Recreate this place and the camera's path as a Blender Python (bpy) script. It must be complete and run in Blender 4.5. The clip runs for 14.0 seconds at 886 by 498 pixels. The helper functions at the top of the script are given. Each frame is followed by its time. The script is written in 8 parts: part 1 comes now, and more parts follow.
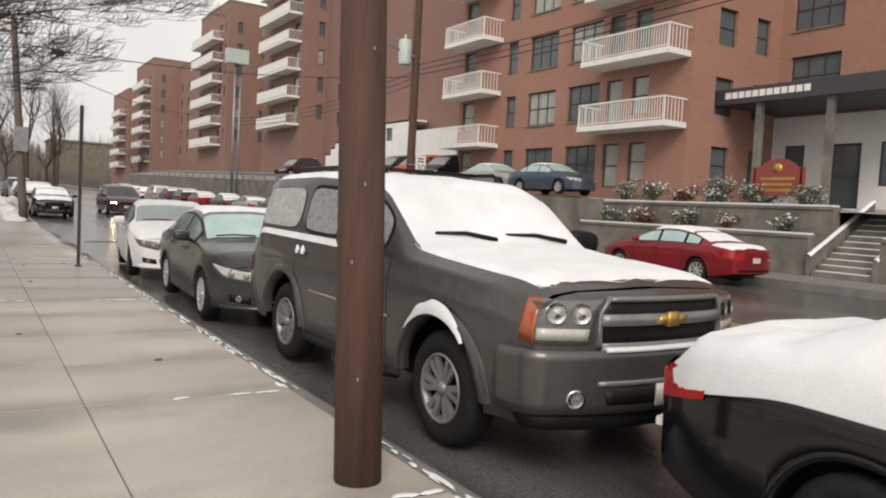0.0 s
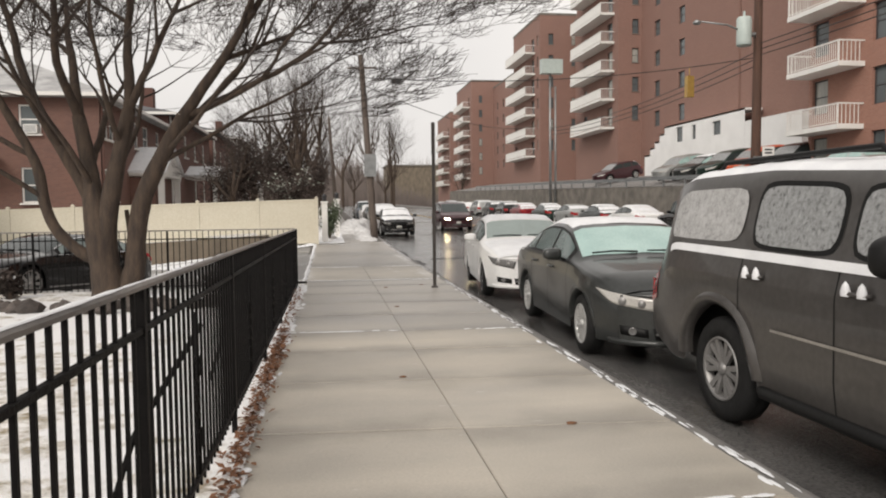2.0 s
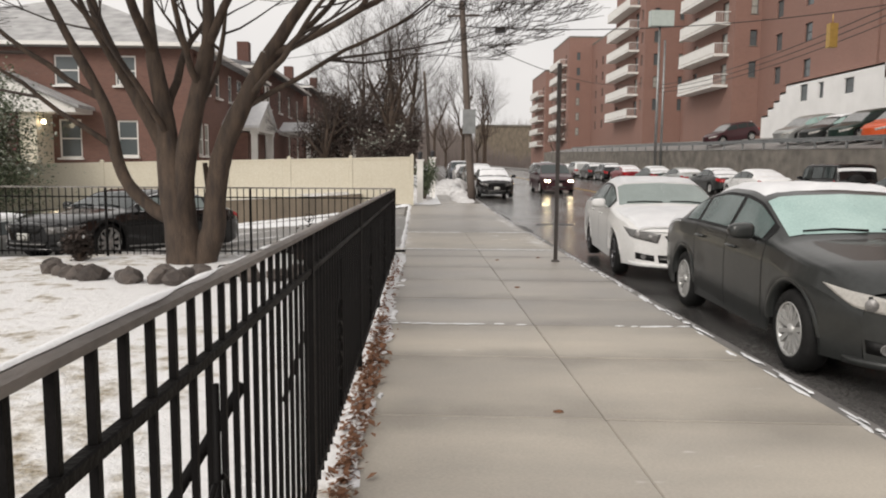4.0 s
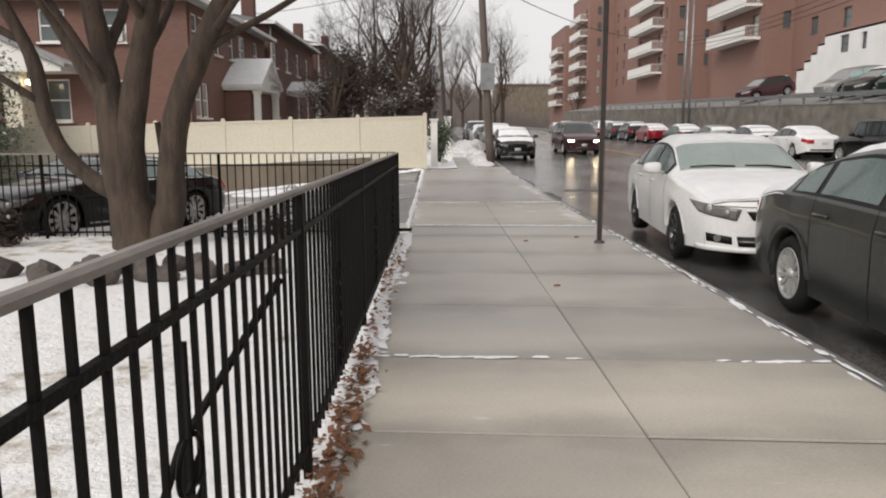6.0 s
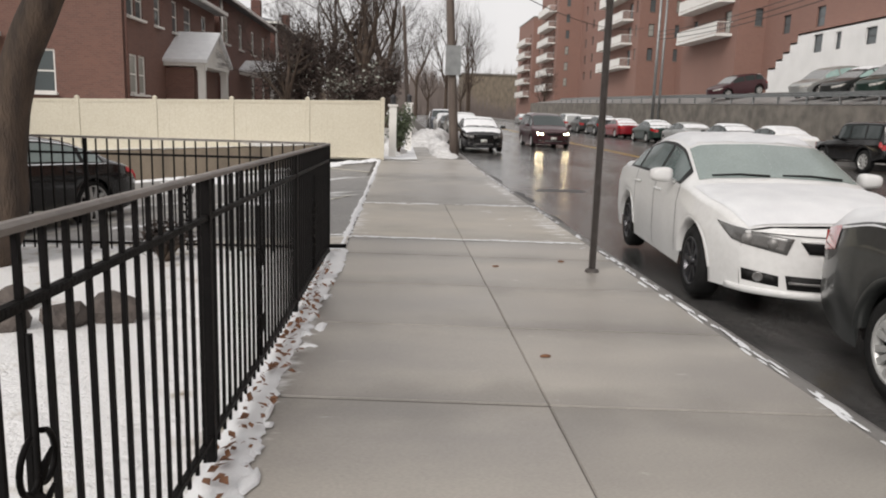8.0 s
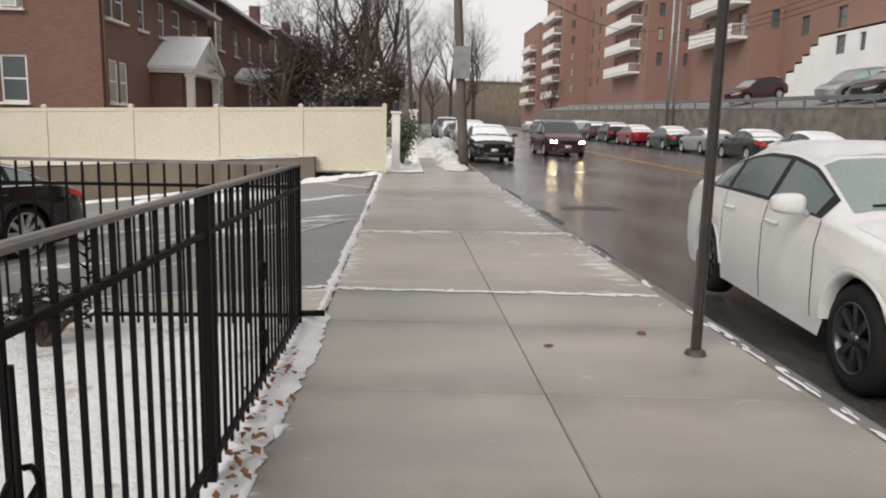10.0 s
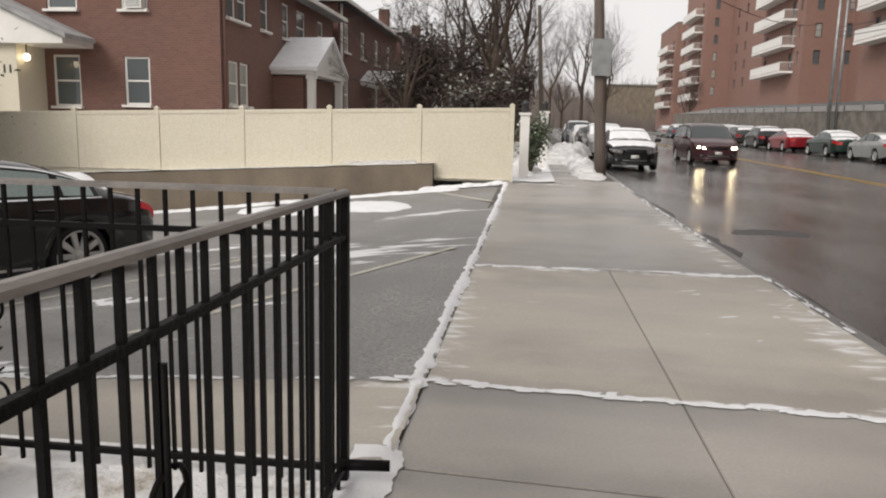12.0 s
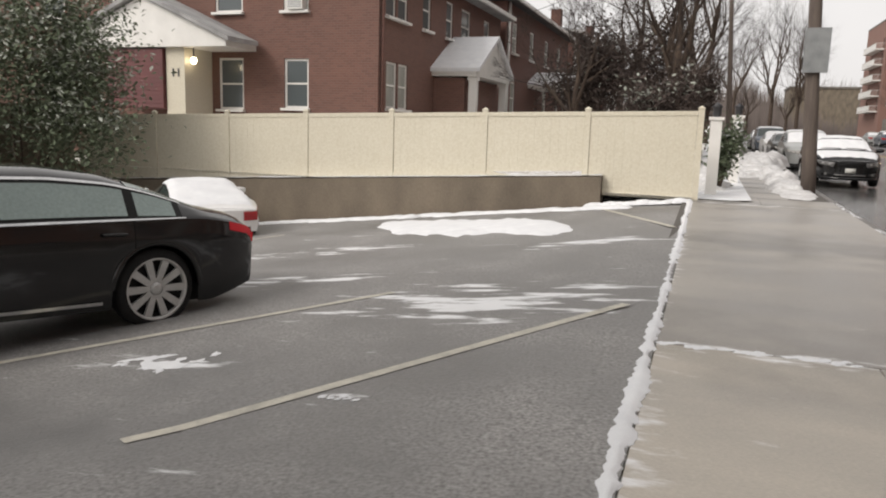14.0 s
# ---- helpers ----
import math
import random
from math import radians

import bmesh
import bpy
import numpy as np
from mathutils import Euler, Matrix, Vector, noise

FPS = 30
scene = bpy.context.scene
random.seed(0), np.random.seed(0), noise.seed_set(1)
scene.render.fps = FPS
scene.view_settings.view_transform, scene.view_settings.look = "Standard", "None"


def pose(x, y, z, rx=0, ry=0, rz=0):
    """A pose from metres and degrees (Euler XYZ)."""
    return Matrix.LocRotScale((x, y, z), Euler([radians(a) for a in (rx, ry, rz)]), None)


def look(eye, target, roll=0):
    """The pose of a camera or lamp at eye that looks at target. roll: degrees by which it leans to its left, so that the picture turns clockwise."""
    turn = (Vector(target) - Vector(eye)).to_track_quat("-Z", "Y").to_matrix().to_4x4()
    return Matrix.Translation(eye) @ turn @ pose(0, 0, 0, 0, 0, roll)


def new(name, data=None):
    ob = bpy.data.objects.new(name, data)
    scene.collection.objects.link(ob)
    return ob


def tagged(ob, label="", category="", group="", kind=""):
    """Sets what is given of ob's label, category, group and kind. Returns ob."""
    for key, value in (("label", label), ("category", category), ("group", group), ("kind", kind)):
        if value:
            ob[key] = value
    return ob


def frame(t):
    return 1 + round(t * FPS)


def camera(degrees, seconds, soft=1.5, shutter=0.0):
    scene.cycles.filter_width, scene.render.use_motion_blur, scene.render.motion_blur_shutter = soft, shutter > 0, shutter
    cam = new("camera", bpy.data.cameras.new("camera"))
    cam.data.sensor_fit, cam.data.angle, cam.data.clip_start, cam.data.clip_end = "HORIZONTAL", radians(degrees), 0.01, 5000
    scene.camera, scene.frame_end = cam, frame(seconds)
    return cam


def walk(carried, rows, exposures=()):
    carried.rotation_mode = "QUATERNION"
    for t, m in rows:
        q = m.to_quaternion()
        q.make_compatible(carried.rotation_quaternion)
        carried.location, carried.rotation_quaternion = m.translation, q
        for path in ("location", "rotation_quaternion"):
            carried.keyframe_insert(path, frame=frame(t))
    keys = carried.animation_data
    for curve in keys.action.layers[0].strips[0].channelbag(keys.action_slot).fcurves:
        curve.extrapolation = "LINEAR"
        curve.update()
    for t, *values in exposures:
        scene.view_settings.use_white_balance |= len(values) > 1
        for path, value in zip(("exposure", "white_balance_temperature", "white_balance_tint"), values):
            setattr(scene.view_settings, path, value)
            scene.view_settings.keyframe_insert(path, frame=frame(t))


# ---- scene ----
# ---- camera ----
cam = camera(62.2, 14.0, soft=2.0)
PATH = [
    (0, (-0.267, 0.376, 1.472), (0.819, 2.052, 1.361), 3.0),
    (0.5, (-0.242, 1.016, 1.459), (0.568, 2.844, 1.417), 1.2),
    (1, (-0.284, 1.475, 1.43), (0.337, 3.376, 1.38), -0.1),
    (1.5, (-0.36, 1.92, 1.457), (0.084, 3.868, 1.384), 0.1),
    (2, (-0.463, 2.37, 1.477), (-0.152, 4.342, 1.365), -0.6),
    (2.5, (-0.461, 2.892, 1.469), (-0.247, 4.875, 1.33), 0.1),
    (3, (-0.567, 3.406, 1.472), (-0.416, 5.396, 1.342), -0.1),
    (3.5, (-0.595, 3.948, 1.437), (-0.458, 5.938, 1.281), -0.4),
    (4, (-0.677, 4.485, 1.436), (-0.605, 6.472, 1.219), 0.4),
    (6.5, (-0.494, 7.352, 1.394), (-0.471, 9.325, 1.073), -0.2),
    (7, (-0.424, 7.904, 1.396), (-0.35, 9.879, 1.085), -0.0),
    (7.5, (-0.386, 8.539, 1.378), (-0.298, 10.512, 1.063), 1.3),
    (8, (-0.355, 9.124, 1.385), (-0.228, 11.089, 1.036), 1.8),
    (10.5, (-0.345, 12.129, 1.354), (-0.247, 14.103, 1.047), 0.8),
    (11, (-0.378, 12.736, 1.341), (-0.363, 14.718, 1.071), 1.9),
    (11.5, (-0.38, 13.324, 1.343), (-0.402, 15.302, 1.047), 1.8),
    (12, (-0.393, 13.908, 1.334), (-0.617, 15.869, 1.011), 1.3),
    (12.5, (-0.47, 14.465, 1.349), (-0.795, 16.407, 0.997), -0.2),
    (13, (-0.5, 15.07, 1.353), (-0.945, 16.999, 1.067), 1.1),
    (13.5, (-0.61, 15.498, 1.393), (-1.163, 17.397, 1.1), 0.7),
    (14, (-0.675, 16.135, 1.369), (-1.332, 17.996, 1.046), 1.7),
]
walk(cam, [(t, look(eye, target, roll)) for t, eye, target, roll in PATH], exposures=[(0, 0.40, 6950, 12), (3.5, 0.37, 6900, 12), (6.5, 0.38, 6700, 12), (14, 0.45, 6800, 12)])

# ---- light: overcast winter sky ----
SUN_EL, SUN_ROT = radians(38), radians(215)
world = bpy.data.worlds.new("overcast")
scene.world = world
world.use_nodes = True
wn, wl = world.node_tree.nodes, world.node_tree.links
wn.clear()
sky = wn.new("ShaderNodeTexSky")
sky.sky_type, sky.sun_disc = "NISHITA", False
sky.sun_elevation, sky.sun_rotation = SUN_EL, SUN_ROT
sky.air_density, sky.dust_density, sky.ozone_density = 1.0, 6.0, 1.0
hsv = wn.new("ShaderNodeHueSaturation")
hsv.inputs["Saturation"].default_value = 0.12
clouds = wn.new("ShaderNodeTexNoise")
clouds.inputs["Scale"].default_value = 2.2
clouds.inputs["Detail"].default_value = 5
ramp = wn.new("ShaderNodeValToRGB")
ramp.color_ramp.elements[0].position, ramp.color_ramp.elements[0].color = 0.3, (6.6, 6.7, 6.85, 1)
ramp.color_ramp.elements[1].position, ramp.color_ramp.elements[1].color = 0.75, (8.6, 8.6, 8.55, 1)
wmix = wn.new("ShaderNodeMix")
wmix.data_type = "RGBA"
wmix.inputs["Factor"].default_value = 0.8
wbg = wn.new("ShaderNodeBackground")
wbg.inputs["Strength"].default_value = 0.1
wout = wn.new("ShaderNodeOutputWorld")
wl.new(sky.outputs[0], hsv.inputs["Color"])
wl.new(clouds.outputs["Fac"], ramp.inputs[0])
wl.new(hsv.outputs[0], wmix.inputs[6])
wl.new(ramp.outputs[0], wmix.inputs[7])
wl.new(wmix.outputs[2], wbg.inputs["Color"])
wl.new(wbg.outputs[0], wout.inputs["Surface"])
sun_data = bpy.data.lights.new("sun", "SUN")
sun_data.energy, sun_data.angle, sun_data.color = 1.3, radians(25), (1.0, 0.97, 0.93)
sun = new("sun", sun_data)
sun.matrix_world = look((0, 0, 60), (0 - 30 * math.sin(SUN_ROT), 0 - 30 * math.cos(SUN_ROT), 60 - 30 * math.tan(SUN_EL)))


# ---- materials ----
def mat(name, col, col2=None, rough=0.6, scale=6.0, fine=60.0, var=0.5, bump=0.15, metal=0.0, gloss_var=0.1, spec=0.5, coat=0.0, rand=0.0, stretch=(1, 1, 1), damp=0.0):
    """A surface that varies at two scales: large stains between col and col2, and fine grain with relief."""
    m = bpy.data.materials.new(name)
    m.use_nodes = True
    n, l = m.node_tree.nodes, m.node_tree.links
    b = n["Principled BSDF"]
    co = n.new("ShaderNodeTexCoord")
    mp = n.new("ShaderNodeMapping")
    mp.inputs["Scale"].default_value = stretch
    l.new(co.outputs["Object"], mp.inputs[0])
    n1 = n.new("ShaderNodeTexNoise")
    n1.inputs["Scale"].default_value, n1.inputs["Detail"].default_value = scale, 6
    n2 = n.new("ShaderNodeTexNoise")
    n2.inputs["Scale"].default_value, n2.inputs["Detail"].default_value = fine, 3
    l.new(mp.outputs[0], n1.inputs["Vector"])
    l.new(mp.outputs[0], n2.inputs["Vector"])
    col2 = col2 or tuple(c * 0.7 for c in col)
    r = n.new("ShaderNodeValToRGB")
    r.color_ramp.elements[0].position, r.color_ramp.elements[1].position = 0.5 - 0.25 / max(var, 0.1) * 0.5, 0.5 + 0.25 / max(var, 0.1) * 0.5
    r.color_ramp.elements[0].color, r.color_ramp.elements[1].color = (*col2, 1), (*col, 1)
    l.new(n1.outputs["Fac"], r.inputs[0])
    g = n.new("ShaderNodeMix")
    g.data_type, g.blend_type = "RGBA", "OVERLAY"
    g.inputs["Factor"].default_value = 0.25
    l.new(r.outputs[0], g.inputs[6])
    l.new(n2.outputs["Fac"], g.inputs[7])
    last = g.outputs[2]
    if rand:
        oi = n.new("ShaderNodeObjectInfo")
        mr = n.new("ShaderNodeMapRange")
        mr.inputs[3].default_value, mr.inputs[4].default_value = 1 - rand, 1 + rand
        l.new(oi.outputs["Random"], mr.inputs[0])
        hv = n.new("ShaderNodeHueSaturation")
        l.new(mr.outputs[0], hv.inputs["Value"])
        l.new(last, hv.inputs["Color"])
        last = hv.outputs[0]
    if damp:
        # water held along the joints of a slab, with a wavering border
        sx = n.new("ShaderNodeSeparateXYZ")
        l.new(co.outputs["Generated"], sx.inputs[0])
        ab = n.new("ShaderNodeMath")
        ab.operation = "MULTIPLY_ADD"
        ab.inputs[1].default_value, ab.inputs[2].default_value = 2.0, -1.0
        l.new(sx.outputs["Y"], ab.inputs[0])
        av = n.new("ShaderNodeMath")
        av.operation = "ABSOLUTE"
        l.new(ab.outputs[0], av.inputs[0])
        ns = n.new("ShaderNodeTexNoise")
        ns.inputs["Scale"].default_value, ns.inputs["Detail"].default_value = 1.7, 4
        l.new(co.outputs["Object"], ns.inputs["Vector"])
        sm = n.new("ShaderNodeMath")
        sm.operation = "MULTIPLY_ADD"
        sm.inputs[1].default_value = 1.3
        l.new(ns.outputs["Fac"], sm.inputs[0])
        l.new(av.outputs[0], sm.inputs[2])
        br = n.new("ShaderNodeMapRange")
        br.interpolation_type = "SMOOTHSTEP"
        br.inputs[1].default_value, br.inputs[2].default_value, br.inputs[3].default_value, br.inputs[4].default_value = 1.0, 1.75, 1.06, 1.0 - damp
        l.new(sm.outputs[0], br.inputs[0])
        hd = n.new("ShaderNodeHueSaturation")
        l.new(br.outputs[0], hd.inputs["Value"])
        l.new(last, hd.inputs["Color"])
        last = hd.outputs[0]
    l.new(last, b.inputs["Base Color"])
    rr = n.new("ShaderNodeMapRange")
    rr.inputs[3].default_value, rr.inputs[4].default_value = max(0.02, rough - gloss_var), min(1, rough + gloss_var)
    l.new(n1.outputs["Fac"], rr.inputs[0])
    l.new(rr.outputs[0], b.inputs["Roughness"])
    b.inputs["Metallic"].default_value = metal
    b.inputs["Specular IOR Level"].default_value = spec
    b.inputs["Coat Weight"].default_value = coat
    b.inputs["Coat Roughness"].default_value = 0.06
    if bump:
        bp = n.new("ShaderNodeBump")
        bp.inputs["Strength"].default_value, bp.inputs["Distance"].default_value = bump, 0.02
        l.new(n2.outputs["Fac"], bp.inputs["Height"])
        l.new(bp.outputs[0], b.inputs["Normal"])
    return m


def brick_mat(name, c1, c2, mortar):
    m = mat(name, c1, c2, rough=0.85, scale=0.5, fine=30, bump=0)
    n, l = m.node_tree.nodes, m.node_tree.links
    b = n["Principled BSDF"]
    co = n.new("ShaderNodeTexCoord")
    sep = n.new("ShaderNodeSeparateXYZ")
    add = n.new("ShaderNodeMath")
    comb = n.new("ShaderNodeCombineXYZ")
    l.new(co.outputs["Object"], sep.inputs[0])
    l.new(sep.outputs[0], add.inputs[0])
    l.new(sep.outputs[1], add.inputs[1])
    l.new(add.outputs[0], comb.inputs[0])
    l.new(sep.outputs[2], comb.inputs[1])
    bt = n.new("ShaderNodeTexBrick")
    bt.inputs["Scale"].default_value = 1.0
    bt.inputs["Brick Width"].default_value, bt.inputs["Row Height"].default_value = 0.21, 0.075
    bt.inputs["Mortar Size"].default_value = 0.008
    bt.inputs["Color1"].default_value, bt.inputs["Color2"].default_value, bt.inputs["Mortar"].default_value = (*c1, 1), (*c2, 1), (*mortar, 1)
    l.new(comb.outputs[0], bt.inputs["Vector"])
    old = b.inputs["Base Color"].links[0].from_socket
    mx = n.new("ShaderNodeMix")
    mx.data_type = "RGBA"
    mx.inputs["Factor"].default_value = 0.55
    l.new(old, mx.inputs[6])
    l.new(bt.outputs["Color"], mx.inputs[7])
    l.new(mx.outputs[2], b.inputs["Base Color"])
    bp = n.new("ShaderNodeBump")
    bp.inputs["Strength"].default_value, bp.inputs["Distance"].default_value = 0.4, 0.01
    l.new(bt.outputs["Fac"], bp.inputs["Height"])
    bp.invert = True
    l.new(bp.outputs[0], b.inputs["Normal"])
    return m


def mixed(name, base, top, scale, lo, hi, detail=8, rough_a=0.9, rough_b=0.8, stretch=(1, 1, 1), bump=0.5, rand=0.0):
    """Two surfaces in patches, such as snow on grass or wet on dry."""
    m = bpy.data.materials.new(name)
    m.use_nodes = True
    n, l = m.node_tree.nodes, m.node_tree.links
    b = n["Principled BSDF"]
    co = n.new("ShaderNodeTexCoord")
    mp = n.new("ShaderNodeMapping")
    mp.inputs["Scale"].default_value = stretch
    l.new(co.outputs["Object"], mp.inputs[0])
    a = n.new("ShaderNodeTexNoise")
    a.inputs["Scale"].default_value, a.inputs["Detail"].default_value, a.inputs["Roughness"].default_value = scale, detail, 0.65
    f = n.new("ShaderNodeTexNoise")
    f.inputs["Scale"].default_value, f.inputs["Detail"].default_value = 45, 4
    l.new(mp.outputs[0], a.inputs["Vector"])
    l.new(co.outputs["Object"], f.inputs["Vector"])
    r = n.new("ShaderNodeMapRange")
    r.inputs[1].default_value, r.inputs[2].default_value = lo, hi
    l.new(a.outputs["Fac"], r.inputs[0])
    cr = n.new("ShaderNodeValToRGB")
    cr.color_ramp.elements[0].color = (*[c * 0.6 for c in base], 1)
    cr.color_ramp.elements[1].color = (*[min(1, c * 1.5) for c in base], 1)
    cr.color_ramp.elements[0].position, cr.color_ramp.elements[1].position = 0.3, 0.7
    l.new(f.outputs["Fac"], cr.inputs[0])
    mx = n.new("ShaderNodeMix")
    mx.data_type = "RGBA"
    l.new(r.outputs[0], mx.inputs["Factor"])
    l.new(cr.outputs[0], mx.inputs[6])
    mx.inputs[7].default_value = (*top, 1)
    l.new(mx.outputs[2], b.inputs["Base Color"])
    q = n.new("ShaderNodeMapRange")
    q.inputs[3].default_value, q.inputs[4].default_value = rough_a, rough_b
    l.new(r.outputs[0], q.inputs[0])
    l.new(q.outputs[0], b.inputs["Roughness"])
    bp = n.new("ShaderNodeBump")
    bp.inputs["Strength"].default_value, bp.inputs["Distance"].default_value = bump, 0.015
    ad = n.new("ShaderNodeMath")
    l.new(f.outputs["Fac"], ad.inputs[0])
    l.new(r.outputs[0], ad.inputs[1])
    l.new(ad.outputs[0], bp.inputs["Height"])
    l.new(bp.outputs[0], b.inputs["Normal"])
    return m


def drift(m, zones, scale, stretch, lo, hi, col=(0.72, 0.73, 0.74), turn=0.25):
    """Thin wind-blown snow streaks within soft oval zones (x, y, rx, ry) of a surface."""
    n, l = m.node_tree.nodes, m.node_tree.links
    b = n["Principled BSDF"]
    co = n.new("ShaderNodeTexCoord")
    tot = None
    for x, y, rx, ry in zones:
        mp = n.new("ShaderNodeMapping")
        mp.vector_type = "TEXTURE"
        mp.inputs["Location"].default_value, mp.inputs["Scale"].default_value = (x, y, 0), (rx, ry, 1000)
        mp.inputs["Rotation"].default_value = (0, 0, turn)
        ln = n.new("ShaderNodeVectorMath")
        ln.operation = "LENGTH"
        r = n.new("ShaderNodeMapRange")
        r.inputs[1].default_value, r.inputs[2].default_value, r.inputs[3].default_value, r.inputs[4].default_value = 0.3, 1.2, 1.0, 0.0
        l.new(co.outputs["Object"], mp.inputs[0])
        l.new(mp.outputs[0], ln.inputs[0])
        l.new(ln.outputs["Value"], r.inputs[0])
        if tot is None:
            tot = r.outputs[0]
        else:
            mx = n.new("ShaderNodeMath")
            mx.operation = "MAXIMUM"
            l.new(tot, mx.inputs[0])
            l.new(r.outputs[0], mx.inputs[1])
            tot = mx.outputs[0]
    mp = n.new("ShaderNodeMapping")
    mp.inputs["Scale"].default_value, mp.inputs["Rotation"].default_value = stretch, (0, 0, -0.3)
    nt = n.new("ShaderNodeTexNoise")
    nt.inputs["Scale"].default_value, nt.inputs["Detail"].default_value, nt.inputs["Roughness"].default_value = scale, 6, 0.6
    l.new(co.outputs["Object"], mp.inputs[0])
    l.new(mp.outputs[0], nt.inputs["Vector"])
    ad = n.new("ShaderNodeMath")
    ad.operation = "MULTIPLY_ADD"
    l.new(tot, ad.inputs[0])
    ad.inputs[1].default_value = 0.22
    l.new(nt.outputs["Fac"], ad.inputs[2])
    r = n.new("ShaderNodeMapRange")
    r.inputs[1].default_value, r.inputs[2].default_value = lo, hi
    l.new(ad.outputs[0], r.inputs[0])
    old = b.inputs["Base Color"].links[0].from_socket
    mx = n.new("ShaderNodeMix")
    mx.data_type = "RGBA"
    l.new(r.outputs[0], mx.inputs["Factor"])
    l.new(old, mx.inputs[6])
    mx.inputs[7].default_value = (*col, 1)
    l.new(mx.outputs[2], b.inputs["Base Color"])
    return m


def lamp_mat(name, col, power):
    m = bpy.data.materials.new(name)
    m.use_nodes = True
    b = m.node_tree.nodes["Principled BSDF"]
    b.inputs["Base Color"].default_value = (*col, 1)
    b.inputs["Emission Color"].default_value = (*col, 1)
    b.inputs["Emission Strength"].default_value = power
    return m


def glass_mat(name, col, rough, trans):
    m = bpy.data.materials.new(name)
    m.use_nodes = True
    b = m.node_tree.nodes["Principled BSDF"]
    b.inputs["Base Color"].default_value = (*col, 1)
    b.inputs["Roughness"].default_value = rough
    b.inputs["Transmission Weight"].default_value = trans
    b.inputs["IOR"].default_value = 1.45
    return m


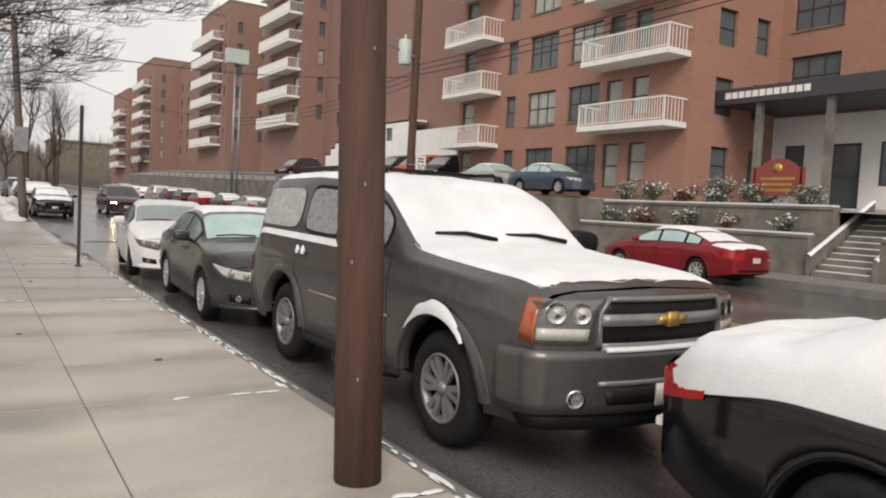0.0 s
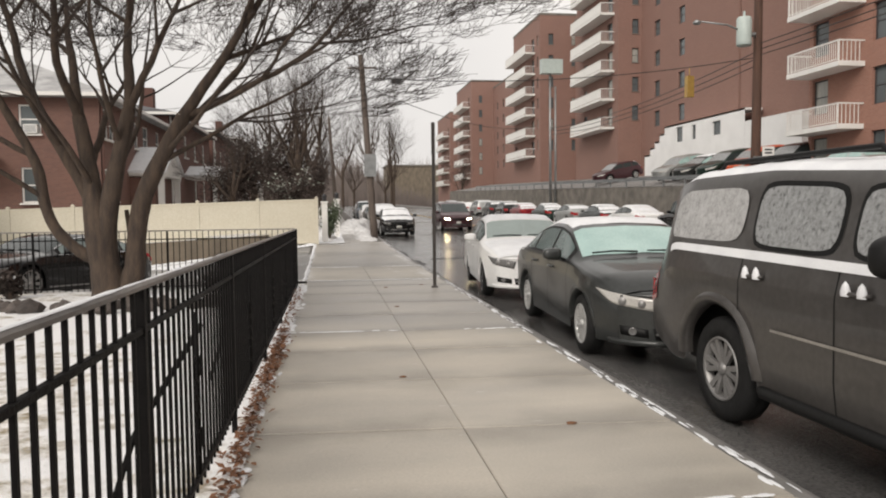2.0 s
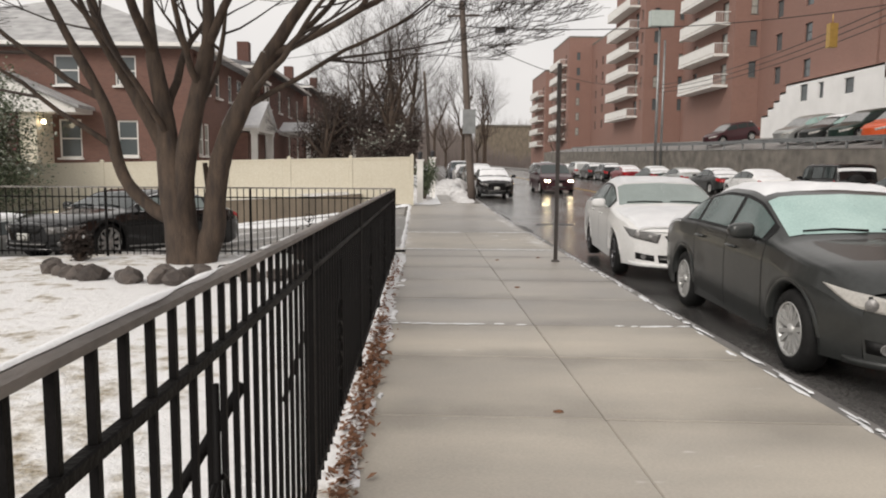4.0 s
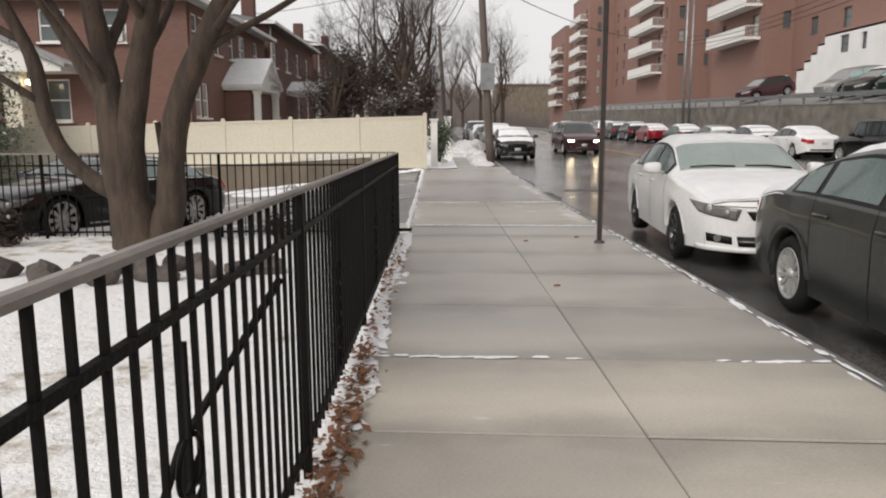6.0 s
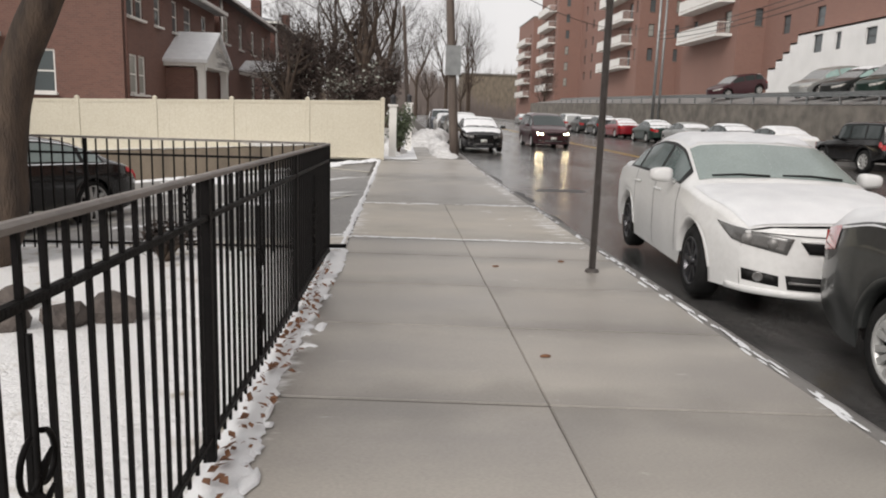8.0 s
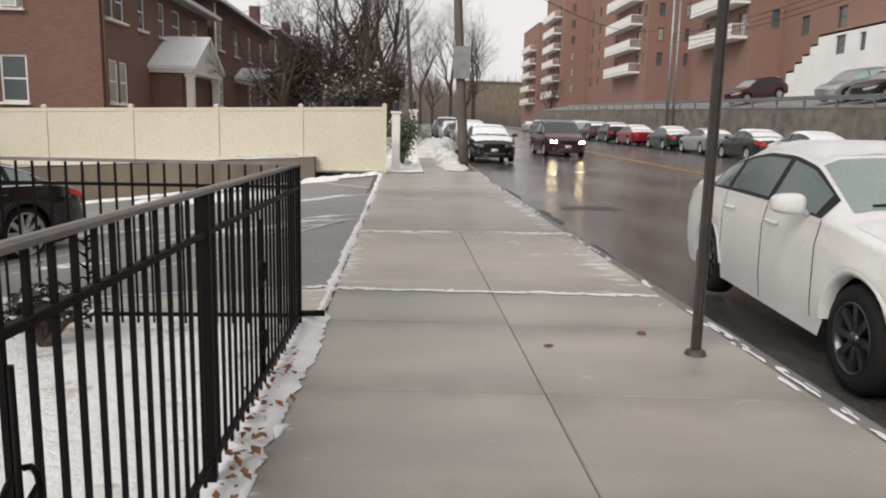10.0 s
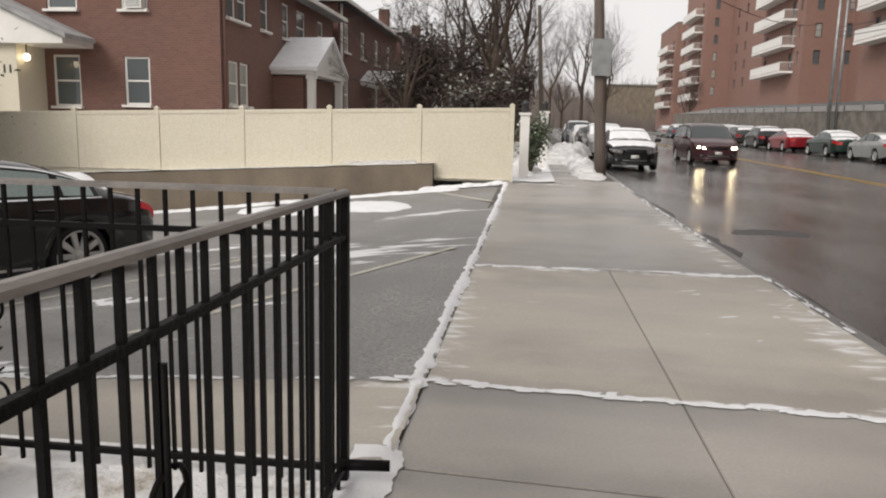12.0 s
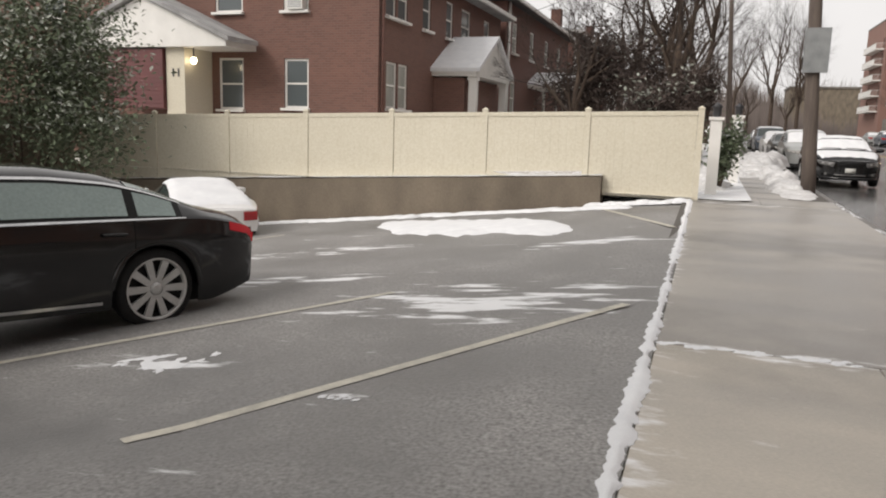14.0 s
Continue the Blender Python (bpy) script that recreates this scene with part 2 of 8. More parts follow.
M = {
    "concrete": mat("sidewalk concrete", (0.46, 0.42, 0.36), (0.31, 0.285, 0.25), rough=0.5, scale=1.0, fine=90, var=0.6, bump=0.12, gloss_var=0.25, rand=0.07, stretch=(0.6, 1.5, 1), damp=0.24),
    "concrete_wet": mat("damp grey concrete", (0.36, 0.335, 0.30), (0.22, 0.205, 0.19), rough=0.40, scale=0.9, fine=90, var=0.6, bump=0.12, gloss_var=0.25, rand=0.09, stretch=(0.6, 1.5, 1), damp=0.24),
    "joint": mat("dark joint", (0.11, 0.10, 0.09), rough=0.9),
    "kerb": mat("kerb stone", (0.22, 0.21, 0.20), (0.14, 0.135, 0.13), rough=0.7, scale=3),
    "asphalt": mixed("wet asphalt", (0.125, 0.121, 0.118), (0.054, 0.053, 0.052), 0.35, 0.38, 0.62, rough_a=0.26, rough_b=0.12, bump=0.2, stretch=(1.6, 0.5, 1)),
    "lot": mixed("worn lot asphalt", (0.25, 0.243, 0.235), (0.15, 0.147, 0.143), 0.6, 0.35, 0.66, rough_a=0.75, rough_b=0.45, bump=0.5),
    "patch": mat("fresh asphalt patch", (0.045, 0.044, 0.044), rough=0.6, scale=5, bump=0.5),
    "yard": mixed("thin snow on grass", (0.27, 0.225, 0.155), (0.80, 0.79, 0.77), 5.5, 0.36, 0.60, rough_a=0.95, rough_b=0.8, bump=0.8),
    "terrace": mixed("snowy planting bed", (0.10, 0.085, 0.06), (0.78, 0.79, 0.81), 0.9, 0.46, 0.6, bump=0.8),
    "snow": mat("snow", (0.77, 0.78, 0.79), (0.66, 0.67, 0.69), rough=0.75, scale=4, fine=110, bump=0.22, spec=0.3),
    "dirty_snow": mat("trodden snow", (0.74, 0.74, 0.74), (0.45, 0.44, 0.43), rough=0.8, scale=6, fine=40, bump=0.6),
    "iron": mat("black painted iron", (0.009, 0.008, 0.008), (0.005, 0.005, 0.005), rough=0.5, scale=8, fine=70, bump=0.15, gloss_var=0.12, spec=0.07),
    # top rail only: a paler, streaky grey-brown than the near-black iron
    "iron_top": mat("pale rail paint", (0.30, 0.275, 0.255), (0.10, 0.092, 0.086), rough=0.5, scale=5, fine=60, bump=0.2, stretch=(1, 0.3, 1)),
    "steel": mat("galvanised steel", (0.34, 0.35, 0.35), (0.22, 0.23, 0.23), rough=0.45, scale=4, metal=0.7),
    "rust_steel": mat("weathered sign post", (0.10, 0.09, 0.085), (0.06, 0.05, 0.045), rough=0.6, scale=10, metal=0.4),
    "wood_pole": mat("creosoted pole wood", (0.115, 0.057, 0.038), (0.05, 0.027, 0.019), rough=0.8, scale=5, fine=50, bump=0.6, stretch=(3, 3, 0.25)),
    "wood_pole_grey": mat("grey pole wood", (0.15, 0.12, 0.10), (0.09, 0.07, 0.06), rough=0.85, scale=5, fine=50, bump=0.6, stretch=(3, 3, 0.25)),
    "bark": mat("maple bark", (0.100, 0.070, 0.050), (0.030, 0.022, 0.018), rough=0.95, scale=7, fine=40, bump=0.9, stretch=(1.5, 1.5, 0.35)),
    "twig": mat("twigs", (0.055, 0.040, 0.033), (0.033, 0.025, 0.021), rough=0.9, scale=5, bump=0),
    "vinyl": mat("cream vinyl", (0.64, 0.595, 0.48), (0.585, 0.54, 0.43), rough=0.45, scale=0.8, fine=20, var=0.3, bump=0.05),
    "wall_conc": mat("stained retaining wall", (0.225, 0.185, 0.14), (0.11, 0.09, 0.068), rough=0.9, scale=1.2, fine=30, bump=0.5, stretch=(1, 1, 0.5)),
    "wall_grey": mat("grey retaining wall", (0.21, 0.19, 0.165), (0.115, 0.105, 0.092), rough=0.9, scale=1.1, fine=18, var=0.9, bump=0.8),
    "stone": mat("rough field stone", (0.12, 0.10, 0.088), (0.05, 0.043, 0.04), rough=0.9, scale=6, fine=30, bump=0.8, rand=0.35),
    "brick": brick_mat("red house brick", (0.185, 0.092, 0.070), (0.125, 0.063, 0.051), (0.165, 0.13, 0.11)),
    "brick_dark": brick_mat("brown house brick", (0.14, 0.06, 0.045), (0.10, 0.045, 0.036), (0.13, 0.10, 0.085)),
    "brick_apt": brick_mat("orange apartment brick", (0.36, 0.18, 0.13), (0.27, 0.13, 0.098), (0.34, 0.25, 0.20)),
    "brick_tower": brick_mat("tower brick", (0.27, 0.15, 0.12), (0.215, 0.118, 0.095), (0.25, 0.18, 0.15)),
    "white": mat("white paint", (0.78, 0.77, 0.74), (0.68, 0.67, 0.64), rough=0.5, scale=2, bump=0.05),
    "white_wall": mat("white rendered wall", (0.80, 0.80, 0.79), (0.70, 0.70, 0.69), rough=0.8, scale=0.7, bump=0.2),
    "shingle": mat("snow dusted shingle", (0.46, 0.46, 0.46), (0.22, 0.22, 0.22), rough=0.9, scale=1.6, fine=30, bump=0.5),
    "dark_trim": mat("dark trim", (0.05, 0.05, 0.055), rough=0.5, bump=0.05),
    "panel_red": mat("maroon siding", (0.16, 0.055, 0.055), (0.12, 0.045, 0.045), rough=0.6, scale=3),
    "red_sign": mat("red sign board", (0.27, 0.055, 0.04), (0.22, 0.045, 0.035), rough=0.5),
    "gold": mat("gold", (0.55, 0.35, 0.10), rough=0.4, metal=0.6),
    "pane": glass_mat("window glass", (0.10, 0.115, 0.12), 0.04, 0.0),
    "pane_curtain": mat("curtained glass", (0.42, 0.42, 0.38), (0.25, 0.26, 0.24), rough=0.2, scale=2, bump=0, stretch=(4, 4, 0.3)),
    "car_glass": glass_mat("car glass", (0.035, 0.045, 0.045), 0.04, 0.0),
    # opaque, softly mottled car glass: pale teal, two grey-greens, dark green tint
    "teal_glass": mat("pale teal windscreen", (0.40, 0.545, 0.515), (0.28, 0.41, 0.39), rough=0.22, scale=2.5, fine=60, bump=0.05),
    "grey_glass": mat("grey-green windscreen", (0.27, 0.325, 0.31), (0.22, 0.265, 0.255), rough=0.15, scale=2.0, fine=60, bump=0.02),
    "pale_glass": mat("pale grey-green side glass", (0.27, 0.34, 0.325), (0.21, 0.27, 0.26), rough=0.12, scale=1.2, fine=40, bump=0.0),
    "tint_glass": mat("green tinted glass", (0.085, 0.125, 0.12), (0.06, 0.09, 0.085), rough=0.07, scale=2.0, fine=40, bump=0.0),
    "snow_glass": mixed("snow flecked glass", (0.15, 0.155, 0.155), (0.36, 0.37, 0.375), 26.0, 0.34, 0.74, rough_a=0.2, rough_b=0.7, bump=0.3),
    "snow_dust": mixed("snow dusted pane", (0.24, 0.24, 0.235), (0.46, 0.46, 0.46), 14.0, 0.3, 0.7, rough_a=0.5, rough_b=0.75, bump=0.25),
    "frost_leaf": mat("frosted leaves", (0.42, 0.44, 0.39), (0.26, 0.28, 0.23), rough=0.85, scale=3, bump=0.1),
    "rubber": mat("tyre rubber", (0.012, 0.012, 0.012), (0.018, 0.018, 0.018), rough=0.8, scale=10, bump=0.3, spec=0.2),
    "alloy": mat("alloy wheel", (0.50, 0.50, 0.49), (0.38, 0.38, 0.37), rough=0.35, scale=8, metal=0.3, bump=0.03),
    "dark_alloy": mat("dark alloy wheel", (0.10, 0.10, 0.105), (0.06, 0.06, 0.065), rough=0.3, scale=8, metal=0.8, bump=0.03),
    "chrome": mat("chrome", (0.62, 0.62, 0.62), (0.5, 0.5, 0.5), rough=0.12, metal=1.0, bump=0.0),
    "black_plastic": mat("black plastic", (0.010, 0.010, 0.010), (0.007, 0.007, 0.007), rough=0.5, scale=12, bump=0.1, spec=0.2),
    "headlight": mat("headlight lens", (0.52, 0.50, 0.46), (0.36, 0.35, 0.33), rough=0.08, scale=5, var=0.4, bump=0.0, coat=1.0),
    "dark_lens": mat("smoked headlight lens", (0.16, 0.155, 0.15), (0.08, 0.08, 0.08), rough=0.08, scale=9, var=0.4, bump=0.0, coat=1.0),
    "worn_alloy": mat("dull alloy wheel", (0.27, 0.265, 0.26), (0.17, 0.165, 0.16), rough=0.4, scale=8, metal=0.4, bump=0.05),
    "amber": mat("amber lens", (0.40, 0.085, 0.015), rough=0.15, coat=1.0, bump=0.0),
    "tail": mat("red lens", (0.42, 0.012, 0.015), (0.30, 0.01, 0.012), rough=0.12, coat=1.0, bump=0.0),
    "plate": mat("number plate", (0.62, 0.62, 0.58), rough=0.5, bump=0.0),
    "plate_y": mat("yellow number plate", (0.68, 0.45, 0.03), rough=0.5, bump=0.0),
    "yellow": mat("yellow road paint", (0.50, 0.31, 0.06), (0.28, 0.18, 0.05), rough=0.6, scale=6),
    "lot_line": mat("worn lot paint", (0.58, 0.55, 0.47), (0.36, 0.345, 0.30), rough=0.8, scale=7, fine=40),
    "leaf": mat("dead leaves", (0.22, 0.10, 0.05), (0.12, 0.06, 0.035), rough=0.9, scale=30, bump=0.2),
    "evergreen": mat("evergreen foliage", (0.135, 0.165, 0.10), (0.075, 0.095, 0.058), rough=0.8, scale=3, bump=0.2),
    "cable": mat("black cable", (0.02, 0.02, 0.02), rough=0.6, bump=0.0),
    "transformer": mat("pale green transformer tank", (0.46, 0.52, 0.49), (0.38, 0.44, 0.42), rough=0.5, scale=4),
    "brush": mat("dense brown brush", (0.085, 0.062, 0.052), (0.05, 0.038, 0.034), rough=0.95, scale=2, bump=0),
    "far_wood": mat("far bare woods", (0.20, 0.165, 0.15), (0.13, 0.11, 0.10), rough=1.0, scale=0.3, bump=0),
    "warm_lamp": lamp_mat("lit bulb", (1.0, 0.86, 0.62), 6.0),
    "head_on": lamp_mat("lit headlamp", (1.0, 0.84, 0.52), 65.0),
    "signal": lamp_mat("amber signal", (1.0, 0.55, 0.12), 2.0),
    "tail_on": lamp_mat("lit tail lamp", (0.35, 0.008, 0.015), 0.22),
}


drift(M["lot"], [(-2.5, 22.3, 1.9, 1.2), (-4.3, 20.2, 0.8, 0.4), (-2.2, 26.2, 1.8, 0.35), (-5.3, 23.4, 1.6, 0.5), (-2.5, 19.7, 0.3, 0.15), (-6, 26.0, 1.6, 0.6)], 2.3, (0.55, 2.2, 1), 0.67, 0.75)
drift(M["yard"], [(-2.6, 13.6, 3.6, 3.6), (-1.5, 9.5, 0.9, 3.5)], 2.2, (1, 1, 1), 0.50, 0.60, (0.78, 0.78, 0.78), 0.0)
drift(M["concrete"], [(-0.93, 18.9, 0.24, 2.4), (0.3, 17.52, 2.0, 0.13), (0.3, 21.05, 2.0, 0.15), (1.72, 18.9, 0.26, 1.7)], 3.6, (0.8, 2.6, 1), 0.67, 0.84, (0.74, 0.74, 0.74), 0.0)
drift(M["concrete_wet"], [(-0.98, 13.6, 0.15, 3.4), (-0.93, 25.5, 0.15, 4.0), (0.3, 21.15, 2.0, 0.10), (1.72, 24.0, 0.2, 3.5), (0.4, 31.8, 2.0, 0.3)], 3.6, (0.8, 2.6, 1), 0.67, 0.84, (0.74, 0.74, 0.74), 0.0)


def paint(name, col, flake=0.0, rough=0.32):
    return mat(name, col, tuple(c * 0.85 for c in col), rough=rough, scale=1.5, fine=20, bump=0.0, metal=flake, coat=0.45, gloss_var=0.05, spec=0.35)


# ---- mesh helpers ----
def box(bm, x0, x1, y0, y1, z0, z1, m=None):
    vs = [Vector((x, y, z)) for z in (z0, z1) for y in (y0, y1) for x in (x0, x1)]
    if m is not None:
        vs = [m @ v for v in vs]
    v = [bm.verts.new(p) for p in vs]
    for f in ((0, 2, 3, 1), (4, 5, 7, 6), (0, 1, 5, 4), (2, 6, 7, 3), (0, 4, 6, 2), (1, 3, 7, 5)):
        bm.faces.new([v[i] for i in f])
    return bm


def tube(bm, pts, radii, n=8, caps=True):
    """A round bar along pts, with a radius at each."""
    rings = []
    pts = [Vector(p) for p in pts]
    for i, p in enumerate(pts):
        d = (pts[min(i + 1, len(pts) - 1)] - pts[max(i - 1, 0)]).normalized()
        a = d.orthogonal().normalized() if i == 0 else (a - d * a.dot(d)).normalized()
        b = d.cross(a)
        r = radii[i] if isinstance(radii, (list, tuple)) else radii
        rings.append([bm.verts.new(p + r * (math.cos(k * math.tau / n) * a + math.sin(k * math.tau / n) * b)) for k in range(n)])
    for q, w in zip(rings, rings[1:]):
        for k in range(n):
            f = bm.faces.new((q[k], q[(k + 1) % n], w[(k + 1) % n], w[k]))
            f.smooth = True
    if caps:
        bm.faces.new(rings[0][::-1])
        bm.faces.new(rings[-1])
    return bm


def lathe(bm, profile, axis, n=24, m=None):
    """Turns (radius, along) pairs round the x axis ('x') or z axis ('z')."""
    rings = []
    for r, h in profile:
        ring = []
        for k in range(n):
            c, s = r * math.cos(k * math.tau / n), r * math.sin(k * math.tau / n)
            p = Vector((h, c, s)) if axis == "x" else Vector((c, s, h))
            ring.append(bm.verts.new(m @ p if m is not None else p))
        rings.append(ring)
    for q, w in zip(rings, rings[1:]):
        for k in range(n):
            f = bm.faces.new((q[k], q[(k + 1) % n], w[(k + 1) % n], w[k]))
            f.smooth = True
    return bm


def grid(bm, xs, ys, fn, smooth=True):
    rows = [[bm.verts.new(fn(x, y)) for x in xs] for y in ys]
    for r0, r1 in zip(rows, rows[1:]):
        for i in range(len(xs) - 1):
            f = bm.faces.new((r0[i], r0[i + 1], r1[i + 1], r1[i]))
            f.smooth = smooth
    return bm


def mesh_of(name, bm, material, fix=True):
    if fix:
        bmesh.ops.recalc_face_normals(bm, faces=bm.faces)
    me = bpy.data.meshes.new(name)
    bm.to_mesh(me)
    bm.free()
    me.materials.append(material)
    return me


def part(name, bm, material, parent=None, label="", at=None, fix=True):
    ob = new(name, mesh_of(name, bm, material, fix))
    if at is not None:
        ob.matrix_basis = at
    if parent is not None:
        ob.parent = parent
    if label:
        tagged(ob, label)
    return ob


def share(name, me, parent, at):
    ob = new(name, me)
    ob.parent = parent
    ob.matrix_basis = at
    return ob


def thing(name, label, category, group="", kind="", at=None):
    e = new(name)
    e.empty_display_size = 0.2
    if at is not None:
        e.matrix_basis = at
    return tagged(e, label, category, group, kind)


def lin(a, b, n):
    return [a + (b - a) * i / (n - 1) for i in range(n)]


def interp(t, pts):
    if t <= pts[0][0]:
        return pts[0][1]
    for (a, va), (b, vb) in zip(pts, pts[1:]):
        if t <= b:
            return va + (vb - va) * (t - a) / (b - a)
    return pts[-1][1]


def clamp(v, a=0.0, b=1.0):
    return max(a, min(b, v))


def nz(x, y, z=0.0, s=1.0):
    return noise.noise(Vector((x * s, y * s, z * s)))


# ---- levels ----
KERB_X, EDGE_X, FENCE_X, ROAD = 1.86, -0.93, -1.06, -0.14
FAR_KERB, WALL_X = 18.2, 21.0


def rise(y):
    """The street climbs gently past the lot."""
    return 0.0 if y < 24 else 0.013 * (y - 27) if y > 30 else 0.013 * (y - 24) * (y - 24) / 12


def lot_z(x, y):
    k = 0.03 + 0.08 * clamp((y - 16.6) / 2.5)
    return 0.01 - k * max(0.0, -x - 1.1)


def wall_top(y):
    return 1.75 + 0.02 * y


# ---- ground, road, pavement ----
def sheet(name, x0, x1, y0, y1, nx, ny, zf, material, label, category, kind="structure"):
    ob = part(name, grid(bmesh.new(), lin(x0, x1, nx), lin(y0, y1, ny), lambda x, y: Vector((x, y, zf(x, y)))), material, fix=False)
    return tagged(ob, label, category, kind=kind)


sheet("ground", -900, 900, -300, 1500, 7, 13, lambda x, y: -3.2 + max(0, y - 200) * 0.012, M["terrace"], "snow-dusted winter ground reaching to the horizon", "ground")
sheet("road", KERB_X + 0.12, FAR_KERB, -60, 420, 8, 120, lambda x, y: ROAD + rise(y) + 0.05 * (1 - ((x - 9.8) / 8) ** 2) - 0.05, M["asphalt"], "wide wet dark asphalt street, worn and patched", "road")
sheet("yard", -30, FENCE_X + 0.1, -20, 16.62, 40, 50, lambda x, y: 0.01 + 0.05 * nz(x, y, 0, 0.5) * clamp((FENCE_X - x) / 1.5) - 0.03 * max(0, -x - 6), M["yard"], "front lawn thinly covered with patchy snow", "lawn")
sheet("parking_lot", -30, EDGE_X + 0.03, 17.56, 31.95, 50, 30, lot_z, M["lot"], "cracked asphalt parking lot sloping away from the street", "parking lot")
sheet("pavement_apron", -30, EDGE_X + 0.03, 16.6, 17.57, 30, 4, lambda x, y: lot_z(x, y) + 0.012, M["concrete"], "pale concrete strip between lawn fence and lot", "pavement")
sheet("yard_house", -40, -0.9, 32.1, 140, 12, 30, lambda x, y: 0.05 + rise(y), M["yard"], "snow-dusted house gardens behind the cream fence", "lawn")
sheet("ground_verge", -0.95, 0.25, 32.3, 140, 4, 30, lambda x, y: 0.02 + rise(y) + 0.03 * nz(x, y, 3, 2), M["snow"], "snow-covered verge beside the path", "verge")
sheet("pavement_bed", FENCE_X - 0.02, KERB_X, -20, 140, 4, 80, lambda x, y: -0.009 + rise(y), M["joint"], "dark bedding under the sidewalk slabs", "pavement")
kerb_bm = bmesh.new()
for y0 in range(-20, 140, 4):
    a, b = rise(y0), rise(y0 + 4)
    v = [kerb_bm.verts.new(p) for p in ((KERB_X - 0.01, y0, a - 0.005), (KERB_X + 0.10, y0, a - 0.012), (KERB_X + 0.15, y0, a - 0.03), (KERB_X + 0.16, y0, a - 0.3), (KERB_X - 0.01, y0 + 3.99, b - 0.005), (KERB_X + 0.10, y0 + 3.99, b - 0.012), (KERB_X + 0.15, y0 + 3.99, b - 0.03), (KERB_X + 0.16, y0 + 3.99, b - 0.3))]
    for k in range(3):
        kerb_bm.faces.new((v[k], v[k + 1], v[k + 5], v[k + 4]))
tagged(part("kerb_near", kerb_bm, M["kerb"]), "grey worn kerb along the sidewalk", "kerb", kind="structure")
kb = bmesh.new()
for y0 in range(-60, 400, 5):
    box(kb, FAR_KERB, FAR_KERB + 0.18, y0, y0 + 4.99, -0.5 + rise(y0), 0.02 + rise(y0 + 2.5))
tagged(part("kerb_far", kb, M["kerb"]), "grey kerb on the opposite side of the street", "kerb", kind="structure")
sheet("pavement_far", FAR_KERB + 0.15, WALL_X + 0.1, -60, 400, 3, 100, lambda x, y: 0.01 + rise(y), M["kerb"], "damp grey sidewalk on the opposite side", "pavement")

# yellow centre lines
yb = bmesh.new()
for off in (0, 0.24):
    grid(yb, [9.75 + off, 9.87 + off], lin(-40, 300, 70), lambda x, y: Vector((x, y, ROAD + rise(y) + 0.005)))
tagged(part("road_marking", yb, M["yellow"], fix=False), "double yellow centre line on the road", "road marking", kind="structure")


def blob(bm, cx, cy, rx, ry, zf, h=0.02, n=22, seed=0, turn=0.0, rag=0.35):
    """A low heap with a ragged outline: rings that fall to the ground."""
    ct, st = math.cos(turn), math.sin(turn)
    rings = []
    for fr, hh in ((1.0, 0.0), (0.82, 0.7), (0.45, 1.0)):
        ring = []
        for k in range(n):
            a = k * math.tau / n
            q = 1 + rag * (nz(math.cos(a) * 2, math.sin(a) * 2, seed * 3.7, 1.0) + 0.6 * nz(math.cos(a) * 6, math.sin(a) * 6, seed * 1.3 + 9))
            u, w = rx * fr * q * math.cos(a), ry * fr * q * math.sin(a)
            x, y = cx + u * ct - w * st, cy + u * st + w * ct
            ring.append(bm.verts.new((x, y, zf(x, y) + h * hh * (1 + 0.5 * nz(x, y, seed, 3)) + 0.004)))
        rings.append(ring)
    x, y = cx, cy
    c = bm.verts.new((x, y, zf(x, y) + h + 0.004))
    for q, w in zip(rings, rings[1:]):
        for k in range(n):
            bm.faces.new((q[k], q[(k + 1) % n], w[(k + 1) % n], w[k])).smooth = True
    for k in range(n):
        bm.faces.new((rings[-1][k], rings[-1][(k + 1) % n], c)).smooth = True
    return bm


flat = lambda x, y: rise(y)

pb = bmesh.new()
for cx, cy, rx, ry, sd in ((3.3, 25.9, 0.7, 0.42, 1), (2.25, 24.6, 0.16, 1.3, 2), (2.2, 20.6, 0.10, 1.6, 3), (2.2, 28.6, 0.14, 1.4, 6)):
    blob(pb, cx, cy, rx, ry, lambda x, y: ROAD + rise(y) - 0.003 + 0.05 * (1 - ((x - 9.8) / 8) ** 2) - 0.05, h=0.006, seed=sd, rag=0.7)
tagged(part("road_patch", pb, M["patch"]), "dark ragged asphalt repair patches by the kerb", "road patch", kind="structure")

# ---- retaining walls and terraces on the far side ----
wb = bmesh.new()
ys = lin(23.0, 130, 60)
for a, b in zip(ys, ys[1:]):
    v = [wb.verts.new(p) for p in ((WALL_X, a, -0.3), (WALL_X, b, -0.3 + rise(b)), (WALL_X, b, wall_top(b)), (WALL_X, a, wall_top(a)), (WALL_X + 0.35, b, wall_top(b)), (WALL_X + 0.35, a, wall_top(a)))]
    wb.faces.new((v[0], v[1], v[2], v[3]))
    wb.faces.new((v[3], v[2], v[4], v[5]))
tagged(part("wall_far_retaining", wb, M["wall_grey"]), "long grey stone retaining wall below the upper parking lot", "retaining wall", kind="structure")
sb = bmesh.new()
grid(sb, [WALL_X - 0.04, WALL_X + 0.4], lin(23.0, 130, 80), lambda x, y: Vector((x, y, wall_top(y) + 0.03 + 0.02 * nz(x, y, 0, 1.3))))
tagged(part("snow_on_wall", sb, M["snow"], fix=False), "line of snow along the wall's coping", "snow", kind="stuff")
sheet("parking_upper", WALL_X + 0.3, 60, 36, 130, 12, 30, lambda x, y: wall_top(y) + 0.0 + clamp((x - 21.5) / 8) * 1.3, M["lot"], "raised parking lot in front of the towers", "parking lot")
b = bmesh.new()
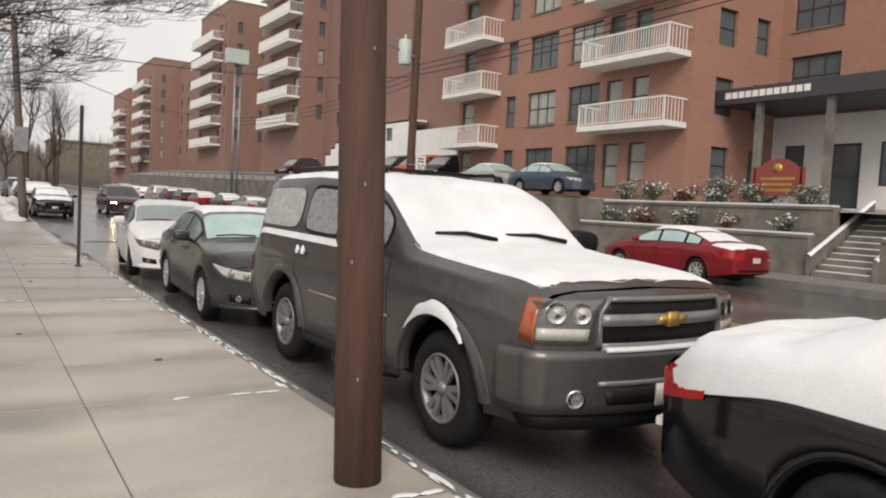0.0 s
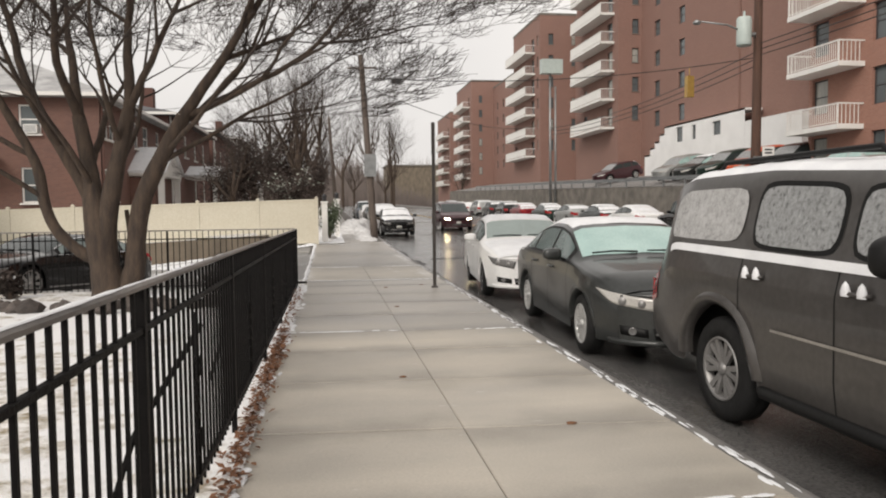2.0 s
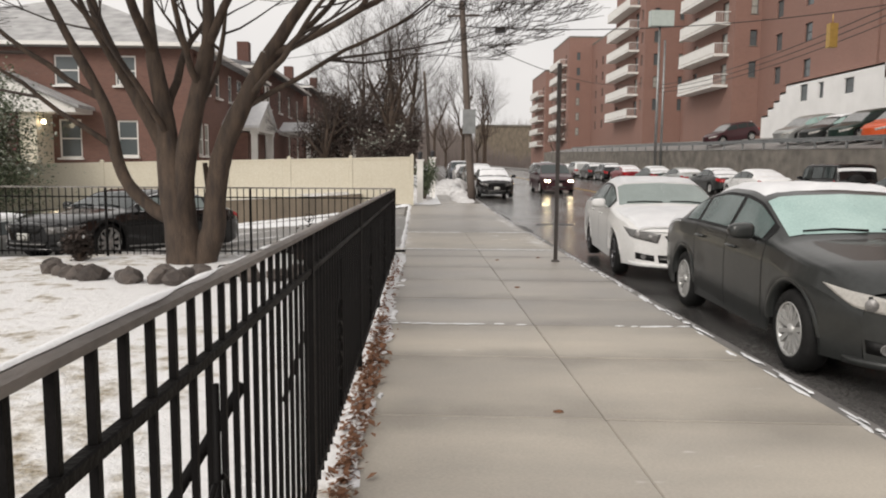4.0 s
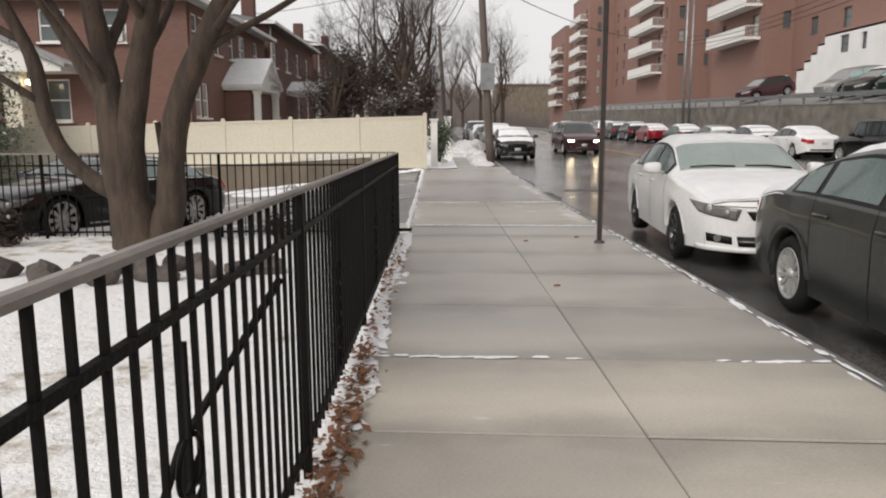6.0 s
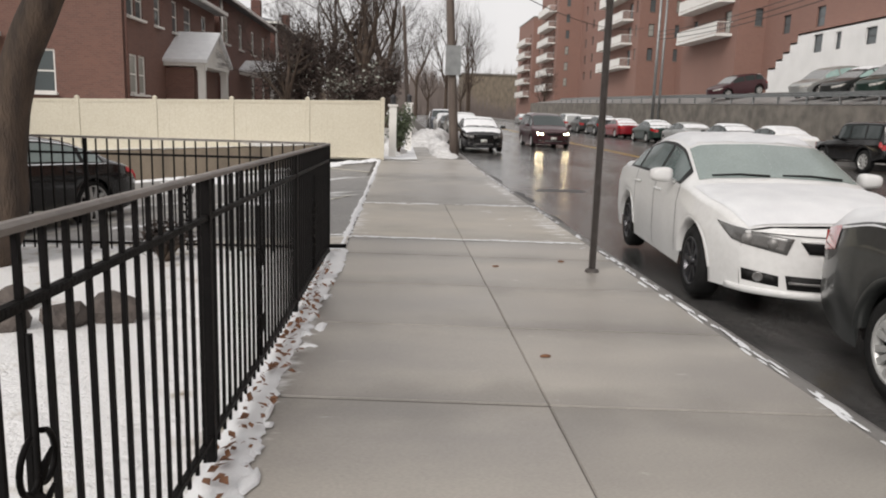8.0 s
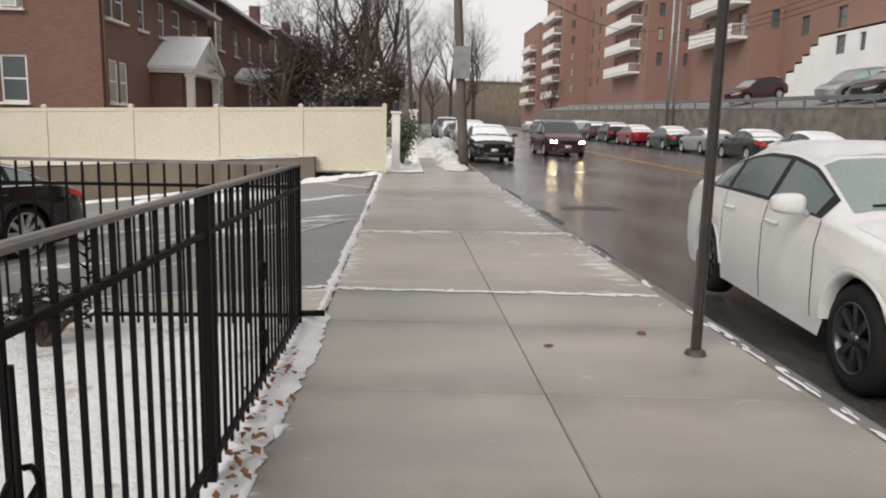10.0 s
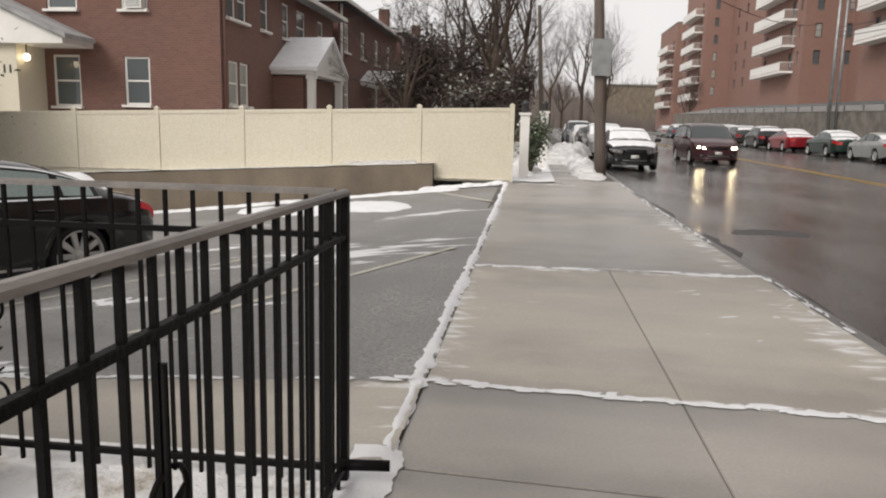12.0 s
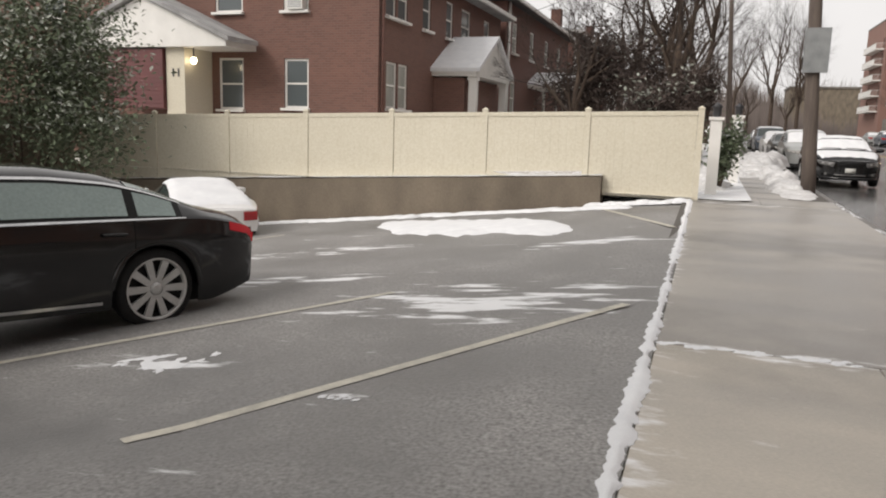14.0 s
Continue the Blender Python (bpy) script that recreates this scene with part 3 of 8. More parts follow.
box(b, WALL_X + 0.001, WALL_X + 1.4, 22.9, 23.2, -0.2, wall_top(23) - 0.005)
tagged(part("wall_far_return", b, M["wall_grey"]), "short return of the grey retaining wall", "retaining wall", kind="structure")
sheet("terrace_upper_end", WALL_X + 0.3, 60, 23.1, 36, 12, 12, lambda x, y: wall_top(y) - 0.05 + clamp((x - 21.5) / 8) * 0.3, M["terrace"], "planted terrace before the apartment windows", "terrace")
sheet("terrace_upper", WALL_X + 1.5, 60, -40, 23.1, 12, 30, lambda x, y: wall_top(y) - 0.05 + clamp((x - 21.5) / 8) * 0.3, M["terrace"], "planted terrace dusted with snow before the apartments", "terrace")

# terraced front walls by the entrance
for nm, x, y0, y1, z1 in (("wall_terrace_low", WALL_X, -40, 10.9, 1.15), ("wall_terrace_low_2", WALL_X, 13.0, 22.89, 1.15), ("wall_terrace_high", WALL_X + 1.3, -40, 10.9, 2.0), ("wall_terrace_high_2", WALL_X + 1.3, 13.0, 22.89, 2.05)):
    b = bmesh.new()
    box(b, x, x + 0.35, y0, y1, -0.2, z1)
    box(b, x - 0.05, x + 0.4, y0, y1, z1, z1 + 0.09)
    tagged(part(nm, b, M["wall_grey"]), "low stone terrace wall with a coping", "terrace wall", kind="structure")
b = bmesh.new()
box(b, WALL_X - 0.02, WALL_X + 0.36, -40, 10.85, 1.25, 1.3)
box(b, WALL_X - 0.02, WALL_X + 0.36, 13.05, 22.85, 1.245, 1.3)
box(b, WALL_X + 1.27, WALL_X + 1.68, 13.05, 22.85, 2.145, 2.2)
box(b, WALL_X + 1.27, WALL_X + 1.68, -40, 10.85, 2.1, 2.15)
tagged(part("snow_on_terrace", b, M["snow"]), "snow lying on the terrace copings", "snow", kind="stuff")
sheet("terrace_lower_bed", WALL_X + 0.3, WALL_X + 1.35, -40, 22.9, 3, 44, lambda x, y: 1.1 + 0.06 * nz(x, y, 2, 1.2) if not 10.9 < y < 12.9 else -0.1, M["terrace"], "narrow planting bed between the terrace walls", "planting bed")
stairs = thing("entrance_stairs", "concrete steps with snow climbing to the apartment entrance", "stairs")
for i in range(11):
    b = bmesh.new()
    box(b, WALL_X - 0.05 + 0.3 * i, WALL_X + 0.27 + 0.3 * i, 11.0, 12.8, -0.1 + 0.18 * i * 0, 0.18 * (i + 1))
    part("step", b, M["wall_grey"], stairs)
    b = bmesh.new()
    box(b, WALL_X - 0.045 + 0.3 * i, WALL_X + 0.12 + 0.3 * i, 11.1, 12.7, 0.18 * (i + 1), 0.18 * (i + 1) + 0.025)
    part("tread_snow", b, M["snow"], stairs)
for yy in (10.9, 12.85):
    b = bmesh.new()
    v = [b.verts.new(p) for p in ((WALL_X - 0.1, yy, 0), (WALL_X + 3.4, yy, 0), (WALL_X + 3.4, yy, 2.4), (WALL_X - 0.1, yy, 0.6))]
    w = [b.verts.new(p.co + Vector((0, 0.12, 0))) for p in v]
    b.faces.new(v), b.faces.new(w[::-1])
    for k in range(4):
        b.faces.new((v[k], w[k], w[(k + 1) % 4], v[(k + 1) % 4]))
    part("stair_cheek", b, M["wall_grey"], stairs)
    b = bmesh.new()
    grid(b, lin(0, 1, 14), [-0.03, 0.02, 0.10, 0.15], lambda t, q: Vector((WALL_X - 0.1 + 3.5 * t, yy + q, 0.6 + 1.8 * t + (0.05 + 0.03 * nz(t * 6, q * 4, yy) if 0 < q < 0.12 else 0.004))))
    part("snow_cover", b, M["snow"], stairs, "snow lying on the sloping stair cheek", fix=False)


# ---- facades with real openings ----
def facade(bm, o, u, width, z0, z1, holes, depth=0.2):
    """A wall from o along u, with openings (a0, a1, z0, z1) cut through it and their reveals."""
    u = Vector(u).normalized()
    inn = Vector((-u.y, u.x, 0)) * depth
    o = Vector(o)
    P = lambda a, z, d=0: bm.verts.new(o + u * a + Vector((0, 0, z)) + inn * d)
    xs = sorted({0, width, *[h[0] for h in holes], *[h[1] for h in holes]})
    zs = sorted({z0, z1, *[h[2] for h in holes], *[h[3] for h in holes]})
    for a, b in zip(xs, xs[1:]):
        for c, d in zip(zs, zs[1:]):
            m, k = (a + b) / 2, (c + d) / 2
            if not any(h[0] < m < h[1] and h[2] < k < h[3] for h in holes):
                bm.faces.new((P(a, c), P(b, c), P(b, d), P(a, d)))
    for a, b, c, d in holes:
        bm.faces.new((P(a, c), P(a, d), P(a, d, 1), P(a, c, 1)))
        bm.faces.new((P(b, c), P(b, c, 1), P(b, d, 1), P(b, d)))
        bm.faces.new((P(a, c), P(a, c, 1), P(b, c, 1), P(b, c)))
        bm.faces.new((P(a, d), P(b, d), P(b, d, 1), P(a, d, 1)))


FRAMES = {}


def lattice(w, hh, t, lights, rail):
    """A window frame in one piece: stiles, mullions and rails round open lights, 6 cm deep."""
    bm = bmesh.new()
    xs = [0, t]
    for k in range(1, lights):
        xs += [w * k / lights - t * 0.45, w * k / lights + t * 0.45]
    xs += [w - t, w]
    zs = [0, t, hh * 0.5 - t * 0.4, hh * 0.5 + t * 0.4, hh - t, hh] if rail else [0, t, hh - t, hh]
    vert = {}

    def V(i, k, d):
        if (i, k, d) not in vert:
            vert[i, k, d] = bm.verts.new((xs[i], 0.06 * d, zs[k]))
        return vert[i, k, d]

    solid = lambda i, k: 0 <= i < len(xs) - 1 and 0 <= k < len(zs) - 1 and (i % 2 == 0 or k % 2 == 0)
    for i in range(len(xs) - 1):
        for k in range(len(zs) - 1):
            if not solid(i, k):
                continue
            for d in (0, 1):
                bm.faces.new([V(p, q, d) for p, q in ((i, k), (i + 1, k), (i + 1, k + 1), (i, k + 1))][::1 if d == 0 else -1])
            for di, dk, e0, e1 in ((-1, 0, (i, k), (i, k + 1)), (1, 0, (i + 1, k), (i + 1, k + 1)), (0, -1, (i, k), (i + 1, k)), (0, 1, (i, k + 1), (i + 1, k + 1))):
                if not solid(i + di, k + dk):
                    bm.faces.new((V(*e0, 0), V(*e1, 0), V(*e1, 1), V(*e0, 1)))
    return bm


def window(parent, o, u, h, lights=1, frame_mat="white", pane="pane", sill=True, rail=True, depth=0.14):
    """A window in opening h: frame with bars, one pane behind it, and a sill."""
    u = Vector(u).normalized()
    inn = Vector((-u.y, u.x, 0))
    w, hh = h[1] - h[0], h[3] - h[2]
    key = (round(w, 2), round(hh, 2), lights, frame_mat, pane, rail, sill)
    if key not in FRAMES:
        t = min(0.07, w * 0.08)
        b = lattice(w, hh, t, lights, rail)
        f = mesh_of("window_frame", b, M[frame_mat])
        b = bmesh.new()
        box(b, t * 0.5, w - t * 0.5, 0.03, 0.036, t * 0.5, hh - t * 0.5)
        p = mesh_of("pane", b, M[pane])
        s = None
        if sill:
            b = bmesh.new()
            box(b, -0.06, w + 0.06, -0.2, 0.0, -0.08, -0.003)
            s = mesh_of("window_sill", b, M["white" if frame_mat == "white" else "wall_grey"])
        FRAMES[key] = (f, p, s)
    f, p, s = FRAMES[key]
    at = Matrix.Translation(Vector(o) + u * h[0] + Vector((0, 0, h[2])) + inn * depth) @ Matrix(((u.x, inn.x, 0, 0), (u.y, inn.y, 0, 0), (0, 0, 1, 0), (0, 0, 0, 1)))
    win = share("window", f, parent, at)
    share("pane", p, win, Matrix.Identity(4))
    if s:
        share("window_sill", s, win, Matrix.Identity(4))
    return win


def ac_unit(parent, o, u, h):
    u = Vector(u).normalized()
    inn = Vector((-u.y, u.x, 0))
    b = bmesh.new()
    at = Matrix.Translation(Vector(o) + u * (h[0] + 0.25) + Vector((0, 0, h[2] + 0.02))) @ Matrix(((u.x, inn.x, 0, 0), (u.y, inn.y, 0, 0), (0, 0, 1, 0), (0, 0, 0, 1)))
    box(b, 0, 0.55, -0.22, 0.16, 0, 0.38)
    unit = part("air_conditioner", b, M["white"], parent, "white window air conditioner", at)
    for k in range(6):
        b = bmesh.new()
        box(b, 0.04, 0.51, -0.232, -0.221, 0.05 + 0.05 * k, 0.075 + 0.05 * k)
        part("louvre", b, M["steel"], unit)


BALC = {}


def balcony(parent, o, u, a0, a1, z, deep=1.4, solid=False):
    """A white slab balcony with a railing of bars (or a closed white parapet)."""
    u = Vector(u).normalized()
    inn = Vector((-u.y, u.x, 0))
    w = a1 - a0
    key = (round(w, 2), deep, solid)
    if key not in BALC:
        b = bmesh.new()
        box(b, 0, w, -deep, 0.01, 0, 0.24)
        slab = mesh_of("slab", b, M["white"])
        b = bmesh.new()
        box(b, 0.02, w - 0.02, -deep + 0.02, -deep + 0.08, 1.18, 1.24)
        box(b, 0.02, w - 0.02, -deep + 0.03, -deep + 0.07, 0.3, 0.34)
        for s in (0.02, w - 0.08):
            box(b, s, s + 0.06, -deep + 0.08, 0, 1.18, 1.24)
            box(b, s, s + 0.05, -deep + 0.03, -deep + 0.08, 0.24, 1.18)
            for k in range(5):
                box(b, s + 0.01, s + 0.035, -deep + 0.25 + 0.22 * k, -deep + 0.275 + 0.22 * k, 0.24, 1.18)
        if solid:
            box(b, 0.03, w - 0.03, -deep + 0.04, -deep + 0.06, 0.36, 1.16)
        else:
            n = int(w / 0.14)
            for k in range(1, n):
                box(b, w * k / n - 0.012, w * k / n + 0.012, -deep + 0.035, -deep + 0.06, 0.34, 1.18)
        BALC[key] = (slab, mesh_of("railing", b, M["white"]))
    at = Matrix.Translation(Vector(o) + u * a0 + Vector((0, 0, z))) @ Matrix(((u.x, inn.x, 0, 0), (u.y, inn.y, 0, 0), (0, 0, 1, 0), (0, 0, 0, 1)))
    s = share("balcony", BALC[key][0], parent, at)
    tagged(share("railing", BALC[key][1], s, Matrix.Identity(4)), kind="stuff")


def roof_slab(parent, x0, x1, y0, y1, z, m="wall_grey", name="roof"):
    b = bmesh.new()
    box(b, x0 - 0.05, x1 + 0.05, y0 - 0.05, y1 + 0.05, z, z + 0.3)
    part(name, b, M[m], parent)


def shell(parent, x0, x1, y0, y1, z0, z1, holes_w, holes_s, m):
    """Four outer walls; the west and south ones have openings."""
    b = bmesh.new()
    facade(b, (x0, y1, 0), (0, -1, 0), y1 - y0, z0, z1, holes_w)
    part("wall", b, M[m], parent, fix=False)
    b = bmesh.new()
    facade(b, (x0, y0, 0), (1, 0, 0), x1 - x0, z0, z1, holes_s)
    part("wall", b, M[m], parent, fix=False)
    b = bmesh.new()
    facade(b, (x1, y0, 0), (0, 1, 0), y1 - y0, z0, z1, [])
    part("wall", b, M[m], parent, fix=False)
    b = bmesh.new()
    facade(b, (x1, y1, 0), (-1, 0, 0), x1 - x0, z0, z1, [])
    part("wall", b, M[m], parent, fix=False)


rnd = random.Random(5)


def tower(x0, x1, y0, y1, z0, z1, first, storey, balc, label):
    """A brick tower: balconies on the street front, window columns on the front and the south side."""
    t = thing("apartment_tower", label, "apartment tower", "towers along the street")
    W, S = [], []
    D = y1 - y0
    rows = [first + storey * k for k in range(int((z1 - first - 0.8) / storey))]
    for z in rows:
        W.append((D - balc[1] + 0.5, D - balc[1] + 1.5, z + 0.25, z + 2.2))
        W.append((D - balc[0] - 1.9, D - balc[0] - 0.5, z + 0.25, z + 2.2))
        if balc[0] > 2.0:
            W.append((D - balc[0] + 0.7, D - balc[0] + 1.5, z + 0.8, z + 2.2))
        for a in (1.5, 9.0, 12.2) if x1 - x0 > 13.5 else (1.2, 4.5, 7.8):
            if a + 1.2 < x1 - x0:
                S.append((a, a + (1.2 if a > 2 else 0.7), z + 0.75, z + 2.2))
    shell(t, x0, x1, y0, y1, z0, z1, W, S, "brick_tower")
    for h in W:
        window(t, (x0, y1, 0), (0, -1, 0), h, 1, "dark_trim", "pane" if rnd.random() < 0.7 else "pane_curtain", sill=False)
    for h in S:
        window(t, (x0, y0, 0), (1, 0, 0), h, 1, "dark_trim", "pane" if rnd.random() < 0.6 else "pane_curtain", sill=True)
    for z in rows:
        balcony(t, (x0, y1, 0), (0, -1, 0), D - balc[1], D - balc[0], z - 0.1, 1.5, solid=True)
    roof_slab(t, x0, x1, y0, y1, z1)
    return t


tower(29, 43.6, 74.0, 86.5, 2.0, 31.0, 9.5, 2.9, (1.0, 10.5), "tall red-brown brick tower with stacked white balconies")
tower(29, 42.0, 101.5, 116.0, 2.0, 27.8, 8.6, 2.9, (2.5, 14.0), "red-brown brick tower with white balconies and stepped roof")
tower(29, 45.0, 150.0, 167.0, 2.0, 27.0, 7.5, 2.9, (2.0, 13.0), "distant brick apartment tower with pale balconies")
tower(29, 44.0, 176.0, 196.0, 2.0, 24.0, 7.0, 2.9, (2.0, 14.0), "brick apartment tower at the end of the row")
# connecting blocks set back between the towers
for x0, x1, y0, y1, z1 in ((34, 56, 86.5, 101.5, 27.0), (33.5, 60, 116, 150, 25.5), (31.5, 60, 56.0, 74.0, 28)):
    t = thing("apartment_block", "set-back brown brick apartment block between towers", "apartment block", "towers along the street")
    H = [(a, a + 1.2, z + 0.7, z + 2.2) for z in [8.5 + 2.9 * k for k in range(int((z1 - 9.5) / 2.9))] for a in (3.0, 8.0)]
    HS = [(a, a + 1.2, z + 0.7, z + 2.2) for z in [8.5 + 2.9 * k for k in range(int((z1 - 9.5) / 2.9))] for a in (12.5, 15.5)]
    shell(t, x0, x1, y0, y1, 2, z1, H, HS if x0 == 31.5 else [], "brick_tower")
    for h in H:
        window(t, (x0, y1, 0), (0, -1, 0), h, 1, "dark_trim", "pane", sill=False)
    if x0 == 31.5:
        for h in HS:
            window(t, (x0, y0, 0), (1, 0, 0), h, 1, "dark_trim", "pane", sill=False)
    roof_slab(t, x0, x1, y0, y1, z1)

# white stepped garage block before the second tower
g = thing("garage_block", "white rendered low block with stepped parapet", "garage")
for k, (y0, y1, zt) in enumerate(((52.6, 65.6, 8.6), (65.6, 66.6, 8.0), (66.6, 67.6, 7.4), (67.6, 68.6, 6.9), (68.6, 69.8, 6.3))):
    b = bmesh.new()
    holes = [(y1 - 63.4, y1 - 62.2, 7.0, 8.3), (y1 - 60.6, y1 - 59.9, 7.0, 8.2), (y1 - 57.2, y1 - 56.0, 7.0, 8.1)] if k == 0 else []
    facade(b, (30, y1, 0), (0, -1, 0), y1 - y0, 2.5, zt, holes)
    box(b, 30, 31.4, y0 + 0.001, y1 - 0.001, zt - 0.15, zt)
    part("wall", b, M["white_wall"], g, fix=False)
    for h in holes:
        window(g, (30, y1, 0), (0, -1, 0), h, 1, "dark_trim", "pane", sill=False)
b = bmesh.new()
box(b, 30, 31.4, 46.0, 52.59, 3.0, 7.6)
part("wall", b, M["white_wall"], g)

# ---- the near apartment house ----
A = thing("apartment_house", "orange-red brick apartment house with white balconies", "apartment house")
AX, A0, A1, ATOP = 25.0, 21.0, 38.3, 26.0
holes, kinds = [], []
for k in range(7):
    z = 3.15 + 2.97 * k
    for a, bq, lights, dz in ((29.5, 31.75, 3, 0), (26.35, 28.55, 3, 0), (32.8, 33.7, 1, 0), (23.3, 24.3, 1, 0), (24.9, 25.9, 1, -0.3), (36.8, 38.0, 1, 0)):
        holes.append((A1 - bq, A1 - a, z + dz, z + 1.75))
        kinds.append(lights)
b = bmesh.new()
facade(b, (AX, A1, 0), (0, -1, 0), A1 - A0, 1.5, ATOP, holes)
part("wall", b, M["brick_apt"], A, fix=False)
for h, kd in zip(holes, kinds):
    window(A, (AX, A1, 0), (0, -1, 0), h, kd, "dark_trim", "pane_curtain" if rnd.random() < 0.45 else "pane", sill=kd > 1)
    if kd == 3 and rnd.random() < 0.4:
        ac_unit(A, (AX, A1, 0), (0, -1, 0), h)
sh = []
for k in range(7):
    z = 3.15 + 2.97 * k
    sh += [(1.6, 2.8, z, z + 1.6), (4.2, 5.2, z, z + 1.6)]
b = bmesh.new()
facade(b, (AX, A0, 0), (1, 0, 0), 6.5, 1.5, ATOP, sh)
part("wall", b, M["brick_apt"], A, fix=False)
for h in sh:
    window(A, (AX, A0, 0), (1, 0, 0), h, 1, "dark_trim", "pane", sill=False)
b = bmesh.new()
box(b, AX + 0.3, AX + 6, A1 - 0.3, A1, 1.5, ATOP)
part("wall", b, M["brick_tower"], A)
b = bmesh.new()
box(b, AX + 6.6, 52, A1, 55.9, 1.5, ATOP)
part("wall", b, M["brick_tower"], A)
for k in range(7):
    balcony(A, (AX, A1, 0), (0, -1, 0), A1 - 26.25, A1 - 21.1, 5.35 + 2.97 * k)
    balcony(A, (AX, A1, 0), (0, -1, 0), A1 - 38.2, A1 - 34.2, 5.05 + 2.97 * k)
roof_slab(A, AX, 52, A0, A1, ATOP)
# entrance wing with canopy
EX = 31.0
eh = []
for k in range(6):
    z = 7.3 + 2.97 * k
    eh += [(21.0 - 20.4, 21.0 - 18.1, z, z + 1.8), (21.0 - 15.9, 21.0 - 13.7, z, z + 1.8), (21.0 - 11.5, 21.0 - 9.3, z, z + 1.8)]
eh.append((21.0 - 18.3, 21.0 - 16.9, 2.35, 5.1))
b = bmesh.new()
facade(b, (EX, 21.0, 0), (0, -1, 0), 34, 1.5, ATOP, eh)
part("wall", b, M["brick_apt"], A, fix=False)
for h in eh:
    window(A, (EX, 21.0, 0), (0, -1, 0), h, 3 if h[3] > 5.5 else 1, "dark_trim", "pane", sill=h[3] > 5.5)
b = bmesh.new()
facade(b, (EX - 0.06, 21.0, 0), (0, -1, 0), 8.0, 2.3, 6.4, [(21.0 - 18.3, 21.0 - 16.9, 2.35, 5.1), (0.7, 1.6, 3.3, 5.1), (4.9, 5.9, 3.3, 5.1)], 0.05)
part("wall", b, M["white_wall"], A, "white rendered entrance surround", fix=False)
for h in ((0.7, 1.6, 3.3, 5.1), (4.9, 5.9, 3.3, 5.1)):
    window(A, (EX - 0.06, 21.0, 0), (0, -1, 0), h, 1, "dark_trim", "pane", sill=False, depth=-0.02)
cn = bmesh.new()
box(cn, EX - 4.2, EX - 0.07, 13.0, 22.3, 6.5, 7.15)
part("canopy", cn, M["dark_trim"], A, "dark entrance canopy with a white lettered band")
cn = bmesh.new()
for k in range(12):
    box(cn, EX - 4.23, EX - 4.2, 20.6 - 0.32 * k - 0.25, 20.6 - 0.32 * k, 6.72, 6.98)
part("canopy_lettering", cn, M["white"], A)
for yy in (13.4, 16.0, 19.0, 21.6):
    cn = bmesh.new()
    box(cn, EX - 4.0, EX - 3.75, yy, yy + 0.25, 2.2, 6.5)
    part("canopy_post", cn, M["wall_grey"], A)

# red sign board on posts
sg = thing("entrance_sign", "red arched sign board with gold emblem on the terrace", "sign")
b = bmesh.new()
prof = [(-0.9, 0.0), (0.9, 0.0), (0.9, 0.95), (0.72, 0.98), (0.55, 1.12), (0.3, 1.25), (0, 1.3), (-0.3, 1.25), (-0.55, 1.12), (-0.72, 0.98), (-0.9, 0.95)]
v = [b.verts.new((0, y, z)) for y, z in prof]
w = [b.verts.new((0.12, y, z)) for y, z in prof]
b.faces.new(v), b.faces.new(w[::-1])
for k in range(len(prof)):
    b.faces.new((v[k], w[k], w[(k + 1) % len(prof)], v[(k + 1) % len(prof)]))
sg.matrix_basis = pose(WALL_X + 2.2, 15.6, 2.5)
part("board", b, M["red_sign"], sg)
b = bmesh.new()
lathe(b, [(0.001, -0.02), (0.17, -0.02), (0.17, 0.0)], "x", 18, pose(0, 0, 0.95))
part("emblem", b, M["gold"], sg)
b = bmesh.new()
for k, wd in enumerate((1.3, 1.1, 1.3)):
    box(b, -0.008, -0.001, -wd / 2, wd / 2, 0.55 - 0.2 * k, 0.64 - 0.2 * k)
part("lettering", b, M["gold"], sg)
for s in (-0.95, 0.85):
    b = bmesh.new()
    box(b, 0, 0.14, s, s + 0.12, -0.4, 1.0)
    part("post", b, M["red_sign"], sg)


# ---- houses behind the cream fence ----
def gable_roof(parent, x0, x1, y0, y1, z, h, along="y", over=0.35, name="roof", m="shingle"):
    """A pitched roof with thickness, ridge along x or y."""
    b = bmesh.new()
    x0, x1, y0, y1 = x0 - over, x1 + over, y0 - over, y1 + over
    t = 0.14
    if along == "y":
        c = (x0 + x1) / 2
        prof = [(x0, z), (c, z + h), (x1, z), (x1, z - t), (c, z + h - t), (x0, z - t)]
        ends = [[b.verts.new((p, y, q)) for p, q in prof] for y in (y0, y1)]
    else:
        c = (y0 + y1) / 2
        prof = [(y0, z), (c, z + h), (y1, z), (y1, z - t), (c, z + h - t), (y0, z - t)]
        ends = [[b.verts.new((x, p, q)) for p, q in prof] for x in (x0, x1)]
    for k in range(6):
        b.faces.new((ends[0][k], ends[0][(k + 1) % 6], ends[1][(k + 1) % 6], ends[1][k]))
    for e in ends:
        b.faces.new((e[0], e[1], e[4], e[5]))
        b.faces.new((e[1], e[2], e[3], e[4]))
    part(name, b, M[m], parent)


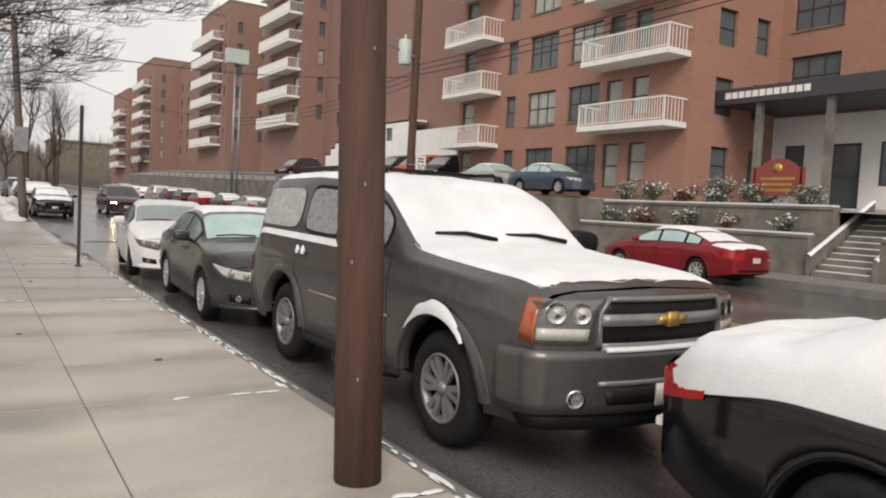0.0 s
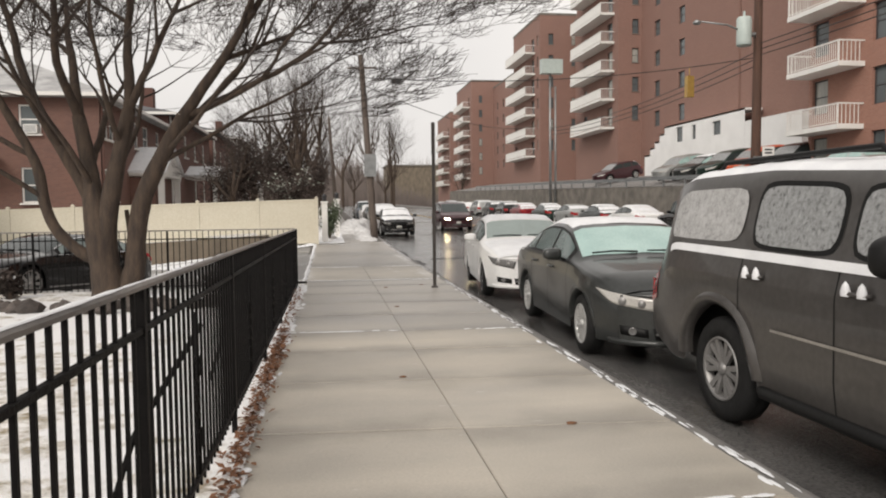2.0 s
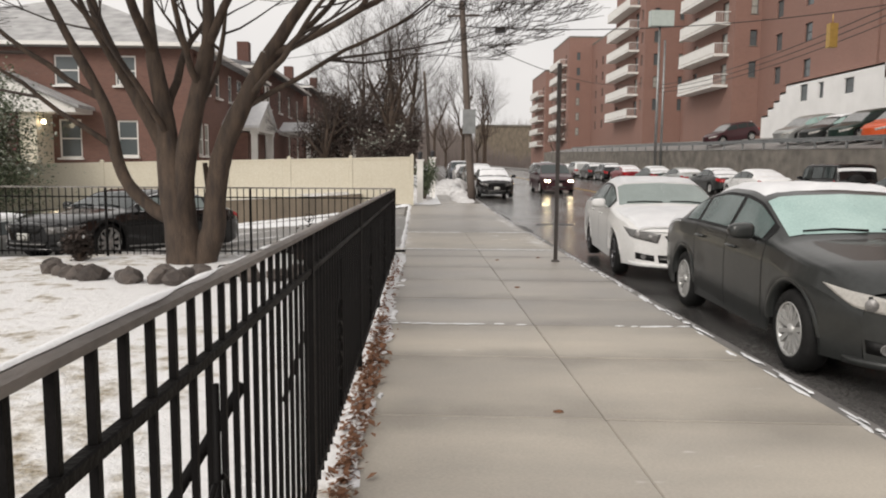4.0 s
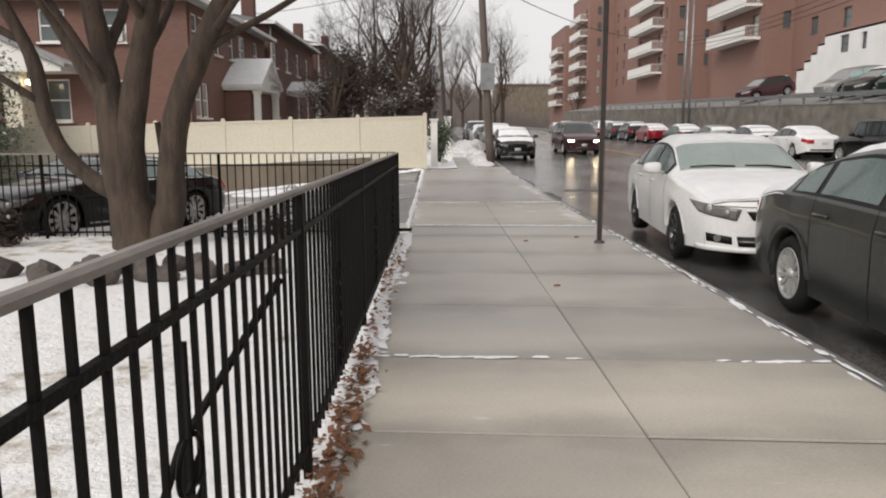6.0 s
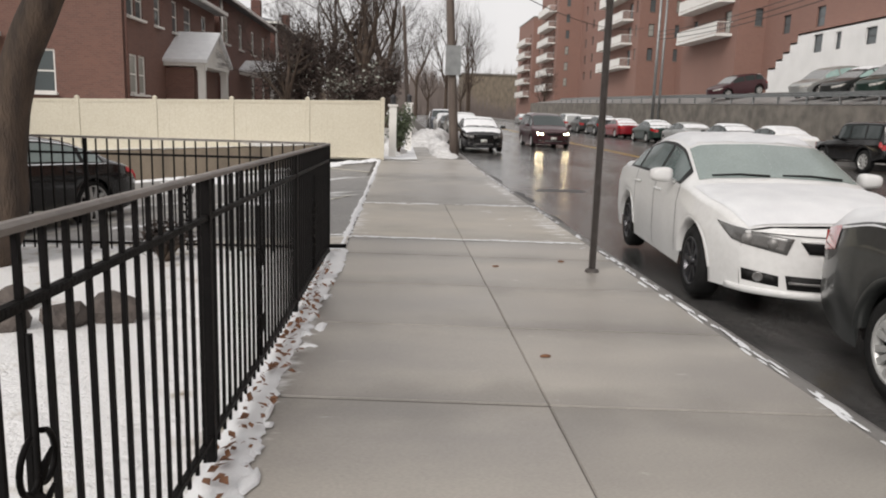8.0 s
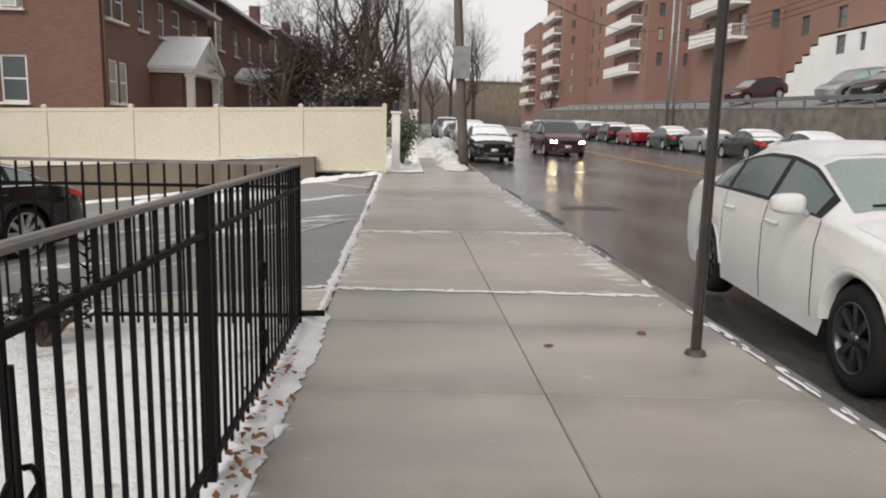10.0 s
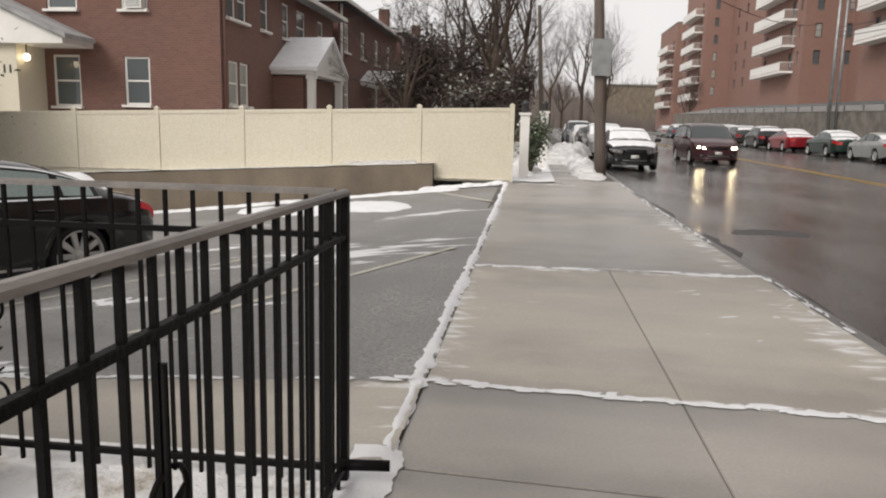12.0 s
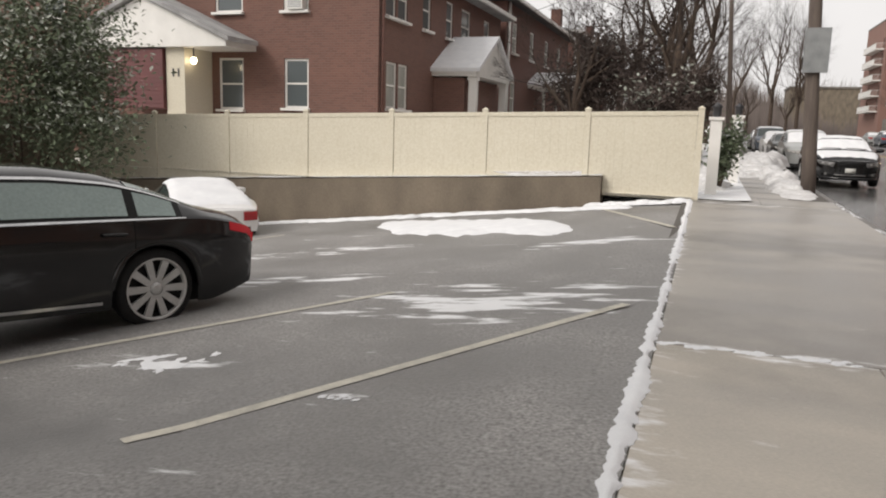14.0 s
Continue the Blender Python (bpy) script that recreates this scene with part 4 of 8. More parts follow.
def hip_roof(parent, x0, x1, y0, y1, z, h, over=0.5, m="shingle"):
    b = bmesh.new()
    x0, x1, y0, y1 = x0 - over, x1 + over, y0 - over, y1 + over
    lo = [b.verts.new(p) for p in ((x0, y0, z), (x1, y0, z), (x1, y1, z), (x0, y1, z))]
    und = [b.verts.new(p.co - Vector((0, 0, 0.18))) for p in lo]
    d = min(x1 - x0, y1 - y0) / 2
    if x1 - x0 > y1 - y0:
        r = [b.verts.new((x0 + d, (y0 + y1) / 2, z + h)), b.verts.new((x1 - d, (y0 + y1) / 2, z + h))]
        fs = [(lo[0], lo[1], r[1], r[0]), (lo[1], lo[2], r[1]), (lo[2], lo[3], r[0], r[1]), (lo[3], lo[0], r[0])]
    else:
        r = [b.verts.new(((x0 + x1) / 2, y0 + d, z + h)), b.verts.new(((x0 + x1) / 2, y1 - d, z + h))]
        fs = [(lo[0], lo[1], r[0]), (lo[1], lo[2], r[1], r[0]), (lo[2], lo[3], r[1]), (lo[3], lo[0], r[0], r[1])]
    for f in fs:
        b.faces.new(f)
    for k in range(4):
        b.faces.new((lo[k], lo[(k + 1) % 4], und[(k + 1) % 4], und[k]))
    b.faces.new(und[::-1])
    part("roof", b, M[m], parent)
    b = bmesh.new()
    for a, c, e, f in ((x0 - 0.1, x1 + 0.1, y0 - 0.1, y0), (x0 - 0.1, x1 + 0.1, y1, y1 + 0.1), (x0 - 0.1, x0, y0, y1), (x1, x1 + 0.1, y0, y1)):
        box(b, a, c, e, f, z - 0.17, z - 0.01)
    part("gutter", b, M["white"], parent)


def portico(parent, x, y0, y1, out, zb, zt, h):
    """A little gabled porch on two pairs of white columns, facing the street (east)."""
    yc = (y0 + y1) / 2
    gable_roof(parent, x, x + out, y0, y1, zt + 0.28, h, "x", 0.15, "porch_roof", "snow")
    b = bmesh.new()
    box(b, x, x + out, y0, y1, zt, zt + 0.27)
    v = [b.verts.new(p) for p in ((x + out, y0, zt + 0.27), (x + out, y1, zt + 0.27), (x + out, yc, zt + 0.27 + h * 0.92))]
    w = [b.verts.new(p.co - Vector((0.1, 0, 0))) for p in v]
    b.faces.new(v), b.faces.new(w[::-1])
    part("porch_gable", b, M["white"], parent)
    for yy in (y0 + 0.15, y1 - 0.4):
        b = bmesh.new()
        box(b, x + out - 0.33, x + out - 0.05, yy, yy + 0.26, zb, zt)
        box(b, x + out - 0.37, x + out - 0.01, yy - 0.04, yy + 0.3, zt - 0.14, zt - 0.002)
        part("column", b, M["white"], parent)


house = thing("brick_house", "two-storey red brick house with white windows and gabled porch", "house")
HX, HY, HB, HE = -10.3, 37.0, -1.0, 6.5
S = [(-13.58, -12.7, 1.88, 3.42), (-13.6, -12.7, 4.88, 6.15), (-16.15, -15.1, 4.88, 6.15), (-16.05, -15.1, 1.8, 3.45), (-20.4, -19.4, 4.88, 6.15), (-23.5, -22.5, 1.85, 3.4), (-23.5, -22.5, 4.88, 6.15)]
holes = [(a + 26, b + 26, c, d) for a, b, c, d in S]
b = bmesh.new()
facade(b, (-26, HY, 0), (1, 0, 0), 26 + HX, HB, HE, holes)
part("wall", b, M["brick"], house, fix=False)
for h in holes:
    window(house, (-26, HY, 0), (1, 0, 0), h, 1, "white", "pane", depth=0.05)
ac_unit(house, (-26, HY, 0), (1, 0, 0), (holes[1][0], 0, holes[1][2], 0))
E_ = [(37.6, 38.45, 1.95, 3.4), (38.55, 39.35, 1.95, 3.4), (37.5, 38.3, 4.75, 6.1), (38.45, 39.25, 4.75, 6.1), (40.6, 41.4, 4.75, 6.1), (43.0, 43.8, 4.75, 6.1), (44.8, 46.0, 4.75, 6.1), (47.9, 48.8, 4.75, 6.1)]
eho = [(a - HY, b - HY, c, d) for a, b, c, d in E_]
b = bmesh.new()
facade(b, (HX, HY, 0), (0, 1, 0), 13.6, HB, HE, eho)
part("wall", b, M["brick"], house, fix=False)
for h in eho:
    window(house, (HX, HY, 0), (0, 1, 0), h, 1, "white", "pane_curtain" if h[2] < 3 else "pane", depth=0.05)
b = bmesh.new()
box(b, -26, HX - 0.3, HY + 13.4, HY + 13.6, HB, HE)
part("wall", b, M["brick"], house)
b = bmesh.new()
box(b, -26.2, -26, HY, HY + 13.6, HB, HE)
part("wall", b, M["brick"], house)
hip_roof(house, -26, HX, HY, HY + 13.6, HE + 0.15, 3.2)
portico(house, HX, 41.6, 46.2, 1.7, 0.2, 3.25, 1.35)
b = bmesh.new()
box(b, HX + 0.01, HX + 1.2, 41.8, 46.0, 0.0, 3.2)
part("porch_wall", b, M["brick"], house)
b = bmesh.new()
tube(b, [(HX + 0.08, 37.15, 0), (HX + 0.08, 37.15, 6.3)], 0.05)
part("downspout", b, M["brick_dark"], house)
# gabled side porch facing the lot
b = bmesh.new()
px0, px1, pz = -20.9, -14.6, 3.72
c = (px0 + px1) / 2
for yy in (HY - 1.6,):
    v = [b.verts.new(p) for p in ((px0, yy, pz + 0.1), (px1, yy, pz + 0.1), (c, yy, pz + 1.45))]
    w = [b.verts.new(p.co + Vector((0, 0.1, 0))) for p in v]
    b.faces.new(v), b.faces.new(w[::-1])
box(b, px0, px1, HY - 1.62, HY - 0.01, pz - 0.08, pz + 0.1)
part("porch_gable", b, M["white"], house)
gable_roof(house, px0, px1, HY - 1.6, HY - 0.4, pz + 0.2, 1.45, "y", 0.2, "porch_roof")
b = bmesh.new()
box(b, -19.3, -17.05, HY - 1.5, HY - 0.02, 1.75, 3.6)
for k in range(14):
    box(b, -19.3, -17.05, HY - 1.515, HY - 1.501, 1.78 + 0.13 * k, 1.88 + 0.13 * k)
part("porch_siding", b, M["panel_red"], house, "maroon clapboard porch wall")
b = bmesh.new()
box(b, -17.0, -16.3, HY - 1.4, HY - 0.02, 0.2, 3.64)
part("porch_pier", b, M["vinyl"], house, "cream porch pier with house numbers")
b = bmesh.new()
box(b, -16.75, -16.7, HY - 1.42, HY - 1.401, 2.75, 3.0)
part("house_number", b, M["dark_trim"], house)
b = bmesh.new()
box(b, -16.55, -16.5, HY - 1.42, HY - 1.401, 2.75, 3.0)
part("house_number", b, M["dark_trim"], house)
pl = thing("porch_lamp", "lit round porch lamp on the brick house", "lamp")
b = bmesh.new()
lathe(b, [(0.001, -0.11), (0.07, -0.09), (0.10, 0.0), (0.07, 0.09), (0.001, 0.11)], "z", 12, pose(-16.1, HY - 1.2, 3.25))
part("globe", b, M["warm_lamp"], pl)
b = bmesh.new()
tube(b, [(-16.1, HY - 1.2, 3.36), (-16.1, HY - 1.2, 3.66)], 0.02)
part("stem", b, M["dark_trim"], pl)

for y0, y1, ze, m, lab in ((51.6, 68.0, 7.6, "brick_dark", "dark brown brick house with white porch columns"), (70.0, 84.0, 8.4, "brick_dark", "dark brick house with dormer further along"), (87.0, 102.0, 9.4, "brick_dark", "shadowed brick house farther along the street")):
    h2 = thing("brick_house", lab, "house")
    z0 = rise(y0)
    ho = []
    for k in range(4):
        a = 1.2 + k * (y1 - y0 - 2.5) / 3.6
        ho += [(a, a + 1.0, 4.9 + z0, 6.4 + z0)] + ([(a, a + 1.0, 1.9 + z0, 3.5 + z0)] if k != 1 else [])
    b = bmesh.new()
    facade(b, (HX, y0, 0), (0, 1, 0), y1 - y0, -1, ze, ho)
    part("wall", b, M[m], h2, fix=False)
    for h in ho:
        window(h2, (HX, y0, 0), (0, 1, 0), h, 1, "white", "pane_curtain", depth=0.05)
    b = bmesh.new()
    facade(b, (-24, y0, 0), (1, 0, 0), 24 + HX, -1, ze, [])
    part("wall", b, M[m], h2, fix=False)
    b = bmesh.new()
    facade(b, (HX, y1, 0), (-1, 0, 0), 24 + HX, -1, ze, [])
    part("wall", b, M[m], h2, fix=False)
    hip_roof(h2, -24, HX, y0, y1, ze + 0.1, 2.0, m="dark_trim")
    portico(h2, HX, y0 + 5, y0 + 9, 2.2, 0.2 + z0, 3.4 + z0, 0.7)
    b = bmesh.new()
    tube(b, [(HX + 0.08, y0 + 0.3, 0), (HX + 0.08, y0 + 0.3, ze - 0.1)], 0.07)
    part("downspout", b, M["white"], h2)
    b = bmesh.new()
    box(b, HX - 3, HX - 2.2, y0 + 6, y0 + 6.8, ze, ze + 2.6)
    part("chimney", b, M[m], h2)

# ---- cream fence on its retaining wall ----
WF_Y = 32.2
posts_x = [-0.86 - 2.285 * k for k in range(8)]
wf_top = lambda x: 1.88 + 0.0255 * (x + 0.86)
wf_bot = lambda x: 0.06 if x > -3.2 else 0.47 + 0.055 * (x + 3.15)
cf = thing("vinyl_fence", "cream vinyl privacy fence with capped posts", "fence")
for k, x in enumerate(posts_x):
    b = bmesh.new()
    zb = 0.0 if k < 2 else wf_bot(x) - 0.02
    box(b, -0.062, 0.062, -0.036, 0.036, zb, wf_top(x) + 0.04)
    box(b, -0.072, 0.072, -0.05, 0.05, wf_top(x) + 0.04, wf_top(x) + 0.06)
    v = [b.verts.new(p) for p in ((-0.065, -0.045, wf_top(x) + 0.06), (0.065, -0.045, wf_top(x) + 0.06), (0.065, 0.045, wf_top(x) + 0.06), (-0.065, 0.045, wf_top(x) + 0.06), (0, 0, wf_top(x) + 0.11))]
    for q in range(4):
        b.faces.new((v[q], v[(q + 1) % 4], v[4]))
    part("post", b, M["vinyl"], cf, at=pose(x, WF_Y, 0))
for xa, xb in zip(posts_x, posts_x[1:]):
    for z0f, z1f, th in ((lambda x: wf_top(x) - 0.09, lambda x: wf_top(x), 0.03), (lambda x: wf_bot(x - 0.01 if x == xa and xa < -3 else min(x, xa - 0.01)), lambda x: wf_bot(min(x, xa - 0.01)) + 0.12, 0.03)):
        b = bmesh.new()
        v = []
        for y in (WF_Y - th, WF_Y + th):
            v.append([b.verts.new((x, y, z)) for x, z in ((xb + 0.066, z0f(xb)), (xa - 0.066, z0f(xa)), (xa - 0.066, z1f(xa)), (xb + 0.066, z1f(xb)))])
        b.faces.new(v[0]), b.faces.new(v[1][::-1])
        for q in range(4):
            b.faces.new((v[0][q], v[1][q], v[1][(q + 1) % 4], v[0][(q + 1) % 4]))
        part("rail", b, M["vinyl"], cf)
    n = 12
    for q in range(n):
        x1 = xa - 0.066 - (xa - xb - 0.132) * q / n - 0.0006
        x0 = xa - 0.066 - (xa - xb - 0.132) * (q + 1) / n + 0.0006
        b = bmesh.new()
        box(b, x0, x1, WF_Y - 0.014, WF_Y + 0.014, wf_bot(min(x0, xa - 0.01)) + 0.1, wf_top(x0) - 0.05)
        part("board", b, M["vinyl"], cf)
b = bmesh.new()
xs = lin(-17.5, -2.75, 20)
for a, c in zip(xs, xs[1:]):
    v = [[b.verts.new((x, y, z)) for x, z in ((a, -2.6), (c, -2.6), (c, 0.47 + 0.055 * (c + 3.15) - 0.02), (a, 0.47 + 0.055 * (a + 3.15) - 0.02))] for y in (WF_Y - 0.3, WF_Y + 0.2)]
    b.faces.new(v[0])
    b.faces.new((v[0][3], v[0][2], v[1][2], v[1][3]))
    if c == xs[-1]:
        b.faces.new((v[0][1], v[1][1], v[1][2], v[0][2]))
bmesh.ops.remove_doubles(b, verts=b.verts, dist=0.001)
tagged(part("wall_lot_retaining", b, M["wall_conc"]), "stained brown concrete retaining wall along the lot", "retaining wall", kind="structure")
b = bmesh.new()
grid(b, lin(-17.5, -2.75, 60), [WF_Y - 0.32, WF_Y - 0.16, WF_Y - 0.04], lambda x, y: Vector((x, y, 0.47 + 0.055 * (x + 3.15) + 0.012 + 0.03 * max(0, nz(x, y, 0, 2.1)))))
tagged(part("snow_on_wall", b, M["snow"], fix=False), "thin snow along the retaining wall's top", "snow", kind="stuff")
b = bmesh.new()
box(b, -17.9, -17.6, 18.0, 32.4, -2.5, 1.7)
tagged(part("wall_lot_end", b, M["wall_conc"]), "dark wall closing the far end of the lot", "wall", kind="structure")

# gate pillars beyond the fence with small lanterns
for x, y, hgt in ((-0.55, 33.6, 1.65), (0.02, 37.5, 1.75)):
    g = thing("gate_post", "white gate post with a small dark lantern", "gate post", "garden gate posts", at=pose(x, y, rise(y)))
    b = bmesh.new()
    box(b, -0.12, 0.12, -0.12, 0.12, 0, hgt)
    box(b, -0.16, 0.16, -0.16, 0.16, hgt, hgt + 0.06)
    part("shaft", b, M["white"], g)
    b = bmesh.new()
    lathe(b, [(0.05, 0), (0.09, 0.04), (0.09, 0.2), (0.13, 0.22), (0.02, 0.32)], "z", 8, pose(0, 0, hgt + 0.06))
    part("lantern", b, M["dark_trim"], g)

# ---- black iron fence ----
FTOP = 1.115


def iron_fence(name, p0, d, length, label, drop=0.0, z_start=0.0):
    """Rails, posts and square pickets; the run falls by drop for each metre."""
    f = thing(name, label, "fence", "iron fences")
    d = Vector(d).normalized()
    side = Vector((-d.y, d.x, 0))
    turn = Matrix(((d.x, side.x, 0, 0), (d.y, side.y, 0, 0), (0, 0, 1, 0), (0, 0, 0, 1)))
    place = lambda u, v=0.0, z=0.0: Vector((p0[0], p0[1], z_start)) + d * u + side * v + Vector((0, 0, z - drop * u))
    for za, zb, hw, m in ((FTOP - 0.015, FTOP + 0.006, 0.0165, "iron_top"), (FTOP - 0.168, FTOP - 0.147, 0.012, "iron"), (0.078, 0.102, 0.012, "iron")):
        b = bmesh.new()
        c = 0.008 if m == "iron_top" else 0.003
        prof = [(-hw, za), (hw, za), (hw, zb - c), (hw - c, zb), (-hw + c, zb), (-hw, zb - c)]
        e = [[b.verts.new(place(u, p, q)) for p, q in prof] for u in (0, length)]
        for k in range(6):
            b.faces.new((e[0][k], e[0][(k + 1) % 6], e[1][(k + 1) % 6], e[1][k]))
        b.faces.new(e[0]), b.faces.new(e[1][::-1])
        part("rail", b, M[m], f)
    b = bmesh.new()
    box(b, -0.0066, 0.0066, -0.0066, 0.0066, 0.03, FTOP - 0.017)
    bar = mesh_of("picket", b, M["iron"])
    b = bmesh.new()
    box(b, -0.0165, 0.0165, -0.0165, 0.0165, -0.25, FTOP - 0.016)
    post = mesh_of("post", b, M["iron"])
    n = int(length / 0.104)
    for k in range(n + 1):
        u = length - k * 0.104
        if k % 22 == 0:
            share("post", post, f, Matrix.Translation(place(u - 0.023 if k == 0 else u)) @ turn)
        else:
            share("picket", bar, f, Matrix.Translation(place(u)) @ turn)
    b = bmesh.new()
    for sgn in (1, -1):
        for zc in (0.30, 0.62):
            pts = [(sgn * 0.02 + sgn * (0.075 - 0.012 * t) * math.sin(t) * 0.9, -0.014, zc + (0.075 - 0.012 * t) * math.cos(t) * (1 if zc > 0.5 else -1)) for t in lin(0, 4.6, 16)]
            tube(b, pts, 0.007, 5)
    tube(b, [(0.0, -0.014, 0.12), (0.0, -0.014, 0.9)], 0.008, 5)
    for k in range(7):
        tube(b, [(0, -0.014, 0.36 + 0.04 * k), (0.06 * (-1) ** k, -0.014, 0.40 + 0.04 * k)], [0.013, 0.004], 5)
    sc = mesh_of("scroll", b, M["iron"])
    u = length - 1.35
    while u > 0.5:
        share("scroll", sc, f, Matrix.Translation(place(u)) @ turn)
        u -= 2.29
    return f


iron_fence("iron_fence", (-1.155, -4.0), (0.0058, 1, 0), 20.46, "black painted iron picket fence along the sidewalk", 0.0101, 0.2)
# powder left on the top rail and leaning braces behind it
b = bmesh.new()
rail_z = lambda y: 0.2 - 0.0101 * (y + 4.0) + FTOP + 0.006
rail_x = lambda y: -1.155 + 0.0058 * (y + 4.0)
ys = lin(-3.9, 10.0, 260)
rows = []
for y in ys:
    w = clamp(0.55 + 0.5 * nz(0, y, 4, 1.3) + 0.5 * nz(3, y, 1, 7) - 0.95 * clamp((y - 5.0) / 5.0))
    rows.append([b.verts.new((rail_x(y) + q * 0.016 * w - 0.002 * (1 - w), y, rail_z(y) + 0.002 + (0.007 * w if abs(q) < 0.6 else 0))) for q in (-1, -0.5, 0.5, 1)])
for r0, r1 in zip(rows, rows[1:]):
    if (r0[3].co - r0[0].co).length > 0.006:
        for k in range(3):
            b.faces.new((r0[k], r0[k + 1], r1[k + 1], r1[k])).smooth = True
tagged(part("rail_snow", b, M["snow"], fix=False), "thin powder snow along the fence's top rail", "snow", kind="stuff")
for y in (6.35, 9.35):
    b = bmesh.new()
    tube(b, [(rail_x(y) - 0.03, y, 0.88), (rail_x(y) - 0.30, y - 0.32, 0.40), (rail_x(y) - 0.42, y - 0.45, -0.02)], 0.016, 6)
    tagged(part("fence_brace", b, M["iron"]), "slanted black iron brace holding the fence", "brace", "fence braces")
iron_fence("iron_fence", (-13.5, 16.40), (1, 0, 0), 12.44, "black iron picket fence between lawn and lot")
b = bmesh.new()
tube(b, [(FENCE_X + 0.01, 16.4, 0.10), (FENCE_X + 0.2, 16.42, 0.10)], 0.022, 8)
tagged(part("gate_stop", b, M["iron"]), "short black iron stub at the fence corner", "bracket")

# ---- poles ----
def utility_pole(x, y, lean, h, r, m, label):
    p = thing("utility_pole", label, "utility pole", at=pose(x, y, -0.05))
    b = bmesh.new()
    tube(b, [(lean[0] * t, lean[1] * t, h * t) for t in lin(0, 1, 9)], [r * (1 - 0.3 * t) for t in lin(0, 1, 9)], 16)
    part("shaft", b, M[m], p)
    return p


up = utility_pole(1.50, 3.82, (-0.32, 0.15), 11.0, 0.128, "wood_pole", "reddish-brown wooden utility pole at the kerb")
b = bmesh.new()
for k, (a, z) in enumerate(((4.2, 0.62), (3.9, 1.22), (4.4, 1.62), (4.7, 2.3))):
    box(b, -0.005, 0.005, -0.003, 0.003, -0.006, 0.012, pose(0.127 * math.cos(a) - 0.03 * z, 0.127 * math.sin(a) + 0.012 * z, z, 0, 0, math.degrees(a) + 90))
part("staples", b, M["steel"], up)
p2 = utility_pole(1.66, 35.6, (-0.5, 0.0), 8.35, 0.17, "wood_pole_grey", "grey wooden utility pole leaning over the sidewalk")
b = bmesh.new()
box(b, -0.28, 0.25, -0.25, -0.13, 2.95, 3.95)
part("junction_box", b, M["steel"], p2, "grey metal box", at=pose(-0.15, 0, 0))
b = bmesh.new()
tube(b, [(-1.1, 0, 7.75), (0.2, 0, 7.8)], 0.05)
part("crossarm", b, M["wood_pole_grey"], p2)
p3 = utility_pole(0.3, 55.0, (-0.5, 0), 8.0, 0.14, "wood_pole_grey", "thin dark utility pole farther down the street")
p4 = utility_pole(18.2, 32.3, (0.15, 0.1), 13.5, 0.23, "wood_pole", "tall dark wooden utility pole with a transformer")
tr = bmesh.new()
lathe(tr, [(0.001, 0), (0.3, 0.02), (0.32, 0.1), (0.32, 1.15), (0.26, 1.25), (0.05, 1.3), (0.05, 1.5), (0.001, 1.52)], "z", 16, pose(-0.6, 0, 8.4))
part("transformer", tr, M["transformer"], p4, "pale green transformer tank")
tr = bmesh.new()
box(tr, -0.62, 0.0, -0.04, 0.04, 8.9, 9.0)
part("bracket", tr, M["steel"], p4)
tr = bmesh.new()
tube(tr, [(0, 0, 8.8), (-1.4, 0.0, 9.3), (-2.6, 0, 9.4)], [0.05, 0.04, 0.035])
lathe(tr, [(0.001, 0), (0.14, 0.03), (0.18, 0.12), (0.08, 0.2)], "z", 10, pose(-2.8, 0, 9.25))
part("lamp_arm", tr, M["steel"], p4)
sp = bmesh.new()
box(sp, -0.2, 0.2, -0.3, -0.24, 2.2, 2.9)
part("notice", sp, M["white"], p4)

sp = bmesh.new()
box(sp, 0.16, 0.72, -0.30, -0.28, 3.2, 4.05)
sign = part("speed_sign", sp, M["white"], p4, "white speed sign with black figures")
for z in (3.88, 3.74):
    sp = bmesh.new()
    box(sp, 0.26, 0.62, -0.306, -0.301, z, z + 0.07)
    part("lettering", sp, M["dark_trim"], sign)
figures = bpy.data.curves.new("figures", "FONT")
figures.body, figures.size, figures.align_x, figures.extrude = "30", 0.52, "CENTER", 0.002
figures.materials.append(M["dark_trim"])
fig = new("figures", figures)
fig.parent, fig.matrix_basis = sign, pose(0.44, -0.304, 3.28, 90, 0, 0)
sp = bmesh.new()
box(sp, -0.22, 0.2, -0.28, -0.22, 3.55, 3.63)
part("sign_bracket", sp, M["steel"], p4)

post = thing("sign_post", "slim dark steel street sign post in the sidewalk", "sign post", at=pose(1.5, 15.85, 0))
b = bmesh.new()
prof = [(-0.03, -0.014), (-0.022, -0.014), (-0.022, 0.008), (0.022, 0.008), (0.022, -0.014), (0.03, -0.014), (0.03, 0.014), (-0.03, 0.014)]
ends = [[b.verts.new((p, q, z)) for p, q in prof] for z in (0, 3.05)]
for k in range(8):
    b.faces.new((ends[0][k], ends[0][(k + 1) % 8], ends[1][(k + 1) % 8], ends[1][k]))
b.faces.new(ends[0]), b.faces.new(ends[1][::-1])
part("channel", b, M["rust_steel"], post)
b = bmesh.new()
box(b, -0.035, 0.035, 0.016, 0.02, 2.45, 3.05)
part("sign_edge", b, M["steel"], post)
b = bmesh.new()
lathe(b, [(0.07, 0), (0.06, 0.025), (0.03, 0.035)], "z", 10)
part("foot_collar", b, M["rust_steel"], post)

